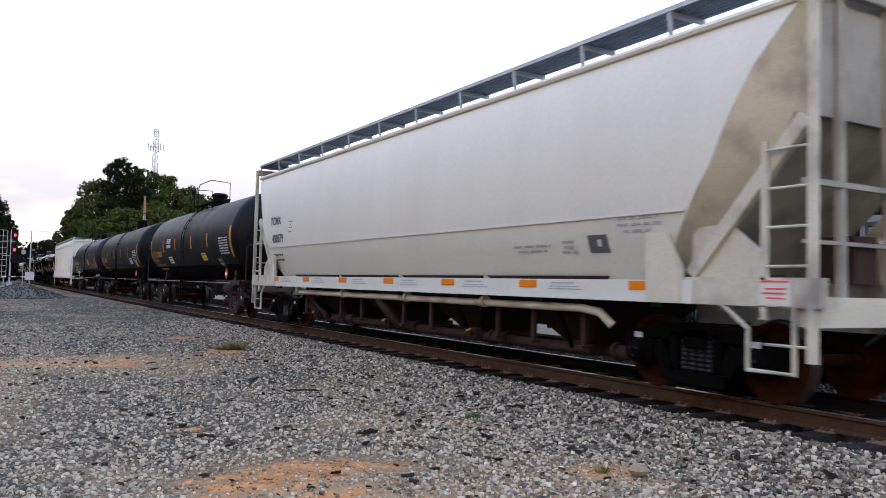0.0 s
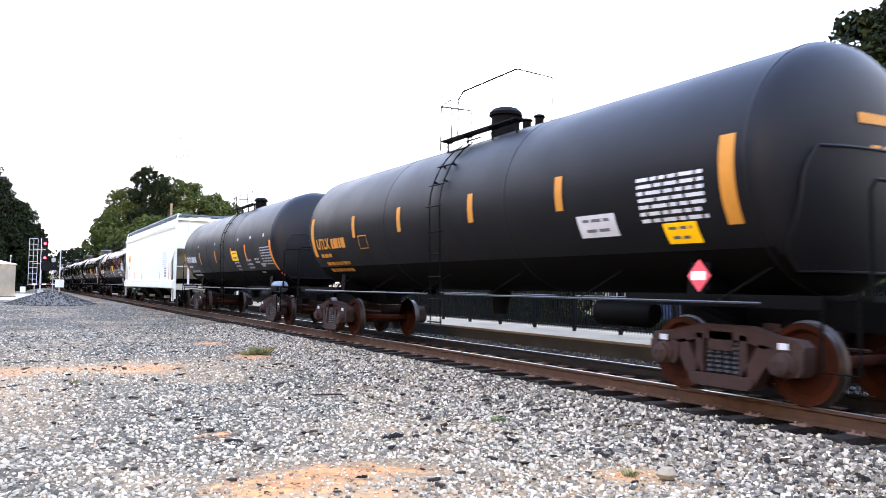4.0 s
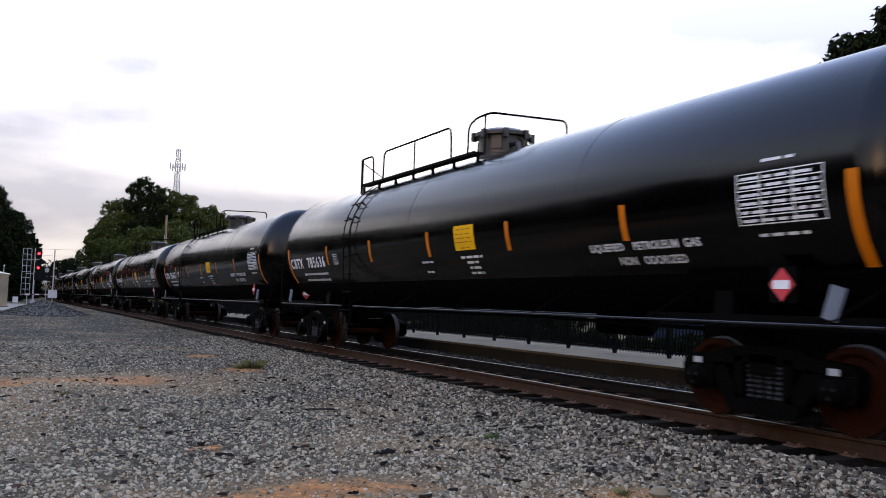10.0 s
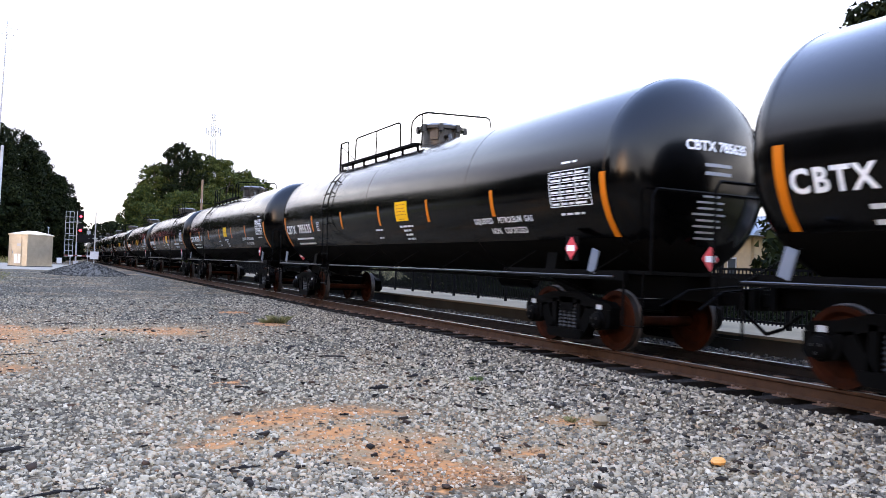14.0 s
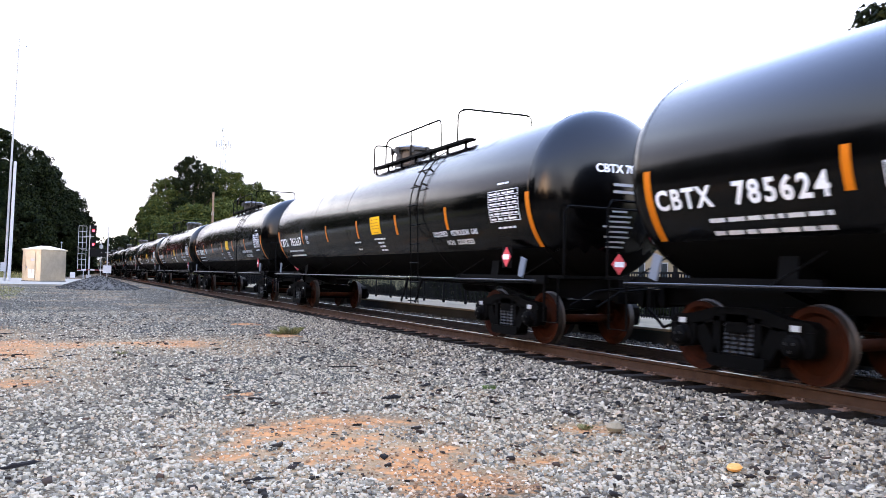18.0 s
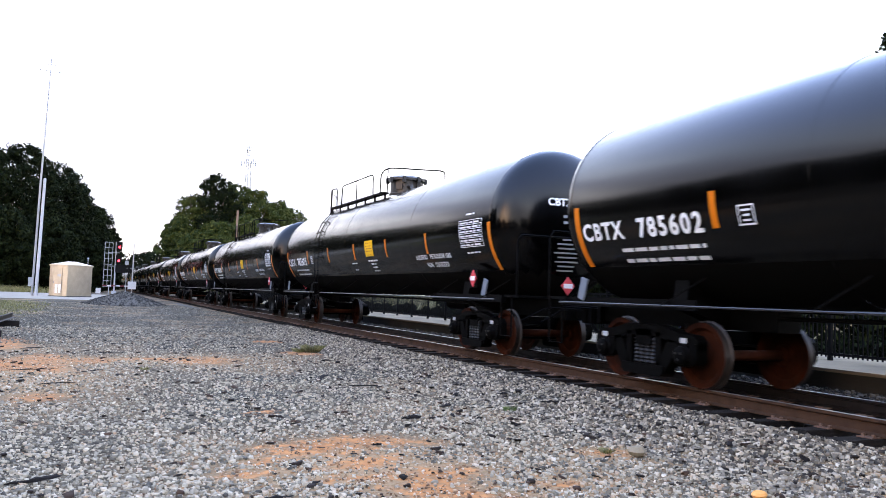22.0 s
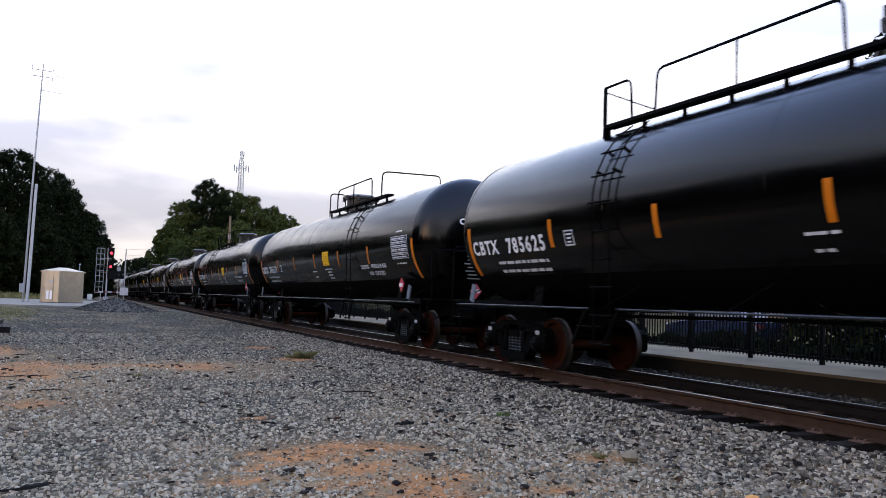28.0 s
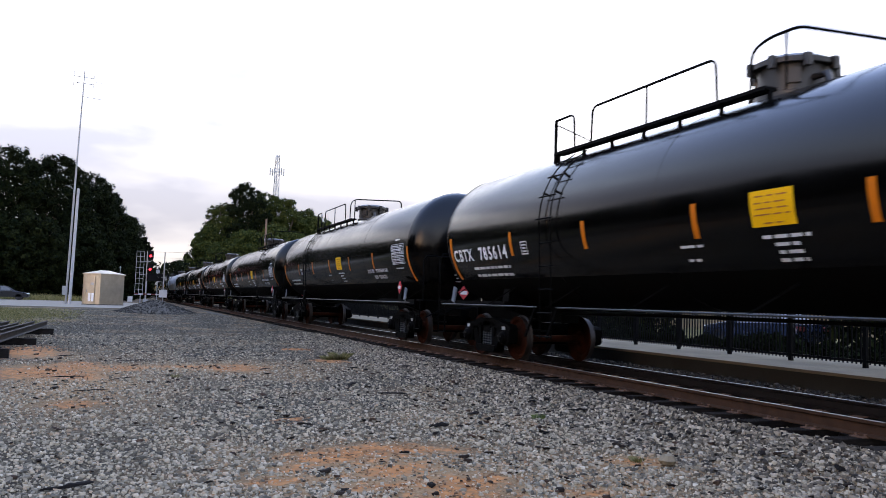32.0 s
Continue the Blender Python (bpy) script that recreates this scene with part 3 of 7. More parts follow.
    def rings(self, rings, caps=True):
        base, n = len(self.v), len(rings[0])
        for r in rings:
            self.v.extend(tuple(p) for p in r)
        for i in range(len(rings) - 1):
            for k in range(n):
                a, b = base + i * n + k, base + i * n + (k + 1) % n
                self.face([a, b, b + n, a + n])
        if caps:
            self.face([base + k for k in reversed(range(n))])
            self.face([base + (len(rings) - 1) * n + k for k in range(n)])
        return self

    def data(self, name, materials, smooth=40.0):
        me = bpy.data.meshes.new(name)
        me.from_pydata(self.v, [], self.f)
        for m in materials if isinstance(materials, (list, tuple)) else [materials]:
            me.materials.append(m)
        if any(self.s):
            me.polygons.foreach_set("material_index", self.s)
        bm = bmesh.new()
        bm.from_mesh(me)
        bmesh.ops.recalc_face_normals(bm, faces=bm.faces)
        bm.to_mesh(me)
        bm.free()
        if smooth:
            me.shade_smooth()
            me.set_sharp_from_angle(angle=radians(smooth))
        return me


def part(name, bm, material_, parent, label="", smooth=40.0):
    ob = new(name, bm.data(name, material_, smooth))
    ob.parent = parent
    return tagged(ob, label) if label else ob


def print_part(name, bm, material_, parent, label=""):
    """Rows of small print, as one part."""
    return tagged(part(name, bm, material_, parent), label, kind="stuff")


def thing(name, label, category, group="", kind="", m=None):
    ob = new(name)
    ob.empty_display_size = 0.3
    if m:
        ob.matrix_basis = m
    return tagged(ob, label, category, group, kind)


def solid(name, bm, material_, label, category="", group="", kind="", m=None, smooth=40.0):
    ob = new(name, bm.data(name, material_, smooth))
    if m:
        ob.matrix_basis = m
    return tagged(ob, label, category, group, kind)


def text_mesh(words, size, bend, spacing=1.0):
    """Flat letters of the built-in font; bend maps (along, up) from the middle to a place."""
    cu = bpy.data.curves.new("letters", "FONT")
    cu.body, cu.size, cu.align_x, cu.align_y = words, size, "CENTER", "CENTER"
    cu.offset, cu.resolution_u, cu.space_character = size * 0.03, 3, spacing
    ob = bpy.data.objects.new("letters", cu)
    scene.collection.objects.link(ob)
    me = ob.evaluated_get(bpy.context.evaluated_depsgraph_get()).to_mesh()
    out = Mesh()
    out.v = [tuple(bend(v.co.x, v.co.y)) for v in me.vertices]
    out.f = [list(p.vertices) for p in me.polygons]
    out.s = [0] * len(out.f)
    bpy.data.objects.remove(ob)
    bpy.data.curves.remove(cu)
    return out


# ---------------------------------------------------------------- ground
TRACK_X, GAUGE = 8.535, 1.505          # centre line of the track, rail head to rail head
PLATFORM_X = 10.62


def smoothstep(a, b, x):
    t = np.clip((x - a) / (b - a), 0, 1)
    return t * t * (3 - 2 * t)


def ground_z(x, y):
    """Height of the ground under (x, y); 0 is the top of the rail."""
    x, y = np.asarray(x, float), np.asarray(y, float)
    lot = -0.40 + 0.33 * smoothstep(14, 72, y)
    lot = lot + 0.035 * np.sin(x * 0.9 + 1.3) * np.sin(y * 0.55) * smoothstep(60, 30, np.abs(y))
    bed = -0.225 - 0.05 * smoothstep(7.15, 7.4, x)
    far = -0.10 + 0 * x
    z = lot + (bed - lot) * smoothstep(5.4, 6.7, x)
    z = z + (far - z) * smoothstep(9.6, 10.5, x)
    hill = 6.0 * smoothstep(-14, -40, x) * smoothstep(95, 130, y)
    return z + hill


CLAY = [  # x, y, half length across, half length along, turn
    (2.05, 7.72, 0.36, 0.26, -0.3), (2.5, 7.85, 0.42, 0.26, 0.0), (3.0, 7.66, 0.3, 0.12, -0.2), (2.42, 6.95, 0.3, 0.16, 0.3), (2.75, 6.35, 0.36, 0.2, 0.1),
    (2.62, 5.8, 0.28, 0.34, 0.2), (2.75, 5.3, 0.34, 0.3, 0.0), (1.32, 6.85, 0.2, 0.12, 0.0), (1.55, 7.3, 0.14, 0.09, 0.0), (2.03, 6.4, 0.17, 0.11, 0.0), (2.1, 10.1, 0.14, 0.14, 0.0),
    (0.12, 17.55, 0.3, 0.55, 0.0), (2.25, 17.45, 0.5, 0.55, -0.1), (1.2, 17.9, 0.5, 0.22, 0.0), (-0.75, 18.0, 0.34, 0.8, 0.0), (-0.55, 15.6, 0.22, 0.5, 0.2), (-0.55, 11.9, 0.26, 0.24, 0.0),
    (-1.3, 16.6, 0.7, 0.9, 0.2), (4.9, 6.75, 0.2, 0.14, 0.0), (3.7, 5.72, 0.16, 0.1, 0.0), (-2.1, 22.0, 0.6, 1.6, 0.0), (4.85, 19.1, 0.34, 0.4, 0.0), (4.9, 23.5, 0.5, 0.5, 0.0),
]
DUSTY = [(2.3, 6.8, 1.25, 1.2), (3.6, 5.9, 0.8, 0.7), (0.9, 17.6, 2.6, 1.1), (4.9, 6.6, 0.7, 0.5), (-0.6, 14.5, 1.0, 2.6)]


def dust_at(x, y):
    """Trodden clay dust round the patches."""
    d = np.zeros_like(x)
    for cx, cy, a, b in DUSTY:
        d = np.maximum(d, np.exp(-0.5 * (((x - cx) / a) ** 2 + ((y - cy) / b) ** 2)))
    return d


def clay_at(x, y):
    c = np.zeros_like(x)
    for cx, cy, a, b, t in CLAY:
        dx, dy = x - cx, y - cy
        u, v = dx * math.cos(t) + dy * math.sin(t), -dx * math.sin(t) + dy * math.cos(t)
        c = np.maximum(c, 0.85 * np.exp(-0.5 * ((u / a / 1.25) ** 2 + (v / b / 1.25) ** 2) ** 1.3))
    return c


def grass_at(x, y):
    a = smoothstep(0.0, 1.0, 1.4 - np.sqrt(((x + 7.6) / 5.4) ** 2 + ((y - 47) / 12) ** 2)) * 0.9
    b = smoothstep(88, 97, y) * smoothstep(-2.5, -8, x)
    c = smoothstep(13.5, 15, x) * 0.8
    return np.clip(a + b + c + smoothstep(150, 260, np.hypot(x, y)), 0, 1)


def grid_axis(points):
    out = []
    for (a, step), (b, _) in zip(points, points[1:]):
        out += list(np.arange(a, b - 1e-6, step))
    return np.array(out + [points[-1][0]])


gx = grid_axis([(-2500, 600), (-100, 20), (-40, 3), (-14, 0.6), (-4, 0.22), (7, 0.15), (10.6, 0.4), (12, 2.0), (40, 20), (120, 600), (2500, 1)])
gy = grid_axis([(-600, 150), (-30, 3), (-6, 1), (2, 0.22), (26, 0.6), (70, 1.5), (130, 6), (200, 40), (600, 400), (3000, 1)])
GX, GY = np.meshgrid(gx, gy)
GZ = ground_z(GX, GY)
nx, ny = len(gx), len(gy)
ids = np.arange(nx * ny).reshape(ny, nx)
quads = np.stack([ids[:-1, :-1], ids[:-1, 1:], ids[1:, 1:], ids[1:, :-1]], -1).reshape(-1, 4)
ground_me = bpy.data.meshes.new("ground")
ground_me.from_pydata(np.stack([GX, GY, GZ], -1).reshape(-1, 3).tolist(), [], quads.tolist())
ground_me.materials.append(M_GROUND)
# the last field darkens the track bed to the platform, as painted shade
for key, field in (("clay", clay_at(GX, GY)), ("dust", dust_at(GX, GY)), ("grass", grass_at(GX, GY)), ("bed_shade", np.where(GX < TRACK_X, smoothstep(0.95, 0.7, np.abs(GX - TRACK_X)), smoothstep(2.4, 1.9, np.abs(GX - TRACK_X))))):
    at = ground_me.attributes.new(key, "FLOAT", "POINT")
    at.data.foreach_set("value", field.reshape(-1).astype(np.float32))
ground_me.shade_smooth()
ground = tagged(new("ground", ground_me), "grey crushed stone lot with patches of orange clay", "ground", kind="structure")

# loose stones on the lot and the shoulder
def stones(name, label, count, place, size, seed, flat=0.7, mat=M_STONE, tilt=0.35, rise=0.5):
    rng = np.random.default_rng(seed)
    p = place(rng, count)
    count = len(p)
    cube = np.array([(-1, -1, -1), (1, -1, -1), (1, 1, -1), (-1, 1, -1), (-1, -1, 1), (1, -1, 1), (1, 1, 1), (-1, 1, 1)], float)
    tri = np.array([(4, 5, 6), (4, 6, 7), (0, 1, 5), (0, 5, 4), (1, 2, 6), (1, 6, 5), (2, 3, 7), (2, 7, 6), (3, 0, 4), (3, 4, 7)])
    s = size[0] + (size[1] - size[0]) * rng.random((count, 1, 1)) ** 2
    v = cube[None] * (0.35 + 0.65 * rng.random((count, 8, 3))) * s
    v = v * (0.65 + 0.75 * rng.random((count, 1, 3)))
    a, b = rng.random(count) * 6.283, tilt * rng.normal(size=count)
    ca, sa, cb, sb = np.cos(a)[:, None], np.sin(a)[:, None], np.cos(b)[:, None], np.sin(b)[:, None]
    v[..., 2] *= flat
    y, z = v[..., 1] * cb - v[..., 2] * sb, v[..., 1] * sb + v[..., 2] * cb
    x, y = v[..., 0] * ca - y * sa, v[..., 0] * sa + y * ca
    v = np.stack([x, y, z], -1) + p[:, None, :]
    v[..., 2] += (s * flat * rise)[..., 0]
    f = (tri[None] + 8 * np.arange(count)[:, None, None]).reshape(-1, 3)
    me = bpy.data.meshes.new(name)
    me.vertices.add(count * 8)
    me.vertices.foreach_set("co", v.reshape(-1).astype(np.float32))
    me.loops.add(len(f) * 3)
    me.loops.foreach_set("vertex_index", f.reshape(-1).astype(np.int32))
    me.polygons.add(len(f))
    me.polygons.foreach_set("loop_start", np.arange(0, len(f) * 3, 3, dtype=np.int32))
    me.update(calc_edges=True)
    me.materials.append(mat)
    return tagged(new(name, me), label, "gravel", kind="stuff")


def lot_places(rng, count):
    r = 4.2 + 26 * rng.random(count) ** 1.7
    a = np.radians(-9 + 66 * rng.random(count))
    x, y = r * np.sin(a), r * np.cos(a)
    keep = (x < 6.5) & (rng.random(count) > smoothstep(0.08, 0.36, clay_at(x, y)) * 0.93) & (rng.random(count) > 0.16 * dust_at(x, y))
    x, y = x[keep], y[keep]
    return np.stack([x, y, ground_z(x, y)], -1)


def crumb_places(rng, count):
    x, y = -1.5 + 6.7 * rng.random(count), 5.0 + 14 * rng.random(count) ** 2
    keep = rng.random(count) < np.maximum(smoothstep(0.1, 0.5, clay_at(x, y)), 0.5 * dust_at(x, y))
    x, y = x[keep], y[keep]
    return np.stack([x, y, ground_z(x, y)], -1)


def bed_places(rng, count):
    """The shoulders, outside the rails, between the ends of the ties."""
    x, y = 5.3 + 2.6 * rng.random(count), 1.0 + 30 * rng.random(count) ** 1.5
    crib = np.abs(((y + 8) / 0.63 + 0.5) % 1 - 0.5) * 0.63
    off = np.abs(x - TRACK_X)
    keep = (x < TRACK_X) & ((off > 1.27) | ((crib > 0.14) & (off > GAUGE / 2 + 0.1)))
    x, y = x[keep], y[keep]
    return np.stack([x, y, ground_z(x, y)], -1)


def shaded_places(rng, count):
    """The strip between the far rail and the platform, its stones coloured dark for shade."""
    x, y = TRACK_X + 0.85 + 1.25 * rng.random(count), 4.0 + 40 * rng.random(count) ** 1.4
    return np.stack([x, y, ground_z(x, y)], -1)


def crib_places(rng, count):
    """Between the rails, where the stones' colour holds the shade under the train."""
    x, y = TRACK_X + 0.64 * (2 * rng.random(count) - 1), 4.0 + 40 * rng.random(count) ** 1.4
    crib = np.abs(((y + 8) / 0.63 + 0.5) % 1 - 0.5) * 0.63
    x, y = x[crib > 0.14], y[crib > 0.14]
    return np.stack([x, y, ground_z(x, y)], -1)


stones("loose_gravel", "loose grey crushed stones covering the lot", 115000, lot_places, (0.0085, 0.025), 3, 0.75)
stones("clay_crumbs", "small clay-stained pebbles strewn over the bare patches", 20000, crumb_places, (0.007, 0.017), 12, 0.7, M_CRUMB)
def far_places(rng, count):
    y = 22 + 34 * rng.random(count) ** 1.5
    x = -5 + 11.8 * rng.random(count)
    keep = (rng.random(count) > clay_at(x, y)) & (rng.random(count) > grass_at(x, y))
    x, y = x[keep], y[keep]
    return np.stack([x, y, ground_z(x, y)], -1)


def litter_places(rng, count):
    """Bark and splinters strewn over the lot, thicker along the track."""
    x, y = -2.0 + 8.6 * rng.random(count) ** 0.7, 4.5 + 24 * rng.random(count) ** 1.3
    return np.stack([x, y, ground_z(x, y) + 0.012], -1)


stones("bark_litter", "small dark bark chips strewn over the gravel", 1300, litter_places, (0.014, 0.05), 21, 0.3, M_BARKBIT, tilt=0.2, rise=0.6)
stones("scattered_gravel", "coarser loose stones on the far end of the lot", 22000, far_places, (0.012, 0.036), 7, 0.6, M_FARSTONE)
stones("ballast_stones", "pale angular ballast stones along the track", 34000, bed_places, (0.012, 0.031), 5, 0.8, M_BALLAST, tilt=0.5, rise=0.5)
stones("platform_foot_stones", "stones between the rail and the platform, coloured dark for shade", 8000, shaded_places, (0.02, 0.04), 8, 0.85, M_DULLSTONE)
stones("crib_stones", "ballast stones between the rails, coloured dark for the train's shade", 6000, crib_places, (0.02, 0.045), 6, 0.85, M_SHADESTONE)

# ---------------------------------------------------------------- track
def rail(name, x, body_mat, label):
    ob = thing(name, label, "rail", "rails of the track", m=pose(x, 0, 0))
    prof = [(-0.075, -0.185), (0.075, -0.185), (0.075, -0.172), (0.012, -0.15), (0.009, -0.05), (0.036, -0.036), (0.036, -0.008),
            (0.028, -0.0015), (-0.028, -0.0015), (-0.036, -0.008), (-0.036, -0.036), (-0.009, -0.05), (-0.012, -0.15), (-0.075, -0.172)]
    part("rail_body", Mesh().prism(prof, -60, 700, "y"), body_mat, ob)
    part("rail_head_top", Mesh().box((0, 320, 0), (0.05, 760, 0.003)), M_RAILTOP, ob, "shiny worn rail head")
    return ob


rail("rail", TRACK_X - GAUGE / 2, M_RAIL, "rusty steel running rail with a polished head")
# far rail: a darker colour takes the place of the shade below the cars
rail("rail", TRACK_X + GAUGE / 2, M_RAILDARK, "steel running rail coloured dark for shade, with a polished head")

# ---------------------------------------------------------------- platform
platform = thing("platform", "low pale concrete station platform beside the track", "platform", kind="structure", m=pose(PLATFORM_X, 0, -0.1))
slab_len = 3.0
slab_me = Mesh().box((1.72, 0, 0.305), (3.44, slab_len - 0.015, 0.05)).data("slab", M_CONC)
for i in range(34):
    o = new("slab", slab_me)
    o.parent, o.matrix_basis = platform, pose(0, -12 + slab_len * i, 0)
part("platform_face", Mesh().box((0.23, 37.5, 0.14), (0.4, 102, 0.28)), M_FACE, platform, "concrete face coloured dark for the train's shade")
part("platform_back", Mesh().box((3.3, 37.5, 0.10), (0.3, 102, 0.36)), M_CONCF, platform)

# ---------------------------------------------------------------- rolling stock, shared pieces
WHEEL_R, AXLE_Y = 0.457, 0.89


def wheelset(parent, y, wheel_mat):
    bm = Mesh()
    bm.tube([(-1.08, 0, 0), (1.08, 0, 0)], 0.075, 10)
    for sgn in (-1, 1):
        x = sgn * GAUGE / 2
        bm.slot = 0
        bm.lathe([(sgn * h, r) for h, r in [(0.085, 0.0), (0.085, 0.13), (0.02, 0.17), (0.012, 0.34), (0.06, 0.385), (0.065, WHEEL_R - 0.003)]], 32, "x", (x, 0, 0), False)
        bm.lathe([(-sgn * h, r) for h, r in [(0.09, 0.0), (0.09, 0.13), (0.03, 0.17), (0.02, 0.34), (0.06, 0.385), (0.065, WHEEL_R + 0.026)]], 32, "x", (x, 0, 0), False)
        bm.slot = 1
        bm.lathe([(sgn * 0.065, WHEEL_R - 0.003), (-sgn * 0.03, WHEEL_R), (-sgn * 0.045, WHEEL_R + 0.026), (-sgn * 0.065, WHEEL_R + 0.026)], 32, "x", (x, 0, 0), False)
        bm.slot = 0
        for k in range(3):
            a = k * 2.094
            bm.box((sgn * 1.09, 0.05 * math.cos(a), 0.05 * math.sin(a)), (0.04, 0.03, 0.03))
    ob = part("wheelset", bm, [wheel_mat, M_TREAD], parent, "steel axle with two flanged wheels")
    ob.matrix_basis = pose(0, y, WHEEL_R)
    return ob


def truck(parent, y, frame_mat, wheel_mat):
    """A two-axle truck; its origin is on the rail under its middle."""
    bolster = Mesh()
    bolster.box((0, 0, 0.66), (2.2, 0.36, 0.22)).box((0, 0, 0.52), (1.9, 0.3, 0.14)).lathe([(0.76, 0.25), (0.86, 0.25)], 16, "z")
    ob = part("truck", bolster, frame_mat, parent, "two-axle truck with cast side frames")
    ob.matrix_basis = pose(0, y, 0)
    for sgn in (-1, 1):
        x0, x1 = sgn * 0.92, sgn * 1.10
        bm = Mesh()
        # arched top chord, deep over the journals
        bm.prism([(-1.13, 0.66), (-1.05, 0.73), (-0.72, 0.76), (-0.36, 0.85), (0.36, 0.85), (0.72, 0.76), (1.05, 0.73), (1.13, 0.66), (1.13, 0.54), (0.7, 0.58), (0.34, 0.68),
                  (-0.34, 0.68), (-0.7, 0.58), (-1.13, 0.54)], x0, x1)
        # spring seat hung from the diagonal tension members
        bm.prism([(-0.40, 0.12), (0.40, 0.12), (0.47, 0.17), (0.47, 0.27), (-0.47, 0.27), (-0.47, 0.17)], x0 - sgn * 0.03, x1 + sgn * 0.03)
        for k in (-1, 1):
            bm.prism([(k * 0.78, 0.62), (k * 0.54, 0.66), (k * 0.29, 0.26), (k * 0.47, 0.18)], x0, x1)
            bm.prism([(k * 0.38, 0.24), (k * 0.27, 0.24), (k * 0.27, 0.74), (k * 0.38, 0.74)], x0, x1)
            # pedestal jaws round the bearing
            bm.prism([(k * 0.66, 0.62), (k * 0.78, 0.62), (k * 0.80, 0.34), (k * 0.72, 0.34), (k * 0.66, 0.42)], x0, x1 + sgn * 0.02)
            bm.prism([(k * 1.00, 0.62), (k * 1.13, 0.62), (k * 1.13, 0.40), (k * 1.08, 0.34), (k * 0.99, 0.34)], x0, x1 + sgn * 0.02)
        part("side_frame", bm, frame_mat, ob, "cast steel side frame")
        for k in (-0.19, -0.065, 0.065, 0.19):
            coil = [(0.27 + 0.0275 * i, 0.044 if i % 2 == 0 else 0.062) for i in range(15)]
            part("spring", Mesh().lathe(coil, 10, "z", (sgn * 1.03, k, 0)), M_SPRING, ob)
        for k in (-1, 1):
            part("bearing_cap", Mesh().lathe([(sgn * 0.98, 0.15), (sgn * 1.14, 0.15), (sgn * 1.16, 0.125), (sgn * 1.20, 0.12), (sgn * 1.22, 0.09), (sgn * 1.22, 0.0)], 18, "x", (0, k * AXLE_Y, WHEEL_R)),
                 frame_mat, ob, "round roller bearing with end cap")
            for j in range(3):
                a = j * 2.094 + 0.5
                part("cap_bolt", Mesh().box((sgn * 1.225, k * AXLE_Y + 0.06 * math.cos(a), WHEEL_R + 0.06 * math.sin(a)), (0.02, 0.03, 0.03)), M_SPRING, ob)
    for k in (-1, 1):
        part("bearing_tag", Mesh().box((-1.132, k * AXLE_Y, WHEEL_R + 0.2), (0.012, 0.12, 0.07)), M_DIM, ob, "pale reflective tag")
        wheelset(ob, k * AXLE_Y, wheel_mat)
        part("brake_beam", Mesh().bar((-0.8, k * 0.34, 0.36), (0.8, k * 0.34, 0.36), 0.06, 0.1).box((-0.75, k * 0.40, 0.42), (0.09, 0.06, 0.3))
             .box((0.75, k * 0.40, 0.42), (0.09, 0.06, 0.3)), frame_mat, ob)
    part("brake_rod", Mesh().tube([(-0.25, -1.3, 0.62), (-0.25, 1.3, 0.62)], 0.02, 6), frame_mat, ob)
    return ob


def coupler(parent, y, sgn):
    bm = Mesh()
    bm.box((0, y - sgn * 0.45, 0.88), (0.14, 0.9, 0.16)).box((0.03, y - sgn * 0.06, 0.88), (0.34, 0.26, 0.28)).box((-0.12, y + sgn * 0.05, 0.88), (0.1, 0.2, 0.26))
    bm.tube([(0.3, y - sgn * 0.5, 0.72), (0.3, y - sgn * 0.2, 0.5), (0.22, y, 0.42)], 0.025, 6)
    bm.tube([(-0.05, y - sgn * 0.25, 1.05), (-0.9, y - sgn * 0.3, 0.98), (-1.35, y - sgn * 0.34, 0.75)], 0.016, 6)
    part("coupler", bm, M_FRAME, parent, "knuckle coupler with air hose and cut lever")


TANK_R, TANK_Z = 1.51, 2.655


def on_tank(r, zc):
    """Where a point at y, height z sits on the near side of a tank of radius r about zc."""
    def place(y, z, off=0.008):
        d = max(-0.97, min(0.97, (z - zc) / r))
        c = math.sqrt(1 - d * d)
        return (-(r + off) * c, y, zc + (r + off) * d)
    return place


def decal(bm, place, y0, y1, z0, z1, off=0.008, n=5):
    base = len(bm.v)
    for i in range(n + 1):
        z = z0 + (z1 - z0) * i / n
        for y in (y0, y1):
            bm.v.append(place(y, z, off))
    for i in range(n):
        bm.face([base + 2 * i, base + 2 * i + 1, base + 2 * i + 3, base + 2 * i + 2])
    return bm


def bars(place, y_mid, rows, height, off=0.009, seed=1):
    """Unreadable writing: rows of (z, length), broken into words."""
    rng = random.Random(seed)
    bm = Mesh()
    for z, length in rows:
        y = y_mid + length / 2
        end = y_mid - length / 2
        while y > end + 0.04:
            w = min(rng.uniform(0.09, 0.30), y - end)
            decal(bm, place, y - w, y, z - height / 2, z + height / 2, off, 2)
            y -= w + 0.045
    return bm


def lettering(place, words, y_mid, z_mid, size, off=0.014, spacing=1.0):
    return text_mesh(words, size, lambda u, w: place(y_mid - u, z_mid + w, off), spacing)


def tank_shell(r, zc, half, head):
    prof = []
    for i in range(11):
        a = math.pi / 2 * i / 10
        prof.append((-half - head * math.cos(a), r * math.sin(a) + 1e-7))
    prof += [(-half * 0.5, r), (0, r), (half * 0.5, r)]
    for i in range(11):
        a = math.pi / 2 * i / 10
        prof.append((half + head * math.sin(a), r * math.cos(a) + 1e-7))
    bm = Mesh().lathe(prof, 72, "y", (0, 0, zc))
    # the belly's dark underside is put into its material, matt black without sheen
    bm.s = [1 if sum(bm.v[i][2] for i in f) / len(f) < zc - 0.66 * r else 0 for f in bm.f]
    return bm


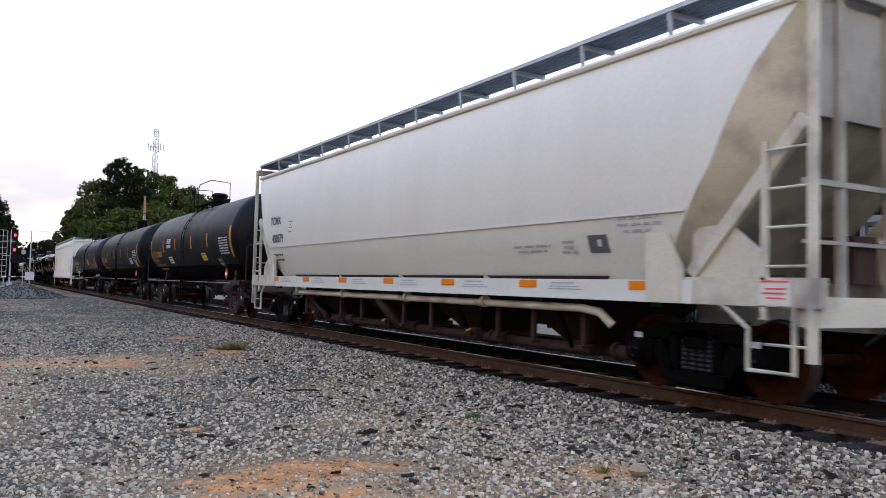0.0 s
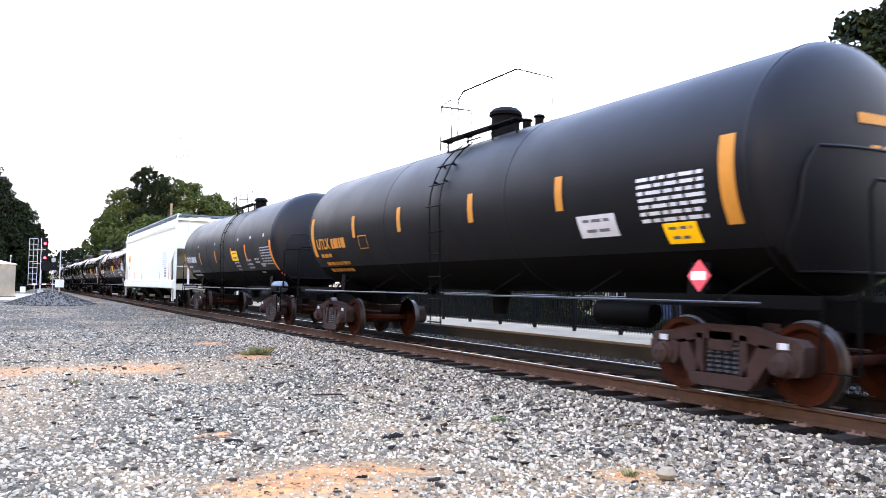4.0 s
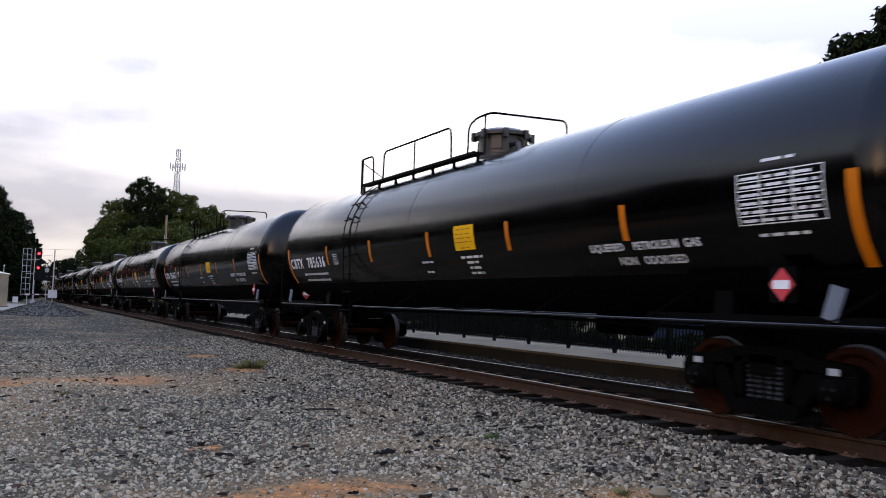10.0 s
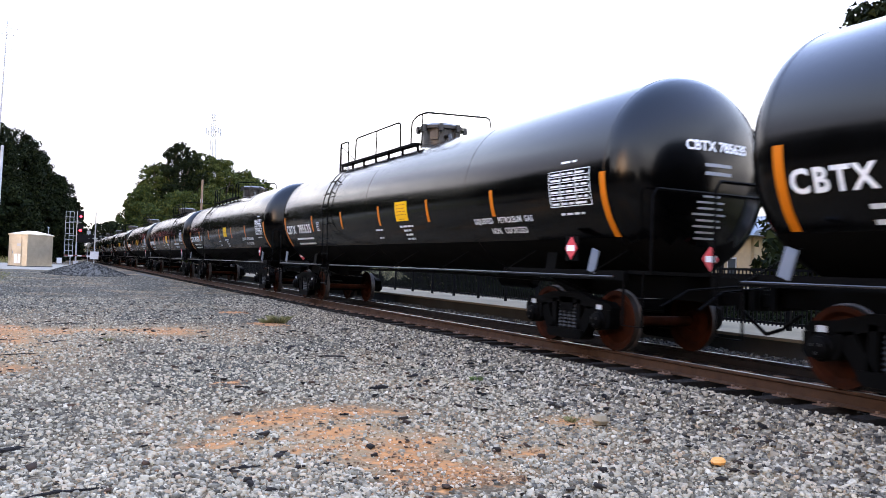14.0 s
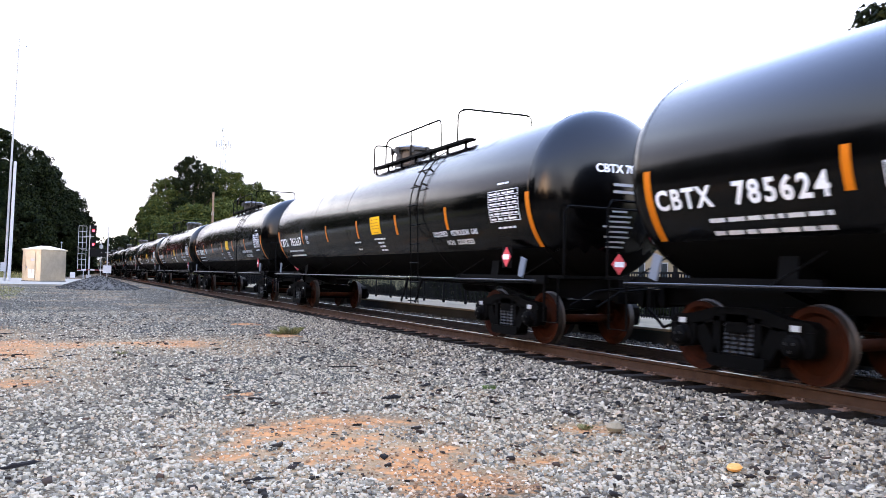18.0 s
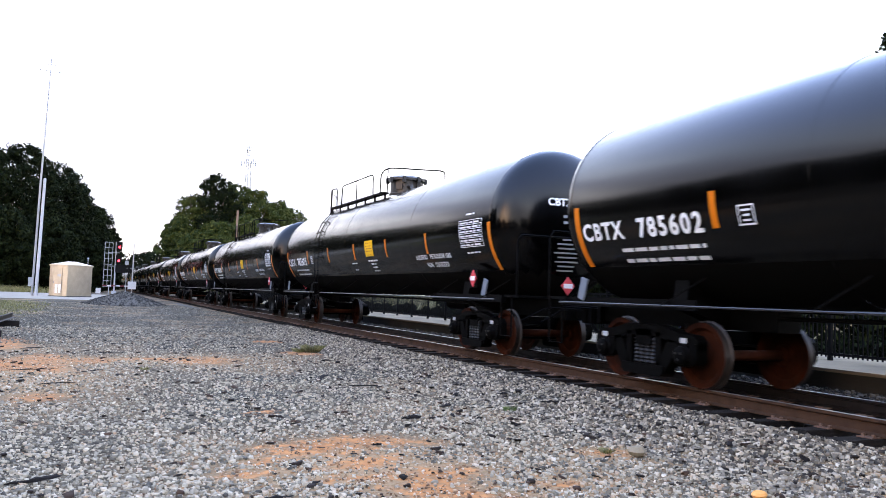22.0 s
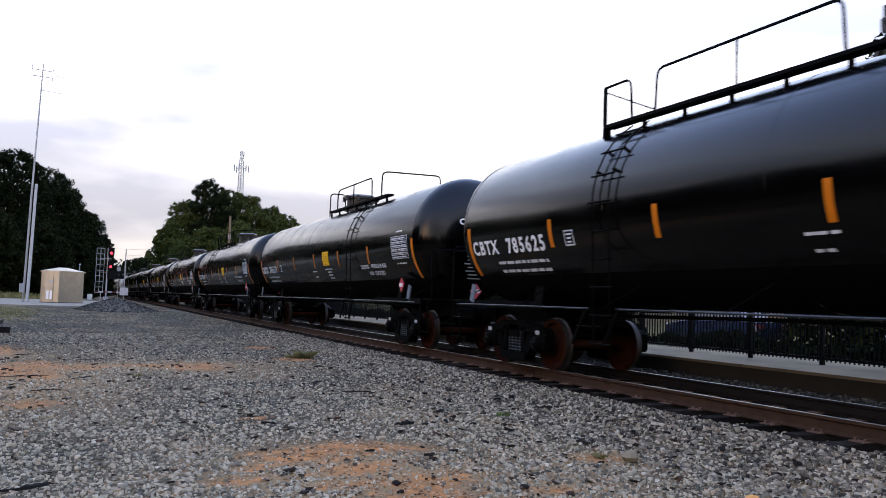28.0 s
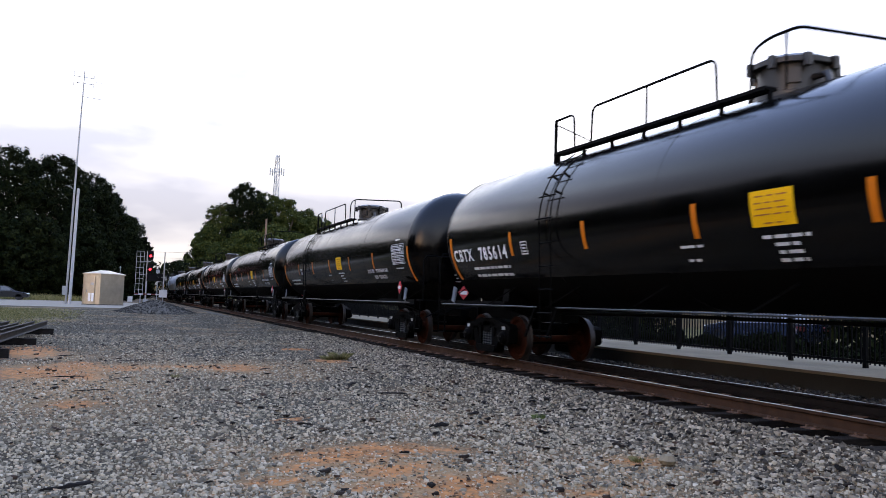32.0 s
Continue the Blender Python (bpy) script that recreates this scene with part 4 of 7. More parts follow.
def stub_sill(parent, sgn, y_in, y_out, r, zc, mat):
    bm = Mesh()
    bm.box((0, sgn * (y_in + y_out) / 2, 0.98), (0.42, y_out - y_in, 0.34))
    bm.box((0, sgn * (y_out - 0.05), 0.98), (0.6, 0.1, 0.42))
    part("stub_sill", bm, mat, parent)
    sad = Mesh()
    yc = sgn * (y_in + 1.0)
    h = zc - math.sqrt(max(r * r - 0.95 ** 2, 0.01))
    sad.prism([(-0.95, h + 0.02), (-0.6, zc - r + 0.12), (0.6, zc - r + 0.12), (0.95, h + 0.02), (1.0, 1.1), (0.3, 0.86), (-0.3, 0.86), (-1.0, 1.1)], yc - 0.14, yc + 0.14, "y")
    part("tank_saddle", sad, mat, parent, "steel saddle under the tank end")
    plat = Mesh()
    plat.box((0, sgn * (y_out - 0.28), 1.19), (2.7, 0.5, 0.05))
    for x in (-1.36, 1.36):
        plat.bar((x, sgn * (y_out - 0.52), 1.14), (x, sgn * (y_in + 0.2), 1.14), 0.1, 0.14)
    part("end_platform", plat, mat, parent)
    rl = Mesh()
    y = sgn * (y_out - 0.06)
    rl.tube([(-1.34, y, 1.2), (-1.34, y, 2.22), (-1.27, y, 2.33), (1.27, y, 2.33), (1.34, y, 2.22), (1.34, y, 1.2)], 0.022, 6)
    rl.tube([(-1.38, y - sgn * 0.1, 1.2), (-1.38, y - sgn * 0.1, 0.45), (-1.38, y - sgn * 0.5, 0.45), (-1.38, y - sgn * 0.5, 1.2)], 0.018, 6)
    part("end_handrail", rl, mat, parent, "bent pipe end handrail with sill step")


def side_running_rail(parent, half, gap, mat):
    """The low pipe rail along the near and far side with struts up to the tank; gap: where the ladder stands."""
    for sx in (-1, 1):
        bm = Mesh()
        bm.tube([(sx * 1.5, -half, 1.12), (sx * 1.5, gap - 0.35, 1.12)], 0.015, 6)
        bm.tube([(sx * 1.5, gap + 0.35, 1.12), (sx * 1.5, half, 1.12)], 0.015, 6)
        if sx < 0:
            for y in np.arange(-half + 0.6, half, 2.45):
                part("rail_strut", Mesh().bar((sx * 1.5, y, 1.12), (sx * 1.02, y - 0.35, 1.52), 0.05, 0.02), M_FRAME, parent)
        part("side_rail", bm, M_PIPE, parent, "thin pipe rail along the tank's side")


def ladder(parent, y, r, zc, z0, mat, zt):
    """Side ladder: straight stiles to the tank's middle, then bent close over its shoulder."""
    for k in (-0.2, 0.2):
        pts = [(-1.5, y + k, z0), (-1.56, y + k, zc - 0.2)]
        for i in range(7):
            a = radians(2 + 56 * i / 6)
            pts.append((-(r + 0.07) * math.cos(a), y + k, zc + (r + 0.07) * math.sin(a)))
        part("ladder_stile", Mesh().tube(pts, 0.013, 6), mat, parent, "ladder side bent over the tank")
    z = z0 + 0.05
    while z < zc - 0.2:
        part("ladder_rung", Mesh().tube([(-1.53, y - 0.27, z), (-1.53, y + 0.27, z)], 0.014, 6), mat, parent)
        z += 0.42
    for i in range(5):
        a = radians(2 + 15 * i)
        c, h = -(r + 0.09) * math.cos(a), zc + (r + 0.09) * math.sin(a)
        part("ladder_rung", Mesh().tube([(c, y - 0.29, h), (c, y + 0.29, h)], 0.015, 6), mat, parent)
    for a in (radians(20), radians(34)):
        for k in (-0.2, 0.2):
            part("ladder_foot", Mesh().bar((-(r - 0.01) * math.cos(a), y + k, zc + (r - 0.01) * math.sin(a)), (-(r + 0.08) * math.cos(a), y + k, zc + (r + 0.08) * math.sin(a)), 0.06, 0.025), mat, parent)


def pipe_bend(a, b, c, r=0.14, n=4):
    """Points of a rounded corner at b between a and c."""
    a, b, c = Vector(a), Vector(b), Vector(c)
    p, q = b + (a - b).normalized() * r, b + (c - b).normalized() * r
    return [tuple(p.lerp(b, i / n).lerp(b.lerp(q, i / n), i / n)) for i in range(n + 1)]


def pipe_run(points, r=0.021):
    """A pipe through the points, with its corners rounded."""
    path = [points[0]]
    for a, b, c in zip(points, points[1:], points[2:]):
        path += pipe_bend(a, b, c)
    return Mesh().tube(path + [points[-1]], r, 6)


def top_platform(parent, zt, mat, dome_mat, turned):
    """Walkway from the ladder to the valve housing, with its pipe rails; turned: the car runs the other way round."""
    z, top, x0, x1 = zt - 0.065, zt + 0.58, -0.86, 0.82
    y_rear, y_front = (0.52, -5.19) if turned else (4.85, -0.6)
    wk = Mesh()
    for x in (-0.89, -0.70):
        wk.bar((x, y_rear, z - 0.01), (x, y_front, z - 0.01), 0.015, 0.05)
    for y in np.arange(y_rear - 0.03, y_front, -0.9):
        wk.bar((-0.89, y, z - 0.02), (-0.70, y, z - 0.02), 0.05, 0.02)
        wk.bar((-0.80, y, z - 0.02), (-0.80, y, z - 0.19), 0.05, 0.05)
    walkway = part("walkway", wk, mat, parent, "slatted steel walkway on top of the tank")
    for x in (-0.85, -0.795, -0.74):
        part("tread_bar", Mesh().bar((x, y_rear, z), (x, y_front, z), 0.045, 0.025), mat, walkway)
    ys = y_rear
    if turned:
        part("end_rail", pipe_run([(x0, ys, z - 0.16), (x0, ys, top), (-0.32, ys, top), (-0.32, ys, z - 0.05)]), mat, parent, "bent pipe end rail")
        runs = [([(x0, -0.35, z), (x0, -0.36, top - 0.1), (x0, -0.55, top), (x0, -3.75, top), (x0, -3.8, z)], [-2.04]),
                ([(x0, -4.62, z - 0.1), (x0, -4.62, top), (x0, -4.95, top + 0.02), (x1, -4.95, top + 0.05), (x1, -4.95, z - 0.1)], [])]
    else:
        part("end_post", Mesh().bar((x0, ys, z - 0.2), (x0, ys, top), 0.05, 0.05), mat, parent)
        part("end_rail", pipe_run([(x0, ys, top), (x0, ys - 0.3, top), (x0, ys - 0.66, top), (x0, ys - 0.7, z)]), mat, parent, "bent pipe end rail")
        part("low_rail", Mesh().tube([(x0, ys, top - 0.07), (x0, 3.6, z + 0.03)], 0.013, 6), mat, parent)
        runs = [([(x0, 3.6, z), (x0, 3.56, top), (x0, 0.38, top), (x0, 0.34, z)], [1.98]),
                ([(x0, -0.3, z), (x0, -0.32, top - 0.1), (x0, -0.62, top), (x0, -1.13, top), (x1, -1.18, top + 0.06), (x1, -1.18, z - 0.1)], [-0.92])]
    for points, posts in runs:
        part("walkway_rail", pipe_run(points), mat, parent, "bent pipe handrail")
        for y in posts:
            part("rail_post", Mesh().tube([(x0, y, z - 0.1), (x0, y, top)], 0.018, 6), mat, parent)
    yf = y_front - 0.4 if turned else -0.95
    part("far_rail", pipe_run([(x1, yf + 0.1, z - 0.1), (x1, yf, z + 0.35), (x1, yf - 1.3, z + 0.37), (x1, yf - 1.4, z - 0.1)]), mat, parent)
    yd, r = -0.2, 0.47
    dm = Mesh()
    dm.lathe([(zt - 0.15, r * 1.1), (zt - 0.02, r * 1.1), (zt, r), (zt + 0.36, r), (zt + 0.36, r * 1.2), (zt + 0.43, r * 1.2), (zt + 0.45, r * 1.12), (zt + 0.5, r * 0.9), (zt + 0.5, 0.0)], 36, "z", (0, yd, 0))
    dome = part("valve_housing", dm, dome_mat, parent, "round steel valve housing with a bolted lid")
    for k in range(8):
        a = k * math.pi / 4 + 0.3
        part("lid_clamp", Mesh().box((r * 1.22 * math.cos(a), yd + r * 1.22 * math.sin(a), zt + 0.37), (0.09, 0.09, 0.17)), dome_mat, dome)
    for a in (0.6, 2.2, 3.9, 5.2):
        part("port_cover", Mesh().box(((r + 0.01) * math.cos(a), yd + (r + 0.01) * math.sin(a), zt + 0.18), (0.05, 0.2, 0.2), pose(0, 0, 0, 0, 0, math.degrees(a)).to_3x3()), dome_mat, dome)
    for k in (-1, 1):
        part("valve_pipe", Mesh().tube([(-0.1, yd + k * (r - 0.05), zt + 0.16), (-0.1, yd + k * (r + 0.2), zt + 0.16), (-0.1, yd + k * (r + 0.26), zt - 0.05)], 0.05, 8), dome_mat, parent)


STEPS = [8.45, 5.46, 2.80, 0.05, -2.68, -5.40, -8.6]     # reflector strips along a gas tank car, rear to front


def on_front_head(u, w, off=0.014):
    """A point on the front head of a gas tank car."""
    return (u, -8.62 - 0.72 * math.sqrt(max(0.02, 1 - (u * u + w * w) / TANK_R ** 2)) - off, TANK_Z + w)


def head_bar(u_mid, w, length, h):
    bm = Mesh()
    for i in range(7):
        u = u_mid - length / 2 + length * i / 6
        bm.v += [on_front_head(u, w), on_front_head(u, w + h)]
    for i in range(6):
        bm.face([2 * i, 2 * i + 2, 2 * i + 3, 2 * i + 1])
    return bm


def lpg_car(turned=False):
    """Long black pressure tank car; -y is its front end, -x its near side."""
    ob = thing("tank_car", "long glossy black gas tank car with orange strips", "tank car", "gas tank cars of the train")
    p = on_tank(TANK_R, TANK_Z)
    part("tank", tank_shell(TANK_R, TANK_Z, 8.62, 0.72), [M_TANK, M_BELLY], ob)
    for y in (-8.62, -4.4, 0.9, 4.0, 8.62):
        part("weld_seam", Mesh().lathe([(y - 0.012, TANK_R), (y - 0.008, TANK_R + 0.004), (y + 0.008, TANK_R + 0.004), (y + 0.012, TANK_R)], 72, "y", (0, 0, TANK_Z)), M_TANK, ob)
    for i, y in enumerate(STEPS):
        end = i in (0, 6)
        z, h, w = (2.16, 0.92, 0.13) if end else (2.345, 0.46, 0.11)
        part("reflector_strip", decal(Mesh(), p, y - w / 2, y + w / 2, z - h / 2, z + h / 2, 0.006, 8), M_ORANGE, ob, "orange reflective strip")
    pl = part("warning_placard", decal(Mesh(), p, -1.32 - 0.34, -1.32 + 0.34, 2.18, 2.61, 0.007, 5), M_YELLOW, ob, "yellow warning placard")
    print_part("placard_print", bars(p, -1.32, [(2.54, 0.5), (2.46, 0.55), (2.39, 0.5), (2.32, 0.56), (2.22, 0.3)], 0.017, 0.011, 4), M_RUSTINK, pl)
    print_part("stencil", bars(p, 0.22, [(2.02, 0.45), (1.84, 0.32)], 0.035, seed=2), M_STENCIL, ob)
    print_part("stencil", bars(p, -1.45, [(2.06, 0.72), (1.97, 0.40), (1.88, 0.36), (1.79, 0.42)], 0.04, seed=3), M_STENCIL, ob)
    print_part("load_stencil", bars(p, 6.6, [(1.92, 1.75), (1.77, 1.75)], 0.05, seed=6), M_STENCIL, ob)
    print_part("box_print", bars(p, 4.93, [(2.30, 0.15), (2.24, 0.1), (2.18, 0.12)], 0.025, seed=12), M_STENCIL, ob)
    part("car_mark_box", decal(decal(decal(decal(Mesh(), p, 4.8, 5.06, 2.345, 2.365), p, 4.8, 5.06, 2.12, 2.14), p, 4.8, 4.82, 2.12, 2.365), p, 5.04, 5.06, 2.12, 2.365), M_STENCIL, ob, "white outlined box")
    for word, y, z in (("LIQUEFIED", -4.98, 2.04), ("PETROLEUM", -5.89, 2.04), ("GAS", -6.50, 2.04), ("NON", -5.32, 1.86), ("ODORIZED", -5.98, 1.86)):
        print_part("gas_lettering", lettering(p, word, y, z, 0.135, spacing=1.08), M_STENCIL, ob, "white word on the tank's side")
    tab = Mesh()
    for k in range(7):
        decal(tab, p, -8.3, -7.25, 2.17 + 0.09 * k, 2.182 + 0.09 * k, 0.008, 1)
    for y in (-7.25, -7.55, -7.95, -8.3):
        decal(tab, p, y - 0.008, y + 0.008, 2.17, 2.72, 0.008, 6)
    print_part("capacity_table", tab, M_STENCIL, ob, "white ruled inspection table")
    print_part("table_print", bars(p, -7.77, [(2.215 + 0.09 * k, 0.95) for k in range(6)] + [(2.84, 0.4), (2.06, 0.6)], 0.032, seed=9), M_STENCIL, ob)
    hz = Mesh()
    base_pts = [(0, 0.22), (0.19, 0), (0, -0.22), (-0.19, 0)]
    hz.prism([(-7.72 + a * 0.8, 1.53 + b * 0.8) for a, b in base_pts], -1.38, -1.36, "x")
    plq = part("hazard_placard", hz, M_RED, ob, "red and white diamond placard")
    part("placard_band", Mesh().box((-1.384, -7.72, 1.53), (0.006, 0.2, 0.09)), M_PLACARD, plq)
    part("placard_holder", Mesh().box((-1.35, -7.72, 1.53), (0.02, 0.34, 0.38)), M_FRAME, ob)
    for sgn in (-1, 1):
        stub_sill(ob, sgn, 5.6, 9.55, TANK_R, TANK_Z, M_FRAME)
        coupler(ob, sgn * 10.05, sgn)
        truck(ob, sgn * 7.25, M_FRAME, M_WHEEL)
        st = Mesh().box((-1.42, sgn * 8.35, 1.34), (0.03, 0.16, 0.34), pose(0, 0, 0, 18).to_3x3())
        part("step_plate", st, M_DULLSTEEL, ob, "bright bracket plate at the tank's end")
    side_running_rail(ob, 8.9, -3.95 if turned else 3.95, M_FRAME)
    ladder(ob, -3.95 if turned else 3.95, TANK_R, TANK_Z, 0.55, M_FRAME, TANK_Z + TANK_R)
    for y in (-4.35, -3.55) if turned else (3.55, 4.35):
        part("ladder_stirrup", Mesh().bar((-1.5, y, 1.12), (-1.5, y + 0.36, 0.57), 0.03, 0.05), M_FRAME, ob)
    top_platform(ob, TANK_Z + TANK_R, M_FRAME, M_DOME, turned)
    part("brake_reservoir", Mesh().lathe([(-0.7, 0.0), (-0.7, 0.12), (-0.62, 0.19), (0.5, 0.19), (0.58, 0.12), (0.58, 0.0)], 16, "y", (0.5, -3.2, 1.0)), M_FRAME, ob)
    part("bottom_pipe", Mesh().tube([(-0.2, -5.6, 1.0), (-0.2, -2.0, 1.05), (-0.2, 2.0, 1.05), (-0.2, 5.6, 1.0)], 0.03, 6), M_FRAME, ob)
    # the end with its own writing
    for w, ln in ((0.08, 0.5), (-0.04, 0.5)):
        print_part("head_stencil", head_bar(-0.02, w, ln, 0.05), M_GREYINK, ob)
    for k, ln in enumerate((0.3, 0.5, 0.45, 0.6, 0.42, 0.5, 0.36, 0.36)):
        print_part("head_stencil", head_bar(-0.12, -0.36 - 0.085 * k, ln, 0.03), M_GREYINK, ob)
    plq = part("end_placard", Mesh().prism([(-0.15 + a * 0.8, 1.42 + b * 0.8) for a, b in base_pts], -9.37, -9.35, "y"), M_RED, ob, "red and white diamond placard")
    part("placard_band", Mesh().box((-0.15, -9.374, 1.42), (0.2, 0.006, 0.09)), M_PLACARD, plq)
    part("end_placard_holder", Mesh().box((-0.15, -9.34, 1.38), (0.06, 0.02, 0.5)), M_FRAME, ob)
    return ob


def old_tank_car(label, mat, frame_mat, half, length, r, zc, owner, marks, strips, mid, grey=False):
    letter_mat, strip_mat = (M_DIM, M_ORANGE) if grey else (M_OCHRE, M_OCHRE)
    ob = thing("tank_car", label, "tank car", "older tank cars of the train")
    p = on_tank(r, zc)
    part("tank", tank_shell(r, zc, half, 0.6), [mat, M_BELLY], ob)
    for y in (-half, -half * 0.33, half * 0.33, half):
        part("weld_seam", Mesh().lathe([(y - 0.02, r), (y - 0.012, r + 0.006), (y + 0.012, r + 0.006), (y + 0.02, r)], 64, "y", (0, 0, zc)), mat, ob)
    for y, z, h, w in strips:
        part("reflector_strip", decal(Mesh(), p, y - w / 2, y + w / 2, z - h / 2, z + h / 2, 0.007, 8), strip_mat, ob, "orange reflective strip")
    part("car_mark", lettering(p, owner, half - 0.95, 2.3, 0.36), letter_mat, ob, "painted owner's mark")
    print_part("number_bar", bars(p, half - 2.0, [(2.3, 0.95)], 0.24, 0.012, 8), letter_mat, ob)
    print_part("load_stencil", bars(p, half - 0.95, [(2.02, 0.75)], 0.09, 0.009, 5), letter_mat, ob)
    print_part("load_stencil", bars(p, half - 1.5, [(1.82, 1.55), (1.66, 1.6)], 0.08, 0.009, 6), letter_mat, ob)
    if grey:
        print_part("capacity_table", bars(p, -6.25, [(1.93 + 0.085 * k, 1.12) for k in range(7)], 0.036, 0.009, 7), M_GREYINK, ob, "rows of white stencilled figures")
        for y, rows in ((-2.35, [(2.04, 0.66), (1.92, 0.6), (1.8, 0.5)]), (-4.02, [(2.08, 0.62), (1.95, 0.66), (1.84, 0.66)]), (-5.05, [(2.1, 0.5), (2.0, 0.5), (1.68, 0.42)]), (-5.55, [(1.93, 0.4), (1.87, 0.36)])):
            print_part("stencil", bars(p, y, rows, 0.055, 0.009, int(-10 * y)), M_GREYINK, ob)
        for y in (3.9, 0.75, -2.9, -4.6, -6.2):
            part("pale_pad", decal(Mesh(), p, y - 0.09, y + 0.09, 2.78, 2.88, 0.008, 2), M_GREYINK, ob)
        part("red_reflector", decal(Mesh(), p, -7.05, -6.8, 1.56, 1.66, 0.008, 2), M_RED, ob)
    else:
        for k in range(4):
            edge = ((3.88, 3.38, 2.39, 2.41), (3.88, 3.38, 2.11, 2.13), (3.88, 3.86, 2.11, 2.41), (3.40, 3.38, 2.11, 2.41))[k]
            part("mark_outline", decal(Mesh(), p, edge[1], edge[0], edge[2], edge[3], 0.008, 2), M_OCHRE, ob)
        print_part("capacity_table", bars(p, -6.05, [(2.12 + 0.085 * k, 1.1) for k in range(7)], 0.045, 0.009, 7), M_DIM, ob, "rows of faded stencilled figures")
    def on_head(u, w):
        return (u, -half - 0.6 * math.sqrt(max(0.02, 1 - (u * u + w * w) / r ** 2)) - 0.012, zc + w)
    for sgn in (-1, 1):
        rows = []
        for i in range(9):
            w = -1.22 + 1.34 * i / 8
            wide = min(1.12, 0.97 * math.sqrt(r * r - w * w)) - (0.16 if i == 8 else 0.05 if i == 7 else 0)
            rows.append([(wide * (k / 6 - 1), sgn * (half + 0.03 + 0.62 * math.sqrt(max(0.02, 1 - ((wide * (k / 6 - 1)) ** 2 + w * w) / (r + 0.02) ** 2))), zc + w) for k in range(13)])
        sh = Mesh()
        for row in rows:
            sh.v += row
        for i in range(8):
            for k in range(12):
                q = [13 * i + k, 13 * i + k + 1, 13 * i + 14 + k, 13 * i + 13 + k]
                sh.face(q if sgn < 0 else q[::-1])
        rim = Mesh().tube(rows[0] + [row[-1] for row in rows] + rows[-1][::-1] + [row[0] for row in rows[::-1]], 0.018, 6)
        shield = part("head_shield", sh, mat, ob, "steel plate shielding the lower half of the tank's head")
        part("shield_edge", rim, mat, shield)
    for w, ln, hh in ((0.42, 0.8, 0.12), (0.12, 0.5, 0.06), (0.0, 0.5, 0.06)):
        hb = Mesh()
        for i in range(9):
            if i % 4 == 3 and hh < 0.1:
                continue
            u0, u1 = 0.05 - ln / 2 + ln * i / 9, 0.05 - ln / 2 + ln * (i + 0.85) / 9
            base = len(hb.v)
            hb.v += [on_head(u0, w), on_head(u1, w), on_head(u1, w + hh), on_head(u0, w + hh)]
            hb.face([base, base + 1, base + 2, base + 3])
        print_part("head_stencil", hb, M_WHITE if grey else M_OCHRE, ob)
    for k, (y, z, w, h, mm) in enumerate(marks):
        c = part("stuck_label", decal(Mesh(), p, y - w / 2, y + w / 2, z - h / 2, z + h / 2, 0.009, 4), mm, ob)
        print_part("label_print", bars(p, y, [(z + h * 0.25, w * 0.7), (z - h * 0.2, w * 0.6)], h * 0.14, 0.013, 3 + k), M_DIM if mm is M_DARKINK else M_DARKINK, c)
    if grey:
        part("brake_cylinder", Mesh().lathe([(-7.55, 0.0), (-7.55, 0.1), (-7.45, 0.17), (-6.75, 0.17), (-6.65, 0.1), (-6.65, 0.0)], 16, "y", (-1.2, 0, 1.2)), M_GRATE, ob, "dull grey brake cylinder")
    else:
        plq = part("hazard_placard", Mesh().prism([(-half + 0.75 + a, 1.42 + b) for a, b in [(0, 0.19), (0.17, 0), (0, -0.19), (-0.17, 0)]], -1.40, -1.38, "x"), M_RED, ob, "red and white diamond placard")
        part("placard_band", Mesh().box((-1.404, -half + 0.75, 1.42), (0.006, 0.2, 0.1)), M_PLACARD, plq)
        part("placard_holder", Mesh().box((-1.37, -half + 0.75, 1.42), (0.02, 0.3, 0.32)), M_FRAME, ob)
    y_out = length / 2 - 0.5
    for sgn in (-1, 1):
        stub_sill(ob, sgn, y_out - 3.6, y_out, r, zc, frame_mat)
        coupler(ob, sgn * length / 2, sgn)
        truck(ob, sgn * (length / 2 - 2.6), M_RUSTFRAME, M_WHEEL)
    side_running_rail(ob, half + 0.2, mid + 0.4, frame_mat)
    ladder(ob, mid + 0.4, r, zc, 0.55, M_FRAME, zc + r)
    zt = zc + r
    wk = Mesh()
    for x in (-0.87, -0.75):
        wk.bar((x, 1.4, zt), (x, -1.3, zt), 0.1, 0.03)
    for y in (1.3, 0.5, -0.4, -1.2):
        wk.bar((-0.92, y, zt - 0.03), (-0.7, y, zt - 0.03), 0.05, 0.03)
        wk.bar((-0.8, y, zt - 0.02), (-0.8, y, zt - 0.28), 0.04, 0.03)
    wk.shift(mid)
    part("walkway", wk, M_FRAME, ob, "short slatted walkway beside the dome")
    rl = Mesh()
    z, h = zt, 0.42 if grey else 0.72
    rl.tube([(-0.92, 1.4, z - 0.2), (-0.92, 1.4, z + h), (-0.92, 1.0, z + h + 0.06), (-0.92, 0.95, z)], 0.018, 6)
    if grey:
        for y in (0.55, -0.55, -1.2):
            rl.tube([(-0.9, y, z), (-0.9, y, z + h), (-0.9, y - 0.06, z + h + 0.05), (-0.9, y - 0.3, z + h + 0.05)], 0.014, 6)
    else:
        rl.tube([(-0.92, 0.7, z), (-0.92, 0.7, z + h), (-0.92, 0.5, z + h + 0.12), (-0.92, -1.35, z + h + 0.12), (-0.2, -1.4, z + h + 0.06), (-0.2, -1.4, z)], 0.018, 6)
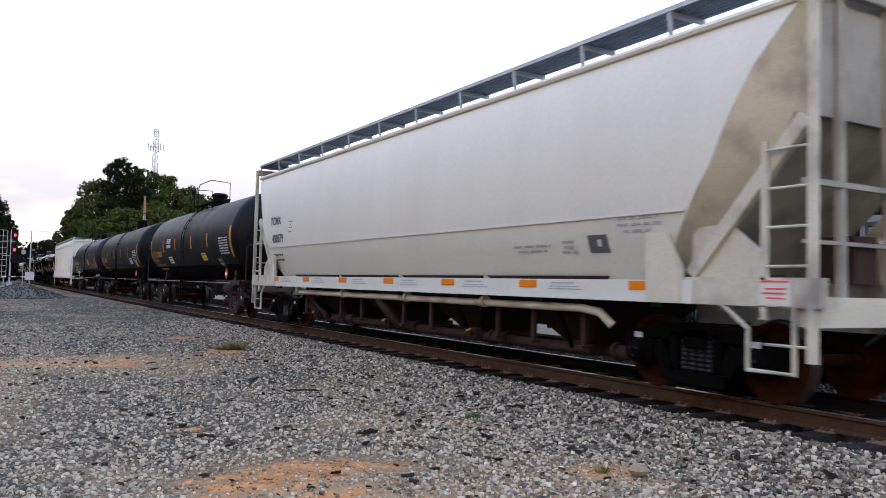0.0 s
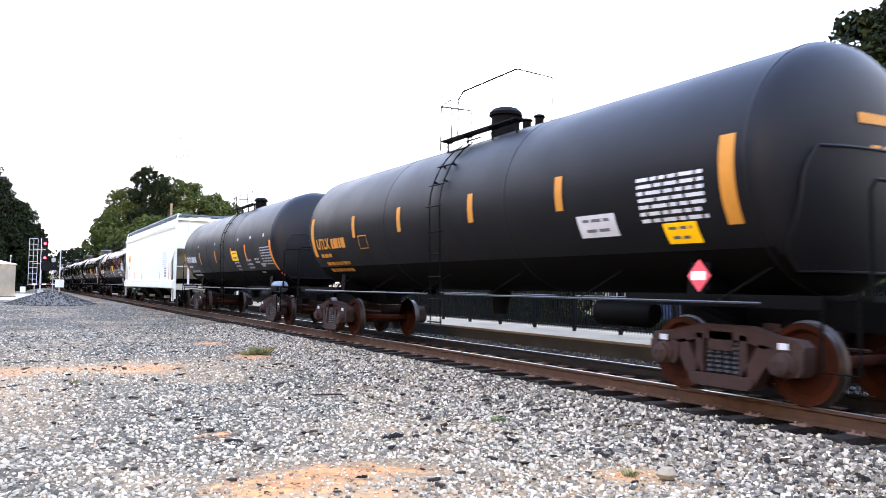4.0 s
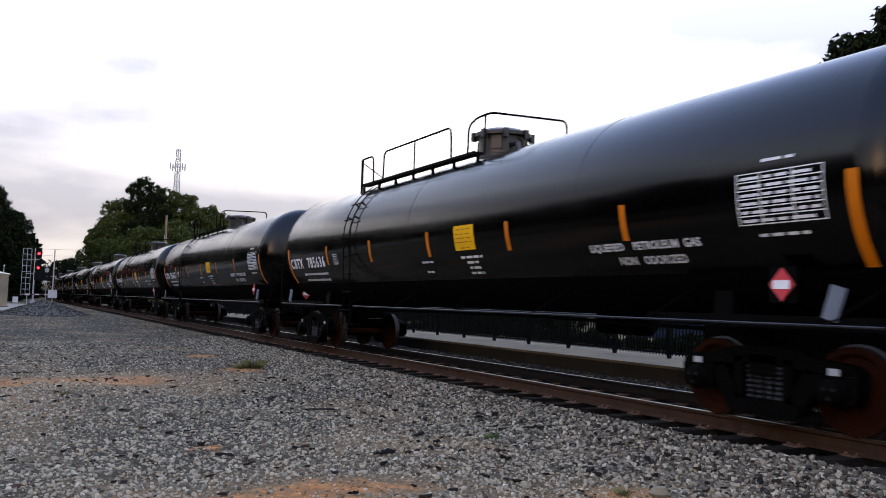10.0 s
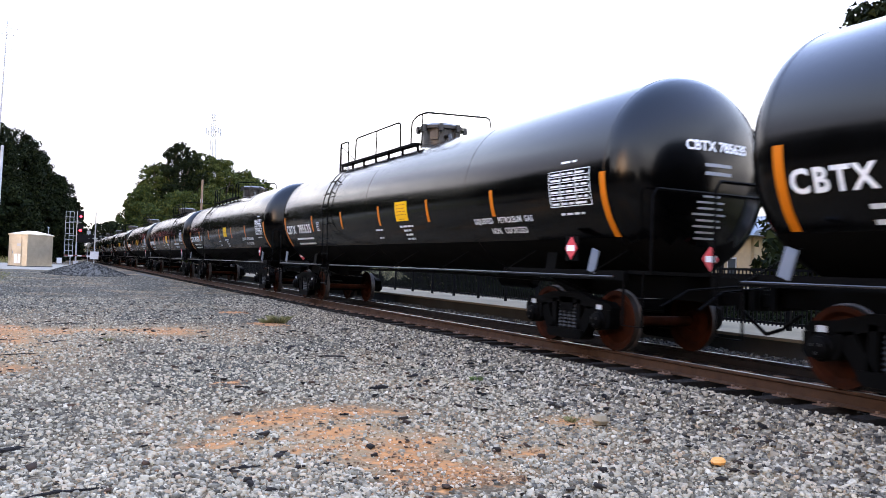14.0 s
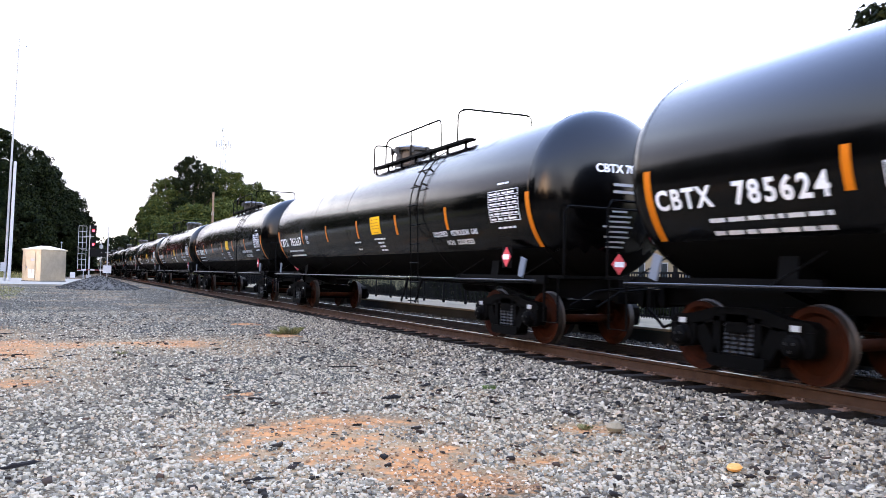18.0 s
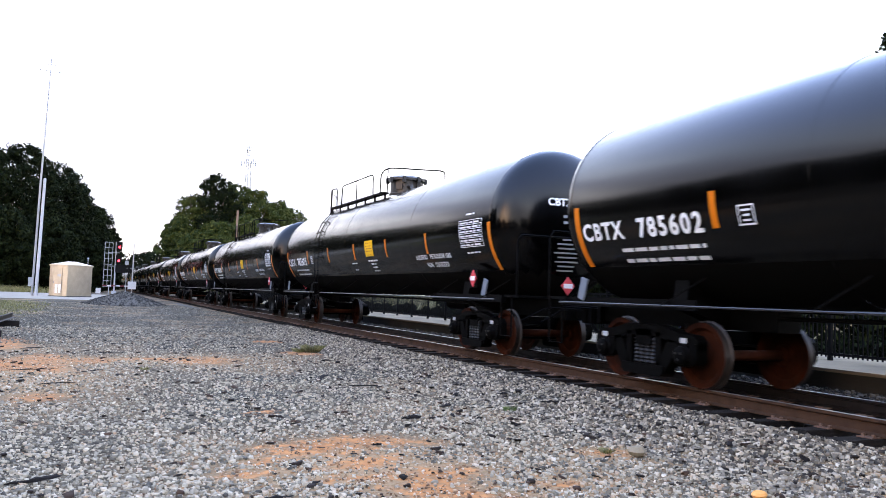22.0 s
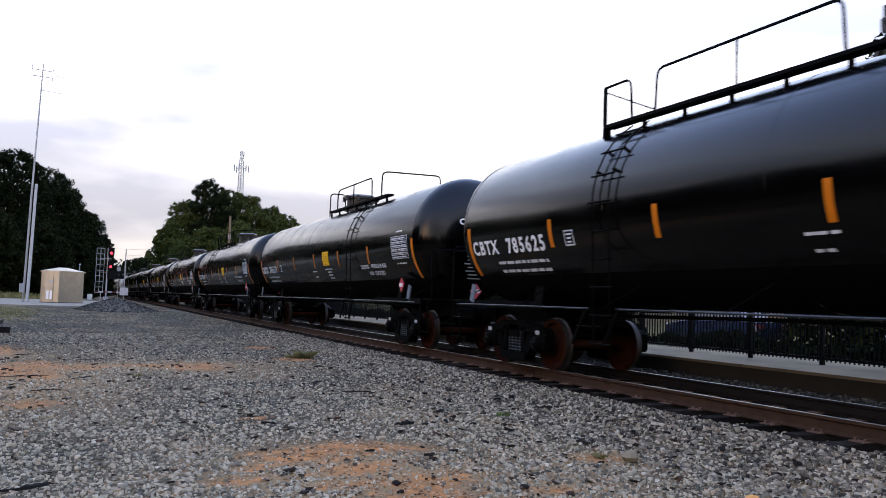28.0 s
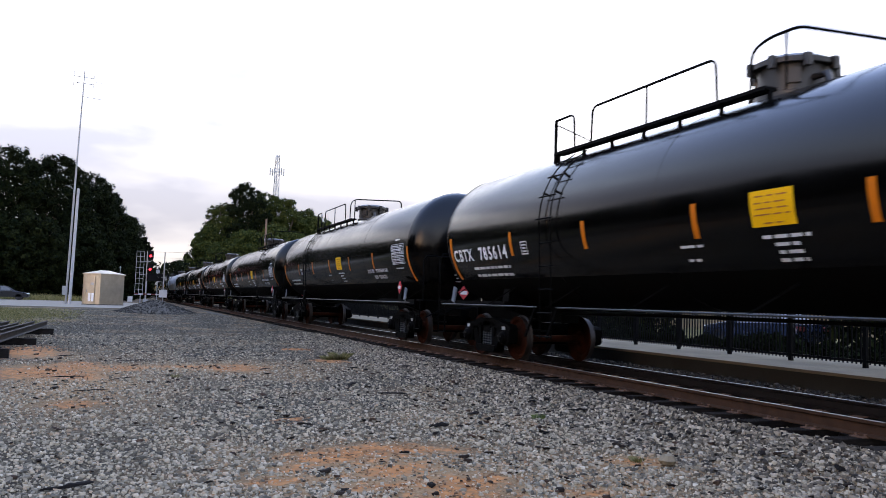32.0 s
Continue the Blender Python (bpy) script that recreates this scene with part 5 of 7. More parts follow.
    rl.tube([(-0.92, 1.4, z + h), (-0.2, 1.4, z + h), (-0.2, 1.4, z)], 0.018, 6)
    rl.shift(mid)
    part("walkway_rail", rl, M_FRAME, ob)
    dr, dh = (0.22, 0.30) if grey else (0.29, 0.42)
    dm = Mesh().lathe([(zt - 0.12, dr), (zt + dh - 0.06, dr - 0.01), (zt + dh - 0.06, dr + 0.04), (zt + dh, dr + 0.04), (zt + dh + 0.08, dr - 0.05), (zt + dh + 0.08, 0.0)], 20, "z", (-0.2, 0.1 + mid, 0))
    part("manway", dm, M_FRAME, ob, "round manway with hinged lid")
    for y in () if grey else (-0.55, -0.95):
        part("valve", Mesh().lathe([(zt - 0.1, 0.09), (zt + 0.14, 0.09), (zt + 0.16, 0.13), (zt + 0.2, 0.1), (zt + 0.2, 0)], 12, "z", (-0.15, y + mid, 0)), M_FRAME, ob)
    part("brake_reservoir", Mesh().lathe([(-0.6, 0.0), (-0.6, 0.14), (-0.5, 0.2), (0.5, 0.2), (0.6, 0.14), (0.6, 0.0)], 16, "y", (-0.6, -half + 2.9, 0.92)), frame_mat, ob)
    part("bottom_outlet", Mesh().lathe([(0.75, 0.0), (0.75, 0.16), (zc - r + 0.05, 0.22)], 14, "z"), frame_mat, ob)
    return ob


def running_boards(ob, half, z, x_out, width, step, roof_z):
    for sx in (-1, 1):
        edge = Mesh().bar((sx * (x_out - 0.01), -half, z + 0.02), (sx * (x_out - 0.01), half, z + 0.02), 0.02, 0.06)
        board = part("running_board", edge, M_GALV, ob, "dark open steel running board on brackets")
        for y in np.arange(-half + 0.3, half, step):
            bk = Mesh().prism([(y - 0.035, z), (y + 0.035, z), (y + 0.035, z - 0.055), (y - 0.035, z - 0.055)], sx * (x_out - width), sx * (x_out - 0.03))
            bk.bar((sx * (x_out - 0.02), y, z + 0.01), (sx * (x_out - 0.06), y, roof_z - 0.1), 0.07, 0.02)
            part("bracket", bk, M_GALV, board)
        for k in range(7):
            x = sx * (x_out - width * (k + 0.5) / 7)
            part("board_slat", Mesh().bar((x, -half, z + 0.025), (x, half, z + 0.025), width / 7 * 0.72, 0.035), M_GRATE, board)
    for sy in (-1, 1):
        cr = Mesh()
        for k in range(5):
            cr.bar((-x_out, sy * (half - 0.08 - 0.13 * k), z), (x_out, sy * (half - 0.08 - 0.13 * k), z), 0.09, 0.035)
        part("end_running_board", cr, M_GRATE, ob)


def corner_ladder(ob, y, x, z0, z1, mat, sgn, width=0.42):
    post = part("corner_post", Mesh().bar((x, y, z0), (x, y, z1), 0.08, 0.08), mat, ob, "upright corner post of a ladder")
    part("ladder_rail", Mesh().bar((x, y - sgn * width, z0 + 0.4), (x, y - sgn * width, z1 - 1.7), 0.06, 0.06), mat, post)
    z = z0 + 0.15
    while z < z1 - 1.7:
        part("rung", Mesh().tube([(x, y, z), (x, y - sgn * width, z)], 0.016, 6), mat, post)
        z += 0.4


def hatches(ob, half, z, mat):
    for y in np.arange(-half + 1.2, half - 0.8, 1.55):
        part("roof_hatch", Mesh().box((0, y, z + 0.05), (0.62, 1.3, 0.14), taper=0.92).box((0, y, z + 0.13), (0.12, 1.35, 0.03)), mat, ob)


def hopper_round():
    """Off-white covered hopper with bulging sides and open slope-sheet ends."""
    ob = thing("covered_hopper", "off-white covered hopper car with smooth bulging sides", "hopper car", "covered hoppers of the train")
    # height, half width, where the side sheet ends, half width and reach of the end sheet
    levels = [(1.34, 1.22, 7.05, 1.05, 7.2), (1.5, 1.33, 7.15, 1.1, 7.35), (1.75, 1.445, 7.35, 1.15, 7.6), (1.95, 1.51, 7.5, 1.15, 7.8), (2.12, 1.55, 7.62, 1.15, 7.95), (2.4, 1.575, 7.80, 1.15, 8.25),
              (2.65, 1.58, 7.98, 1.15, 8.5), (2.9, 1.578, 8.1, 1.12, 8.72), (3.15, 1.57, 8.22, 1.1, 8.9), (3.6, 1.53, 8.48, 1.1, 8.94), (3.95, 1.47, 8.76, 1.15, 8.95),
              (4.20, 1.40, 8.94, 1.25, 8.96), (4.28, 1.36, 8.95, 1.3, 8.96)]
    body = Mesh()
    for z, xs, ys, xe, ye in levels:
        body.v += [(xs, -ys, z), (xs, ys, z), (xe, ye, z), (-xe, ye, z), (-xs, ys, z), (-xs, -ys, z), (-xe, -ye, z), (xe, -ye, z)]
    for i in range(len(levels) - 1):
        for j in range(8):
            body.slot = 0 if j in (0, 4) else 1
            body.face([8 * i + j, 8 * i + (j + 1) % 8, 8 * i + 8 + (j + 1) % 8, 8 * i + 8 + j])
    body.slot = 0
    body.face(list(range(7, -1, -1)))
    body.face([8 * (len(levels) - 1) + j for j in range(8)])
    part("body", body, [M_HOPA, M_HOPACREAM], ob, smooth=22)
    roof = Mesh().prism([(-1.36, 4.27), (1.36, 4.27), (1.1, 4.38), (0.5, 4.44), (-0.5, 4.44), (-1.1, 4.38)], -8.9, 8.9, "y")
    part("roof", roof, M_HOPA, ob)
    for sx in (-1, 1):
        part("top_chord", Mesh().tube([(sx * 1.40, -8.95, 4.24), (sx * 1.40, 8.95, 4.24)], 0.055, 8), M_HOPA, ob)
        lap = Mesh().bar((sx * 1.572, -7.6, 2.15), (sx * 1.572, 7.6, 2.15), 0.012, 0.03)
        part("lap_seam", lap, M_HOPA, ob)
        part("sill_ledge", Mesh().prism([(sx * 1.2, 1.335), (sx * 1.41, 1.335), (sx * 1.41, 1.30), (sx * 1.2, 1.30)], -7.05, 7.05, "y"), M_HOPA, ob)
        part("side_sill", Mesh().box((sx * 1.47, 0, 1.22), (0.12, 15.4, 0.26)).box((sx * 1.50, 0, 1.10), (0.1, 15.4, 0.03)), M_HOPA, ob)
    for k, y in enumerate(np.linspace(-6.9, 6.9, 7)):
        part("reflector_strip", Mesh().box((-1.534, y, 1.28), (0.008, 0.42, 0.11)), M_ORANGE, ob, "orange reflective patch")
        if y > -6:
            print_part("sill_print", Mesh().box((-1.533, y - 0.85, 1.215), (0.006, 0.72, 0.014)).box((-1.533, y - 0.82, 1.25), (0.006, 0.62, 0.014)).box((-1.533, y - 0.8, 1.30), (0.006, 0.5, 0.022)),
                       M_GREYINK, ob)
        part("sill_clip", Mesh().box((-1.52, y - 0.3, 1.06), (0.08, 0.2, 0.05)), M_FRAME, ob)
    def p(y, z, off=0.01):
        zs, xs = [l[0] for l in levels], [l[1] for l in levels]
        return (-np.interp(z, zs, xs) - off, y, z)
    part("car_mark", lettering(p, "TCMX", 6.9, 2.84, 0.30, 0.012), M_DARKINK, ob, "dark painted car mark")
    part("car_mark", lettering(p, "450579", 6.72, 2.36, 0.30, 0.012), M_DARKINK, ob)
    print_part("load_stencil", bars(p, 6.8, [(1.93, 0.75), (1.80, 0.8)], 0.05, 0.012, 3), M_DARKINK, ob)
    print_part("stencil", bars(p, 5.7, [(2.78, 0.28), (2.70, 0.1), (2.62, 0.24), (2.51, 0.28)], 0.025, 0.012, 4), M_DARKINK, ob)
    print_part("stencil", bars(p, -4.6, [(1.82, 0.9), (1.75, 0.7)], 0.032, 0.012, 5), M_GREYINK, ob)
    print_part("stencil", bars(p, -5.45, [(1.86, 0.26), (1.79, 0.22), (1.72, 0.34)], 0.035, 0.012, 6), M_GREYINK, ob)
    print_part("stencil", bars(p, -6.85, [(2.11, 0.7), (2.03, 0.75), (1.95, 0.55)], 0.035, 0.012, 7), M_GREYINK, ob)
    pl = part("data_plate", decal(Mesh(), p, -6.25, -5.87, 1.70, 1.93, 0.012, 2), M_DARKINK, ob, "dark square plate")
    print_part("plate_print", decal(Mesh(), p, -6.13, -6.05, 1.78, 1.87, 0.016, 1), M_DIM, pl)
    for y in (-4.6, -1.55, 1.55, 4.6):
        hp = Mesh()
        hp.rings([[(-0.55, y - 0.3, 0.42), (0.55, y - 0.3, 0.42), (0.55, y + 0.3, 0.42), (-0.55, y + 0.3, 0.42)],
                  [(-1.3, y - 1.45, 1.4), (1.3, y - 1.45, 1.4), (1.3, y + 1.45, 1.4), (-1.3, y + 1.45, 1.4)]])
        hp.box((0, y, 0.38), (1.5, 0.5, 0.12))
        part("hopper_chute", hp, M_RUSTFRAME, ob, "dirty funnel under the car")
    pipe = Mesh().tube([(-1.36, 5.7, 0.96), (-1.36, -5.6, 0.96), (-1.34, -5.95, 0.92), (-1.25, -6.1, 0.75)], 0.058, 10)
    for y in (5.5, 2.6, -0.5, -3.2):
        pipe.lathe([(y - 0.04, 0.058), (y - 0.04, 0.1), (y + 0.04, 0.1), (y + 0.04, 0.058)], 12, "y", (-1.36, 0, 0.98))
    part("air_pipe", pipe, M_HOPACREAM, ob, "long pale discharge pipe")
    for y in (4.75, 0.75, -2.55):
        vh = part("outlet_valve", Mesh().box((-1.1, y, 0.42), (0.16, 0.2, 0.18)).lathe([(-1.24, 0.0), (-1.24, 0.06), (-1.16, 0.06)], 10, "x", (0, y, 0.44)), M_RUSTFRAME, ob, "rusty outlet valve with ochre handle")
        part("valve_handle", Mesh().bar((-1.25, y - 0.07, 0.5), (-1.25, y + 0.07, 0.46), 0.02, 0.03), M_OCHRE, vh)
    part("lower_pipe", Mesh().tube([(-1.0, 5.6, 0.62), (-0.95, 4.9, 0.36), (-0.95, -5.4, 0.36)], 0.08, 10), M_RUSTFRAME, ob, "rusty lower discharge pipe")
    for y in (4.2, 1.0, -2.2, -5.0):
        part("pipe_hanger", Mesh().bar((-1.36, y, 1.1), (-1.0, y, 0.36), 0.06, 0.05), M_FRAME, ob)
    for y in (5.3, 3.05, 1.9, -0.1, -1.2, -3.4, -4.35, -5.5):
        hg = part("pipe_hanger", Mesh().box((-1.22, y, 0.74), (0.05, 0.09, 0.7)).box((-1.22, y, 0.42), (0.16, 0.14, 0.05)), M_RUSTFRAME, ob, "rusty upright pipe hanger")
        part("hanger_bolt", Mesh().lathe([(-1.27, 0.0), (-1.27, 0.03), (-1.245, 0.03)], 8, "x", (0, y, 0.95)), M_RUSTFRAME, hg)
    part("cross_pipe", Mesh().tube([(-1.2, 5.3, 0.92), (-1.15, 4.7, 0.62), (-1.05, 4.3, 0.4)], 0.05, 8), M_RUSTFRAME, ob)
    for y in (3.1, 0.0, -3.1, -6.1):
        part("outlet_tee", Mesh().lathe([(y - 0.24, 0.0), (y - 0.24, 0.13), (y - 0.18, 0.13), (y - 0.18, 0.1), (y + 0.18, 0.1), (y + 0.18, 0.13), (y + 0.24, 0.13), (y + 0.24, 0.0)], 12, "y", (-0.95, 0, 0.38)), M_RUSTFRAME, ob, "rusty pipe tee with flanges")
    part("pipe_elbow", Mesh().tube([(-1.3, 0.9, 0.9), (-1.28, 0.6, 0.72), (-1.15, 0.45, 0.5), (-1.0, 0.4, 0.38)], 0.085, 10), M_RUSTFRAME, ob)
    for sgn in (-1, 1):
        # slope and end sheets carry the shade of the open end in their colour
        slope = Mesh()
        slope.prism([(sgn * 8.93, 3.05), (sgn * 7.1, 1.2), (sgn * 6.9, 1.3), (sgn * 8.7, 3.15)], -1.2, 1.2, "x")
        part("slope_sheet", slope, M_DARKCREAM, ob, "sloping end sheet")
        for sx in (-1, 1):
            part("slope_brace", Mesh().bar((sx * 1.36, sgn * 9.0, 3.0), (sx * 1.36, sgn * 7.55, 1.42), 0.1, 0.16), M_HOPACREAM, ob)
            part("side_shield", Mesh().prism([(sgn * 7.0, 1.1), (sgn * 7.55, 1.1), (sgn * 7.55, 1.5), (sgn * 7.3, 1.92), (sgn * 7.0, 1.92)], sx * 1.50, sx * 1.56), M_HOPACREAM, ob)
            part("bay_panel", Mesh().prism([(sgn * 7.54, 1.37), (sgn * 8.52, 1.37), (sgn * 8.52, 1.62), (sgn * 8.05, 1.98), (sgn * 7.54, 1.95)], sx * 1.30, sx * 1.36), M_HOPACREAM, ob)
            part("sill_end", Mesh().box((sx * 1.43, sgn * 8.3, 1.235), (0.12, 1.9, 0.30)), M_HOPACREAM, ob)
            corner_ladder(ob, sgn * 9.15, sx * 1.46, 0.55, 4.5, M_HOPACREAM, sgn, 0.55)
            st = Mesh().tube([(sx * 1.46, sgn * 8.05, 1.1), (sx * 1.46, sgn * 8.4, 0.85), (sx * 1.46, sgn * 8.4, 0.42), (sx * 1.46, sgn * 8.95, 0.42), (sx * 1.46, sgn * 8.95, 1.1)], 0.03, 6)
            part("sill_step", st, M_HOPACREAM, ob)
        fr = Mesh()
        for x in (-0.85, 0.0, 0.85):
            fr.bar((x, sgn * 9.05, 1.1), (x, sgn * 9.0, 4.42), 0.1, 0.07)
        fr.bar((-1.46, sgn * 9.05, 4.42), (1.46, sgn * 9.05, 4.42), 0.1, 0.16)
        fr.bar((-1.46, sgn * 9.05, 2.35), (1.46, sgn * 9.05, 2.35), 0.06, 0.06)
        fr.bar((-1.46, sgn * 9.05, 1.75), (1.46, sgn * 9.05, 1.75), 0.04, 0.04)
        part("end_frame", fr, M_DARKCREAM, ob, "end frame with cross rails")
        part("end_sheet", Mesh().box((0, sgn * 8.97, 3.65), (2.3, 0.05, 1.2)), M_DARKCREAM, ob)
        part("end_sill", Mesh().box((0, sgn * 9.1, 1.05), (2.9, 0.22, 0.3)).box((0, sgn * 7.9, 1.0), (0.45, 2.6, 0.36)), M_HOPACREAM, ob)
        part("brake_housing", Mesh().box((0.55, sgn * 8.95, 2.0), (0.5, 0.3, 0.7)), M_RUSTFRAME, ob, "dark brake gear housing")
        part("brake_valve", Mesh().box((-0.35, sgn * 8.8, 1.6), (0.4, 0.4, 0.5)), M_RUSTFRAME, ob)
        part("brake_wheel", Mesh().lathe([(sgn * 9.16, 0.24), (sgn * 9.19, 0.29), (sgn * 9.22, 0.24)], 20, "y", (0.55, 0, 2.7), False).bar((0.3, sgn * 9.19, 2.7), (0.8, sgn * 9.19, 2.7), 0.03, 0.03).bar((0.55, sgn * 9.19, 2.45), (0.55, sgn * 9.19, 2.95), 0.03, 0.03), M_FRAME, ob, "round hand brake wheel")
        coupler(ob, sgn * 9.95, sgn)
        truck(ob, sgn * 7.35, M_FRAME, M_WHEEL)
    wl = part("warning_label", Mesh().box((-1.497, -8.75, 1.23), (0.008, 0.36, 0.26)), M_HOPA, ob, "white label with red print")
    print_part("label_print", Mesh().box((-1.502, -8.75, 1.345), (0.004, 0.34, 0.02)).box((-1.502, -8.76, 1.27), (0.004, 0.25, 0.018)).box((-1.502, -8.74, 1.225), (0.004, 0.28, 0.018)).box((-1.502, -8.76, 1.175), (0.004, 0.22, 0.018)), M_RED, wl)
    part("brake_reservoir", Mesh().lathe([(-0.45, 0), (-0.45, 0.13), (-0.38, 0.18), (0.38, 0.18), (0.45, 0.13), (0.45, 0)], 16, "y", (-1.0, -8.1, 1.25)), M_RUSTFRAME, ob)
    running_boards(ob, 9.1, 4.60, 1.42, 0.62, 1.62, 4.3)
    hatches(ob, 8.6, 4.44, M_HOPA)
    return ob


def hopper_flat():
    """White-grey covered hopper with flat sides, a deep sill and cut-away lower corners."""
    ob = thing("covered_hopper", "white-grey covered hopper car with flat sides", "hopper car", "covered hoppers of the train")
    side = [(-8.45, 1.42), (8.45, 1.42), (8.45, 2.05), (8.65, 2.35), (9.1, 2.65), (9.6, 2.9), (9.6, 4.12), (-9.6, 4.12), (-9.6, 2.9), (-9.1, 2.65), (-8.65, 2.35), (-8.45, 2.05)]
    for sx in (-1, 1):
        part("side_wall", Mesh().prism(side, sx * 1.50, sx * 1.56), M_HOPB, ob)
        part("top_chord", Mesh().prism([(sx * 1.53, 3.95), (sx * 1.585, 3.97), (sx * 1.585, 4.18), (sx * 1.50, 4.44), (sx * 1.40, 4.44)], -9.6, 9.6, "y"), M_HOPB, ob)
        part("side_sill", Mesh().prism([(sx * 1.50, 1.44), (sx * 1.63, 1.40), (sx * 1.63, 1.04), (sx * 1.58, 1.0), (sx * 1.5, 1.0)], -9.6, 9.6, "y"), M_HOPB, ob)
        for z in (4.02, 4.08, 4.14):
            part("chord_bead", Mesh().bar((sx * 1.588, -9.6, z), (sx * 1.588, 9.6, z), 0.02, 0.022), M_HOPB, ob)
        for y in np.arange(-7.5, 7.6, 1.5):
            part("panel_seam", Mesh().box((sx * 1.562, y, 2.7), (0.004, 0.02, 2.5)), M_HOPB, ob)
    part("roof", Mesh().prism([(-1.42, 4.43), (1.42, 4.43), (0.9, 4.52), (-0.9, 4.52)], -9.6, 9.6, "y"), M_HOPB, ob)
    hatches(ob, 9.4, 4.52, M_HOPB)
    p = lambda y, z, off=0.01: (-1.56 - off, y, z)
    for y, z, dy, dz in ((6.36, 2.66, 0.36, 0.012), (6.36, 2.34, 0.36, 0.012), (6.54, 2.5, 0.012, 0.33), (6.18, 2.5, 0.012, 0.33)):
        part("stencil_border", Mesh().box((-1.563, y, z), (0.005, dy, dz)), M_GREYINK, ob)
    part("sill_slot", Mesh().lathe([(-1.638, 0.0), (-1.638, 0.045), (-1.628, 0.05)], 12, "x", (0, 8.75, 1.22)), M_FRAME, ob)
    logo = part("logo_plate", Mesh().box((-1.566, 7.55, 2.83), (0.008, 1.04, 0.48)), M_AMBER, ob, "amber plate with a dark mark")
    print_part("logo_bars", bars(p, 7.55, [(2.83, 0.72)], 0.15, 0.013, 12), M_RUSTINK, logo)
    part("car_mark", lettering(p, "52239", 7.58, 2.22, 0.3, 0.012), M_DARKINK, ob, "dark painted car number")
    print_part("load_stencil", bars(p, 7.58, [(1.86, 0.78), (1.72, 0.78)], 0.055, 0.012, 3), M_GREYINK, ob)
    print_part("stencil", bars(p, 6.45, [(2.54, 0.26), (2.45, 0.22), (2.36, 0.26)], 0.04, 0.012, 5), M_DIM, ob)
    print_part("stencil", bars(p, -6.5, [(2.84 - 0.1 * k, 1.35 - 0.12 * (k % 3)) for k in range(8)], 0.05, 0.012, 6), M_PALEINK, ob)
    dp = part("data_plate", Mesh().box((-1.566, -6.9, 1.83), (0.008, 0.52, 0.46)), M_DARKINK, ob, "dark ruled data plate")
    print_part("plate_print", bars(p, -6.9, [(1.97 - 0.09 * k, 0.4) for k in range(4)], 0.04, 0.016, 8), M_PLACARD, dp)
    for y, h in ((8.5, 0.6), (4.95, 0.48), (1.6, 0.36), (-1.8, 0.36), (-5.2, 0.42), (-8.0, 0.85)):
        part("reflector_strip", Mesh().box((-1.564, y, 1.46 + h / 2), (0.006, 0.13, h)), M_ORANGE, ob, "orange reflective strip")
    for y in (6.2, 2.6, -1.0, -4.6):
        part("yellow_dot", Mesh().lathe([(-1.634, 0.0), (-1.638, 0.0), (-1.638, 0.065), (-1.630, 0.065)], 12, "x", (0, y, 1.15)), M_YELLOW, ob)
    for y in (-5.2, 0.0, 5.2):
        hp = Mesh().rings([[(-0.5, y - 0.35, 0.36), (0.5, y - 0.35, 0.36), (0.5, y + 0.35, 0.36), (-0.5, y + 0.35, 0.36)],
                           [(-1.45, y - 2.4, 1.5), (1.45, y - 2.4, 1.5), (1.45, y + 2.4, 1.5), (-1.45, y + 2.4, 1.5)]])
        part("hopper_chute", hp, M_FRAME, ob, "dark funnel under the car")
        part("outlet_gate", Mesh().box((0, y, 0.33), (1.7, 0.8, 0.12)).box((-0.95, y, 0.36), (0.2, 0.25, 0.2)), M_RUSTFRAME, ob)
        part("gate_shaft", Mesh().lathe([(-1.28, 0.0), (-1.28, 0.08), (-1.0, 0.08), (-1.0, 0.0)], 10, "x", (0, y, 0.55)), M_HOPACREAM, ob)
    for sgn in (-1, 1):
        part("slope_sheet", Mesh().prism([(sgn * 9.3, 3.1), (sgn * 7.2, 1.3), (sgn * 7.0, 1.4), (sgn * 9.1, 3.25)], -1.5, 1.5, "x"), M_HOPACREAM, ob, "sloping end sheet")
        part("end_wall", Mesh().box((0, sgn * 9.52, 3.7), (3.0, 0.08, 1.45)), M_HOPB, ob)
        fr = Mesh()
        for x in (-0.9, 0.0, 0.9):
            fr.bar((x, sgn * 9.6, 1.1), (x, sgn * 9.6, 4.4), 0.09, 0.09)
        fr.bar((-1.5, sgn * 9.62, 4.42), (1.5, sgn * 9.62, 4.42), 0.1, 0.12)
        fr.bar((-1.5, sgn * 9.45, 3.1), (1.5, sgn * 9.45, 3.1), 0.06, 0.1)
        fr.bar((-1.5, sgn * 9.45, 2.1), (1.5, sgn * 9.45, 2.1), 0.04, 0.05)
        part("end_frame", fr, M_HOPB, ob, "end frame with stiffeners")
        part("end_sill", Mesh().box((0, sgn * 9.45, 1.1), (3.1, 0.22, 0.3)).box((0, sgn * 8.4, 1.0), (0.45, 2.2, 0.36)), M_HOPACREAM, ob)
        for sx in (-1, 1):
            corner_ladder(ob, sgn * 9.65, sx * 1.52, 0.5, 4.45, M_HOPB, sgn, 0.45)
            part("sill_step", Mesh().tube([(sx * 1.55, sgn * 9.5, 1.0), (sx * 1.55, sgn * 9.5, 0.4), (sx * 1.55, sgn * 9.05, 0.4), (sx * 1.55, sgn * 9.05, 1.0)], 0.03, 6), M_HOPACREAM, ob)
        coupler(ob, sgn * 10.4, sgn)
        truck(ob, sgn * 7.9, M_FRAME, M_WHEEL)
    running_boards(ob, 9.5, 4.66, 1.46, 0.6, 1.5, 4.4)
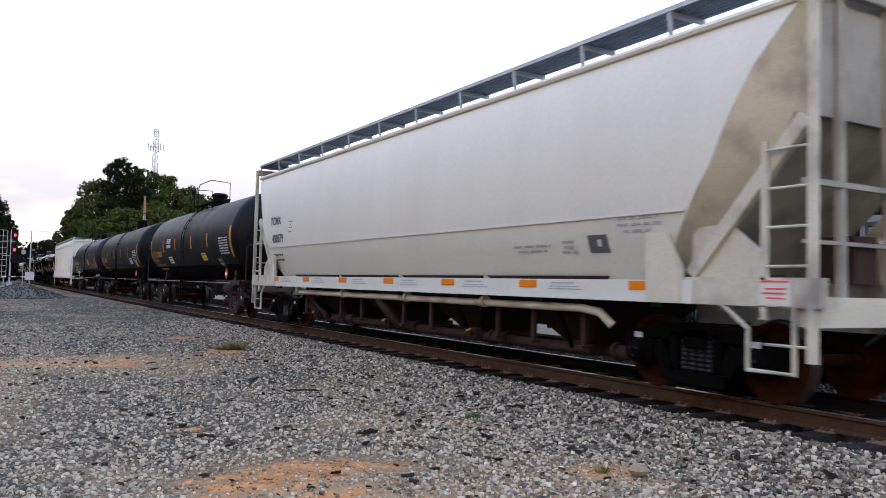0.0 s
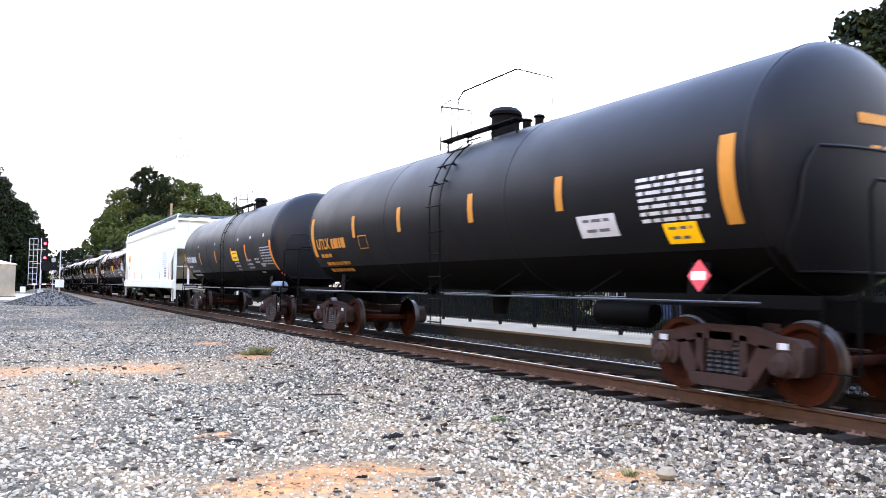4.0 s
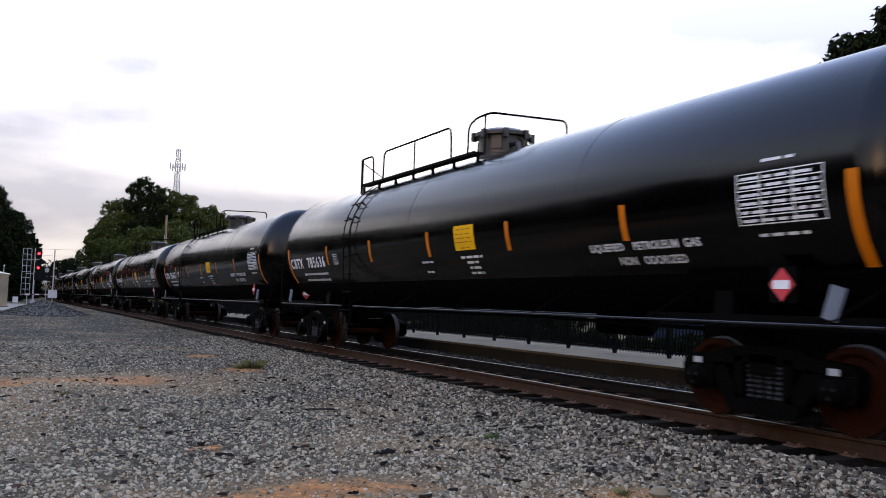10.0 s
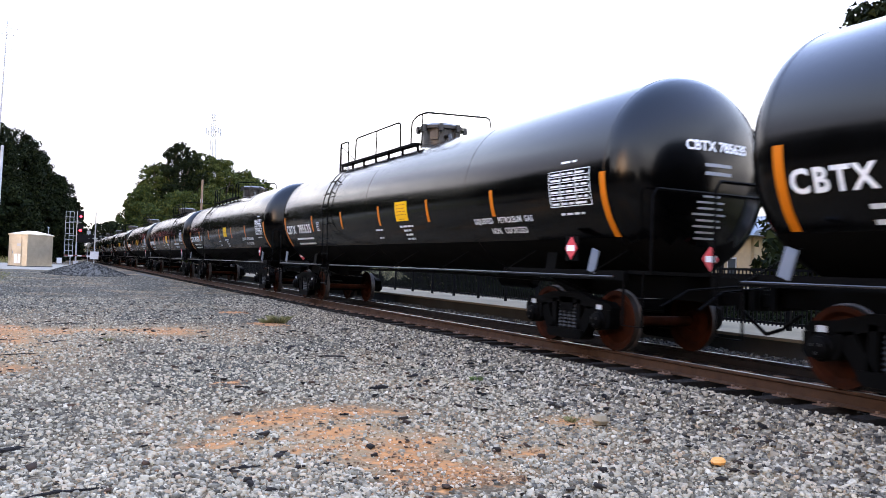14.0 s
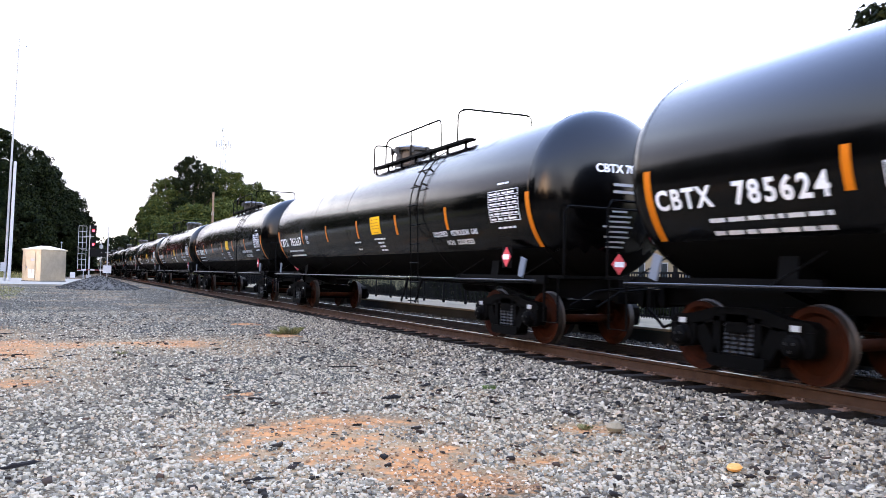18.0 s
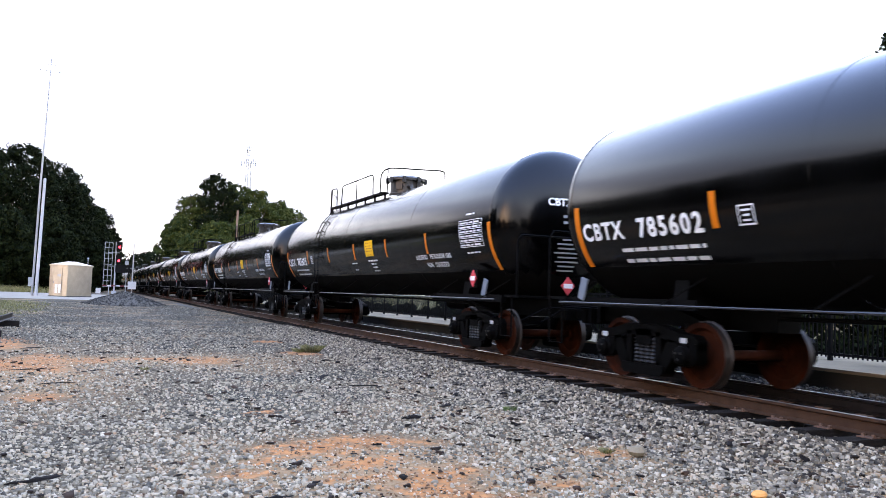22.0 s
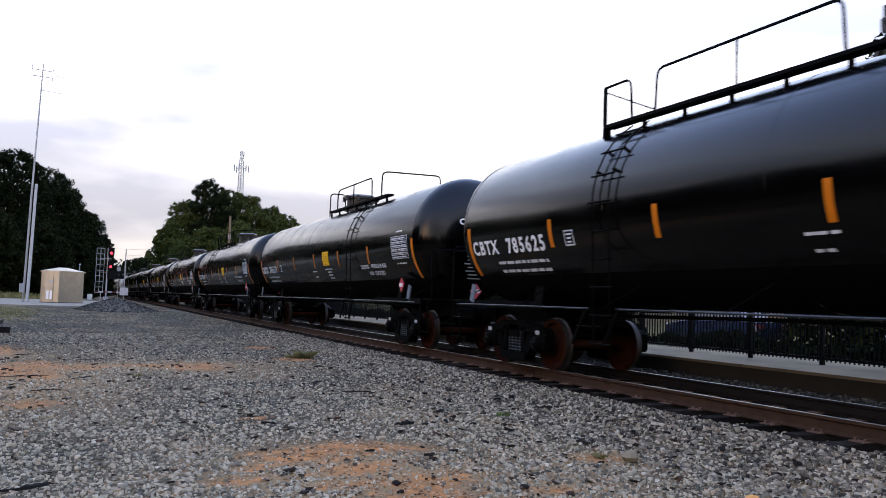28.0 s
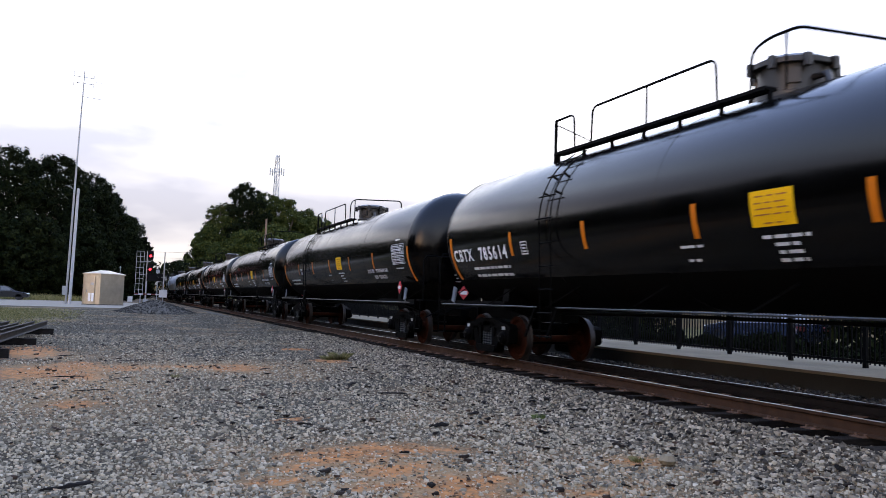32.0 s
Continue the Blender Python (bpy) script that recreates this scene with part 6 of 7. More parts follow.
    for sgn in (-1, 1):
        part("roof_rail", Mesh().tube([(-1.52, sgn * 9.65, 4.0), (-1.52, sgn * 9.65, 4.45), (-1.45, sgn * 9.5, 4.66), (-1.3, sgn * 9.45, 4.68)], 0.03, 6), M_HOPB, ob)
    return ob


# ---------------------------------------------------------------- the train, front to rear: position of each car's middle along it
PITCH = 20.1
first_gas = lpg_car()
turned_gas = lpg_car(True)
GAS_NUMBERS = ["785636", "785633", "785635", "785624", "785637", "785602", "785605", "785628", "785625", "785619", "785614"]
gas_cars = []
for k in range(20):
    c = 11.5 + (k - 6) * PITCH + 1.27
    if k in (5, 9, 12, 15):
        car = copy_thing(turned_gas, pose(TRACK_X, c, 0))
    elif k in (0, 4):
        car = first_gas if k == 0 else turned_gas
    else:
        car = copy_thing(first_gas, pose(TRACK_X, c, 0))
    gas_cars.append((car, c))
near_side = on_tank(TANK_R, TANK_Z)
for (car, c), number in zip(gas_cars, GAS_NUMBERS):
    print_part("head_mark", text_mesh("CBTX " + number, 0.2, lambda u, w: on_front_head(0.0 + u, 0.37 + w)), M_WHITE, car, "white mark and number on the tank's head")
    print_part("car_mark", lettering(near_side, "CBTX", 7.83, 2.2, 0.35, spacing=1.17), M_WHITE, car, "white painted car mark")
    print_part("car_number", lettering(near_side, number, 6.33, 2.2, 0.36, spacing=1.26), M_WHITE, car, "white painted car number")
pale = gas_cars[16][0]
pale["label"] = "pale grey tank car far back in the train"
for o in pale.children:
    if o.name.startswith("tank") and not o.name.startswith("tank_saddle"):
        o.data = o.data.copy()
        o.data.materials[0] = M_TANKPALE
STRIPS_2 = [(6.95, 2.5, 1.0, 0.22), (4.1, 2.63, 0.5, 0.17), (1.62, 2.63, 0.5, 0.17), (-1.3, 2.63, 0.5, 0.17), (-3.85, 2.63, 0.5, 0.17), (-6.95, 2.5, 1.0, 0.22)]
STRIPS_4 = [(6.9, 2.18, 0.93, 0.2), (3.7, 2.32, 0.48, 0.16), (0.8, 2.32, 0.48, 0.16), (-1.87, 2.34, 0.47, 0.15), (-3.84, 2.36, 0.5, 0.15), (-6.88, 2.18, 0.93, 0.18)]
tank_two = old_tank_car("dusty black tank car with orange lettering", M_TANKOLD, M_RUSTFRAME, 7.05, 17.9, 1.5, 2.72, "UTLX",
                        [(2.9, 2.82, 0.8, 0.2, M_DIM), (2.9, 2.6, 0.8, 0.14, M_DIM), (2.95, 2.02, 0.75, 0.28, M_STENCIL), (-3.02, 2.06, 0.67, 0.27, M_YELLOW), (-5.0, 1.84, 0.6, 0.28, M_DARKINK)], STRIPS_2, -0.5)
tank_three = old_tank_car("worn black tank car with small orange markings", M_TANKOLD, M_FRAME, 7.2, 18.2, 1.5, 2.70, "UTLX",
                          [(-4.6, 2.12, 0.8, 0.3, M_DIM), (-6.1, 1.95, 0.55, 0.25, M_YELLOW)], STRIPS_2, -0.5)
tank_four = old_tank_car("faded charcoal tank car with white stencilled figures", M_TANKGREY, M_FRAME, 7.0, 17.0, 1.5, 2.70, "GATX",
                         [(-2.31, 2.28, 0.82, 0.35, M_YELLOW)], STRIPS_4, -1.2, True)
hopper_a = hopper_round()
hopper_b = hopper_flat()
TRAIN = [(hopper_a, -201.8), (tank_two, -183.0), (tank_three, -164.9), (tank_four, -147.0), (hopper_b, -128.25)] + gas_cars


# ---------------------------------------------------------------- trees and distance
def leaf_cloud(name, blobs, count, size, mat, parent, seed):
    """Many small leaf clumps, spread through and over rounded masses, as one crown mesh."""
    rng = np.random.default_rng(seed)
    vol = np.array([b[3] ** 2 for b in blobs])
    pick = rng.choice(len(blobs), count, p=vol / vol.sum())
    b = np.array(blobs)[pick]
    d = rng.normal(size=(count, 3))
    d /= np.linalg.norm(d, axis=1)[:, None]
    r = b[:, 3:4] * (0.35 + 0.72 * rng.random((count, 1)) ** 0.7)
    c = b[:, :3] + d * r * np.array([1, 1, 0.82])
    s = size * (0.5 + rng.random((count, 1, 1)))
    k = 3
    ang = np.linspace(0, 2 * np.pi, k, endpoint=False)
    flat = np.stack([np.cos(ang), np.sin(ang) * 0.62, 0 * ang], -1)[None] * (0.7 + 0.6 * rng.random((count, k, 1)))
    n = d + rng.normal(size=(count, 3)) * 0.8
    n /= np.linalg.norm(n, axis=1)[:, None]
    u = np.cross(n, rng.normal(size=(count, 3)))
    u /= np.linalg.norm(u, axis=1)[:, None]
    w = np.cross(n, u)
    v = c[:, None] + s * (flat[..., :1] * u[:, None] + flat[..., 1:2] * w[:, None] + 0.35 * n[:, None] * (np.array([0, 1, 0.5])[None, :, None] - 0.5))
    v = v.reshape(-1, 3)
    me = bpy.data.meshes.new(name)
    me.vertices.add(len(v))
    me.vertices.foreach_set("co", v.reshape(-1).astype(np.float32))
    me.loops.add(count * k)
    me.loops.foreach_set("vertex_index", np.arange(count * k, dtype=np.int32))
    me.polygons.add(count)
    me.polygons.foreach_set("loop_start", np.arange(0, count * k, k, dtype=np.int32))
    me.update(calc_edges=True)
    me.materials.append(mat)
    ob = new(name, me)
    ob.parent = parent
    return ob


def tree(x, y, height, spread, mat, label, seed, leaves=9000, size=0.32, low=0.15, group=""):
    rng = random.Random(seed)
    z = float(ground_z(x, y))
    ob = thing("tree", label, "tree", group, m=pose(x, y, z))
    tr = Mesh()
    tr.tube([(0, 0, -0.3), (0.1, 0, height * 0.15), (rng.uniform(-.3, .3), 0.1, height * 0.4), (rng.uniform(-.5, .5), 0.2, height * 0.75)],
            [height * 0.032, height * 0.024, height * 0.018, height * 0.005], 8)
    part("trunk", tr, M_BARK, ob)
    limbs = Mesh()
    squash = [rng.uniform(0.8, 1.15) for _ in range(7)]
    def reach(f, a):
        """How far the crown goes out at height fraction f in direction a."""
        lobe = squash[int(a * 7 / 6.2832) % 7]
        dome = math.sqrt(max(0.0, 1 - max(0.0, (f - 0.42) / 0.6) ** 2)) * (0.72 + 0.28 * min(1, f / 0.35))
        return spread * lobe * dome * (1 + 0.13 * math.sin(9 * f + 3 * a + seed))
    fine = []
    for i in range(13):
        f, a = (i + 0.5) / 13, i * 2.4 + rng.uniform(-0.5, 0.5)
        r, zc = reach(f, a % 6.2832), height * (low + (0.97 - low) * f)
        c = (r * 0.72 * math.cos(a), r * 0.72 * math.sin(a), zc)
        limbs.tube([(0, 0, zc * 0.6), (c[0] * 0.5, c[1] * 0.5, zc * 0.85), c], [height * 0.012, height * 0.008, height * 0.003], 6)
        fine.append((c[0] * 0.55, c[1] * 0.55, zc, max(r, spread * 0.3) * 0.55))
    part("branch_work", limbs, M_BARK, ob)
    for i in range(230):
        f, a = rng.random() ** 0.8, rng.random() * 6.2832
        r = reach(f, a) * rng.uniform(0.62, 1.0)
        k = spread * rng.uniform(0.1, 0.21) * (1.15 - 0.4 * f)
        fine.append((r * math.cos(a), r * math.sin(a), height * (low + (0.97 - low) * f) + rng.uniform(-0.4, 0.4), k))
    leaf_cloud("crown", fine, leaves, size, mat, ob, seed)
    return ob


OAK, DARK = "tall broad green oak with an uneven crown", "dark dense roadside tree"
# the rise of trees beyond the train
for i, (x, y, h, s, mat) in enumerate([(14.3, 150, 13.8, 3.6, M_LEAF), (17.2, 152, 18.6, 4.4, M_LEAF), (20.6, 150, 22.6, 4.6, M_LEAFDARK), (24.3, 153, 21.6, 4.6, M_LEAF), (28.3, 151, 20.4, 4.8, M_LEAF),
                                       (32.3, 152, 18.6, 4.8, M_LEAF), (36.5, 154, 17.0, 5, M_LEAF), (41, 156, 15.5, 5.5, M_LEAF), (47, 160, 14.5, 6, M_LEAFDARK),
                                       (15.8, 144, 10.5, 3.8, M_LEAF), (19.8, 142, 13.0, 4.4, M_LEAF), (24.5, 141, 14.0, 4.8, M_LEAF), (29.5, 143, 13.0, 4.8, M_LEAF), (34.5, 145, 12.0, 4.8, M_LEAF)]):
    tree(x, y, h, s, mat, OAK, 20 + i, 34000, 0.2, 0.08, "oaks beyond the train")
for i, (x, y, h, s) in enumerate([(15, 250, 11, 6), (22, 255, 12.5, 7), (10, 300, 10, 7), (28, 262, 12, 7), (4, 345, 10, 7)]):
    tree(x, y, h, s, M_LEAFDARK, "small distant tree line beside the track", 50 + i, 5000, 0.5, 0.05, "distant trees")
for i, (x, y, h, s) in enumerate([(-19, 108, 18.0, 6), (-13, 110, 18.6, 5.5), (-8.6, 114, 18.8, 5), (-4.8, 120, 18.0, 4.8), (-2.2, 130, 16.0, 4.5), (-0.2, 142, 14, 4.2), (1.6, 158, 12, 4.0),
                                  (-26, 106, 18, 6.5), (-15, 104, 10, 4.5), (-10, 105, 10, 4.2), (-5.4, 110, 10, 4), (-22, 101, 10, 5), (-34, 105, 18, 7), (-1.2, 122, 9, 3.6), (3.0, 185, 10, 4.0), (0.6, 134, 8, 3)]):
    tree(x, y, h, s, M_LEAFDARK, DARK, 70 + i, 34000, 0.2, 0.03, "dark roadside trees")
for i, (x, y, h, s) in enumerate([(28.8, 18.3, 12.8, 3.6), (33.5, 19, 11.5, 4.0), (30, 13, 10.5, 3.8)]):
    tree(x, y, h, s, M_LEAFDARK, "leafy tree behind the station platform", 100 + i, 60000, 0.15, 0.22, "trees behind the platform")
# low row added to darken the view beneath the cars
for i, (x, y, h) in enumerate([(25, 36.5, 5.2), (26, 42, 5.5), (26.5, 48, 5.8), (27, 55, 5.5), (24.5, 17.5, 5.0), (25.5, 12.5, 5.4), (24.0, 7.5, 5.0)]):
    tree(x, y, h, 3.0, M_LEAFDARK, "low tree added as a dark backing behind the platform hedge", 115 + i, 9000, 0.2, 0.0, "low trees behind the hedge")

# trees along the lot behind the camera, which the tanks mirror
for i, (x, y, h, s) in enumerate([(-19, -24, 6.5, 5), (-18, -12, 5.5, 5), (-19.5, -1, 5, 5), (-18.5, 10, 5.5, 5), (-20, 21, 12.5, 6), (-19.5, 32, 13, 6), (-21, 44, 12, 6), (-22, 56, 12, 6)]):
    tree(x, y, h, s, M_LEAFDARK, "dark tree along the edge of the lot", 130 + i, 3500, 0.7, 0.05, "trees along the lot")

for i, (x, y, h, s) in enumerate([(-14, -44, 11, 6), (-5, -48, 10, 5.5), (1, -52, 9, 4.5), (15.5, -50, 10, 5), (23, -46, 11, 6), (32, -42, 12, 6)]):
    tree(x, y, h, s, M_LEAFDARK, "dark tree down the line behind the camera", 150 + i, 5000, 0.5, 0.03, "trees down the line")

# ---------------------------------------------------------------- road and what stands by the crossing
road = solid("road", Mesh().prism([(-90, 58), (0.4, 62), (1.6, 80), (3.0, 96), (-90, 95)], -0.32, -0.035, "z"), M_ASPH, "pale worn pavement leading to the crossing", "road", kind="structure")

# the heap of dark stone by the crossing
heap_rng = np.random.default_rng(31)
hx, hy = np.meshgrid(np.linspace(-4.6, 4.6, 60), np.linspace(-6, 6, 50))
hr = np.sqrt((hx / 2.45) ** 2 + (hy / 5.2) ** 2)
hz_ = 0.82 * np.clip(1 - hr, 0, 1) ** 0.85 + 0.09 * (heap_rng.random(hx.shape) - 0.4) * (hr < 0.97)
heap = Mesh()
heap.v = [(float(a), float(b), float(c) - 0.03 + float(ground_z(1.6 + a, 57 + b)) - float(ground_z(1.6, 57))) for a, b, c in zip(hx.ravel(), hy.ravel(), hz_.ravel())]
heap.f = [[r * 60 + c, r * 60 + c + 1, r * 60 + c + 61, r * 60 + c + 60] for r in range(49) for c in range(59)]
heap.s = [0] * len(heap.f)
M_HEAP = material("dark_crushed_stone", (0.046, 0.038, 0.027), 0.95, 0, (0.085, 0.069, 0.047), 14, 40, 0.8, amount=0.9)
solid("gravel_mound", heap, M_HEAP, "low heap of dark crushed stone by the crossing", "gravel pile", m=pose(2.2, 57, float(ground_z(1.6, 57))), smooth=20)


def heap_places(rng, count):
    r, a = np.sqrt(rng.random(count)) * 1.08, rng.random(count) * 6.283
    x, y = 2.45 * r * np.cos(a), 5.2 * r * np.sin(a)
    return np.stack([x + 2.2, y + 57, 0.82 * np.clip(1 - r, 0, 1) ** 0.85 + ground_z(1.6, 57) + 0.01], -1)


stones("heap_stones", "grey stones lying over the dark heap", 2500, heap_places, (0.02, 0.05), 14, 0.7, M_DULLSTONE, tilt=0.6, rise=0.2)

cabinet = thing("signal_cabinet", "brushed metal signal equipment hut with a low pointed roof", "equipment hut", m=pose(-1.42, 75, -0.1, 0, 0, -44))
part("body", Mesh().box((0, 0, 1.4), (1.9, 2.7, 2.6)), M_ALU, cabinet)
part("roof", Mesh().rings([[(-1.03, -1.43, 2.66), (1.03, -1.43, 2.66), (1.03, 1.43, 2.66), (-1.03, 1.43, 2.66)], [(-1.03, -1.43, 2.76), (1.03, -1.43, 2.76), (1.03, 1.43, 2.76), (-1.03, 1.43, 2.76)],
                           [(-0.06, -0.4, 3.06), (0.06, -0.4, 3.06), (0.06, 0.4, 3.06), (-0.06, 0.4, 3.06)]]), M_ALU, cabinet, "low pointed metal roof", smooth=20)
part("base", Mesh().box((0, 0, 0.05), (2.0, 2.8, 0.16)), M_CONCF, cabinet)
for x in (-0.94, 0.94):
    part("corner_trim", Mesh().box((x, -1.352, 1.38), (0.06, 0.03, 2.56)), M_ALU, cabinet)
door = part("door", Mesh().box((-0.15, -1.365, 1.3), (0.95, 0.03, 2.2)), M_ALU, cabinet)
part("door_trim", Mesh().box((-0.15, -1.375, 2.44), (1.05, 0.05, 0.06)), M_ALU, door)
for x in (-0.65, 0.35):
    part("door_trim", Mesh().box((x, -1.375, 1.3), (0.05, 0.05, 2.22)), M_ALU, door)
part("door_handle", Mesh().box((-0.5, -1.4, 1.25), (0.04, 0.04, 0.2)), M_GALV, door)
part("notice", Mesh().box((0.1, -1.385, 1.85), (0.4, 0.01, 0.22)), M_DIM, door)
for x in (-0.18, 0.2):
    part("vent_panel", Mesh().box((x, -1.385, 0.72), (0.26, 0.012, 0.72)), M_PLACARD, door, "white vent panel")
part("roof_stub", Mesh().tube([(0.85, 0.9, 2.6), (0.85, 0.9, 3.3)], 0.03, 6).lathe([(3.3, 0.03), (3.4, 0.08), (3.48, 0.03), (3.48, 0.0)], 8, "z", (0.85, 0.9, 0)), M_GALV, cabinet)

mast = thing("radio_mast", "tall thin grey radio mast with a yagi antenna", "mast", m=pose(-4.35, 75, -0.08))
part("pole", Mesh().tube([(0, 0, 0), (0.12, 0, 9.5), (0.34, 0, 20.4)], [0.09, 0.08, 0.045], 8), M_GALV, mast)
part("equipment_box", Mesh().box((-0.12, -0.15, 1.2), (0.4, 0.3, 0.75)), M_GALV, mast)
an = part("antenna", Mesh().tube([(-0.5, 0, 19.85), (1.15, 0, 19.8)], 0.03, 6).tube([(-0.5, 0, 19.3), (1.15, 0, 19.25)], 0.03, 6)
          .tube([(-0.48, 0, 19.05), (-0.48, 0, 20.25)], 0.025, 6).tube([(1.12, 0, 18.95), (1.12, 0, 20.1)], 0.025, 6), M_GALV, mast, "cross-arm antenna")
part("antenna_element", Mesh().tube([(1.1, 0, 19.5), (2.0, 0, 19.42)], 0.018, 5), M_GALV, an)
part("antenna_element", Mesh().tube([(0.35, 0, 18.1), (1.9, 0, 18.0)], 0.018, 5), M_GALV, an)
white_pole = solid("white_pole", Mesh().tube([(0, 0, 0), (0.12, 0, 9.9)], [0.13, 0.11], 10).lathe([(9.9, 0.12), (9.98, 0.08), (9.98, 0)], 10, "z", (0.12, 0, 0)), M_DIM,
                   "white painted steel pole beside the mast", "pole", m=pose(-4.02, 74.6, -0.08))

signal = thing("railway_signal", "railway signal mast with two lit red heads and a caged ladder", "railway signal", m=pose(2.55, 95, -0.05))
part("mast", Mesh().tube([(0, 0, 0), (0, 0, 5.9)], 0.08, 8).box((0, 0, 0.2), (0.5, 0.5, 0.5)), M_GALV, signal)
for z in (5.45, 3.95):
    hd = part("signal_head", Mesh().lathe([(-0.16, 0.0), (-0.16, 0.34), (0.02, 0.34), (0.02, 0.0)], 20, "y", (0.32, -0.15, z)).box((0.32, -0.03, z), (0.62, 0.1, 1.05)), M_BLACK, signal, "black round-topped signal head")
    part("lens", Mesh().lathe([(-0.175, 0.0), (-0.175, 0.13), (-0.16, 0.13)], 16, "y", (0.32, -0.15, z - 0.12)), M_SIGNALRED, hd, "lit red lens")
    part("hood", Mesh().box((0.32, -0.42, z + 0.06), (0.34, 0.32, 0.03)), M_BLACK, hd)
    part("walk_stand", Mesh().box((-0.2, 0, z - 0.75), (1.2, 0.6, 0.05)), M_GALV, signal)
cage = Mesh()
for x in (-1.15, -0.75, -0.35):
    cage.bar((x, 0, 0.9), (x, 0, 5.8), 0.05, 0.05)
for z in np.arange(0.95, 5.85, 0.61):
    cage.bar((-1.15, 0, z), (-0.35, 0, z), 0.05, 0.05)
cage.bar((-0.55, 0, 0), (-0.55, 0, 0.95), 0.08, 0.08)
part("ladder_cage", cage, M_GALV, signal, "galvanised caged ladder")
part("junction_box", Mesh().box((-1.6, -0.3, 0.45), (0.5, 0.4, 0.6)), M_DIM, signal)

M_DULLRED = material("faded_red_paint", (0.10, 0.012, 0.012), 0.7, 0, (0.07, 0.01, 0.01), 5, 60, 0.0)
gate = thing("crossing_gate", "level crossing gate mast with lowered striped arm", "crossing gate", m=pose(4.15, 90, -0.05))
part("mast", Mesh().tube([(0, 0, 0), (0, 0, 5.6)], 0.06, 8), M_GALV, gate)
part("mechanism", Mesh().box((0, -0.1, 1.15), (0.8, 0.5, 0.8)), M_DIM, gate, "pale grey gate mechanism box")
part("base", Mesh().box((0, 0, 0.15), (0.45, 0.45, 0.35)), M_CONCF, gate)
part("sign_back", Mesh().box((-0.85, 0.1, 2.85), (1.75, 0.12, 0.8)), M_BLACK, gate, "dark back of a wide sign board")
for k in range(6):
    part("arm_segment", Mesh().box((-0.55 - 0.42 * k, 0, 1.05), (0.41, 0.05, 0.12)), M_DULLRED if k % 2 else M_DIM, gate)
for x in (-0.4, 0.4):
    lt = part("flasher", Mesh().lathe([(-0.1, 0), (-0.1, 0.15), (0.08, 0.15), (0.08, 0)], 12, "y", (x, 0, 2.9)), M_BLACK, gate)
part("cross_bar", Mesh().bar((-0.6, 0, 2.9), (0.6, 0, 2.9), 0.06, 0.06), M_GALV, gate)
solid("signal_pole", Mesh().tube([(0, 0, 0), (0, 0, 5.2)], 0.06, 6).box((0, 0, 4.4), (0.5, 0.1, 0.5)), M_GALV, "thin steel pole beyond the crossing", "pole", m=pose(4.9, 125, -0.05))

bridge = thing("overpass", "dark steel road bridge far down the line", "bridge", m=pose(8.0, 330, 0))
part("deck", Mesh().box((0, 0, 6.6), (70, 9, 1.6)), M_RUSTFRAME, bridge)
part("parapet", Mesh().box((0, -4.4, 7.9), (70, 0.3, 1.0)), M_CONCF, bridge)
for x in (-9, 9):
    part("pier", Mesh().box((x, 0, 2.9), (1.6, 7, 6.2)), M_CONCF, bridge)
for x in (-24, 24):
    part("abutment", Mesh().box((x, 0, 3.0), (22, 10, 6.4)), M_CONCF, bridge)

pole = thing("utility_pole", "weathered wooden utility pole", "utility pole", m=pose(17.6, 107.5, -0.1))
part("post", Mesh().tube([(0, 0, 0), (0, 0, 11.7)], [0.17, 0.13], 8), M_WOOD, pole)
part("bracket", Mesh().box((0, 0, 8.9), (0.3, 0.2, 0.5)), M_GALV, pole)
for z in (6.4, 7.2):
    pts = [(-60 + 5.0 * i, 112, z + 0.9 - 1.6 * (1 - ((i - 10) / 10) ** 2)) for i in range(21)]
    solid("overhead_wire", Mesh().tube(pts, 0.018, 4), M_BLACK, "thin overhead wire across the road", "wire", "overhead wires")

tower = thing("lattice_tower", "pale steel lattice radio tower", "tower", m=pose(48.4, 278, 0))
tw = 51.0
legs = [(math.cos(a), math.sin(a)) for a in (0.3, 2.394, 4.489)]
rad = lambda z: 2.0 - 1.25 * z / tw
for c, s in legs:
    part("leg", Mesh().tube([(c * rad(0), s * rad(0), 0), (c * rad(tw), s * rad(tw), tw)], 0.13, 6), M_GALV, tower)
zz = list(np.arange(0, tw, 2.6)) + [tw]
for a, b in zip(zz, zz[1:]):
    for i in range(3):
        p, q = legs[i], legs[(i + 1) % 3]
        for (c0, z0), (c1, z1) in (((p, a), (q, b)), ((p, b), (q, b)), ((q, a), (p, b))):
            part("brace", Mesh().bar((c0[0] * rad(z0), c0[1] * rad(z0), z0), (c1[0] * rad(z1), c1[1] * rad(z1), z1), 0.09, 0.09), M_GALV, tower)
for k in range(6):
    a = k * 1.047
    ant = Mesh().box((2.4 * math.cos(a), 2.4 * math.sin(a), 45.0), (0.35, 0.35, 2.4))
    ant.bar((0.8 * math.cos(a), 0.8 * math.sin(a), 45), (2.4 * math.cos(a), 2.4 * math.sin(a), 45), 0.12, 0.12)
    part("panel_antenna", ant, M_GALV, tower)

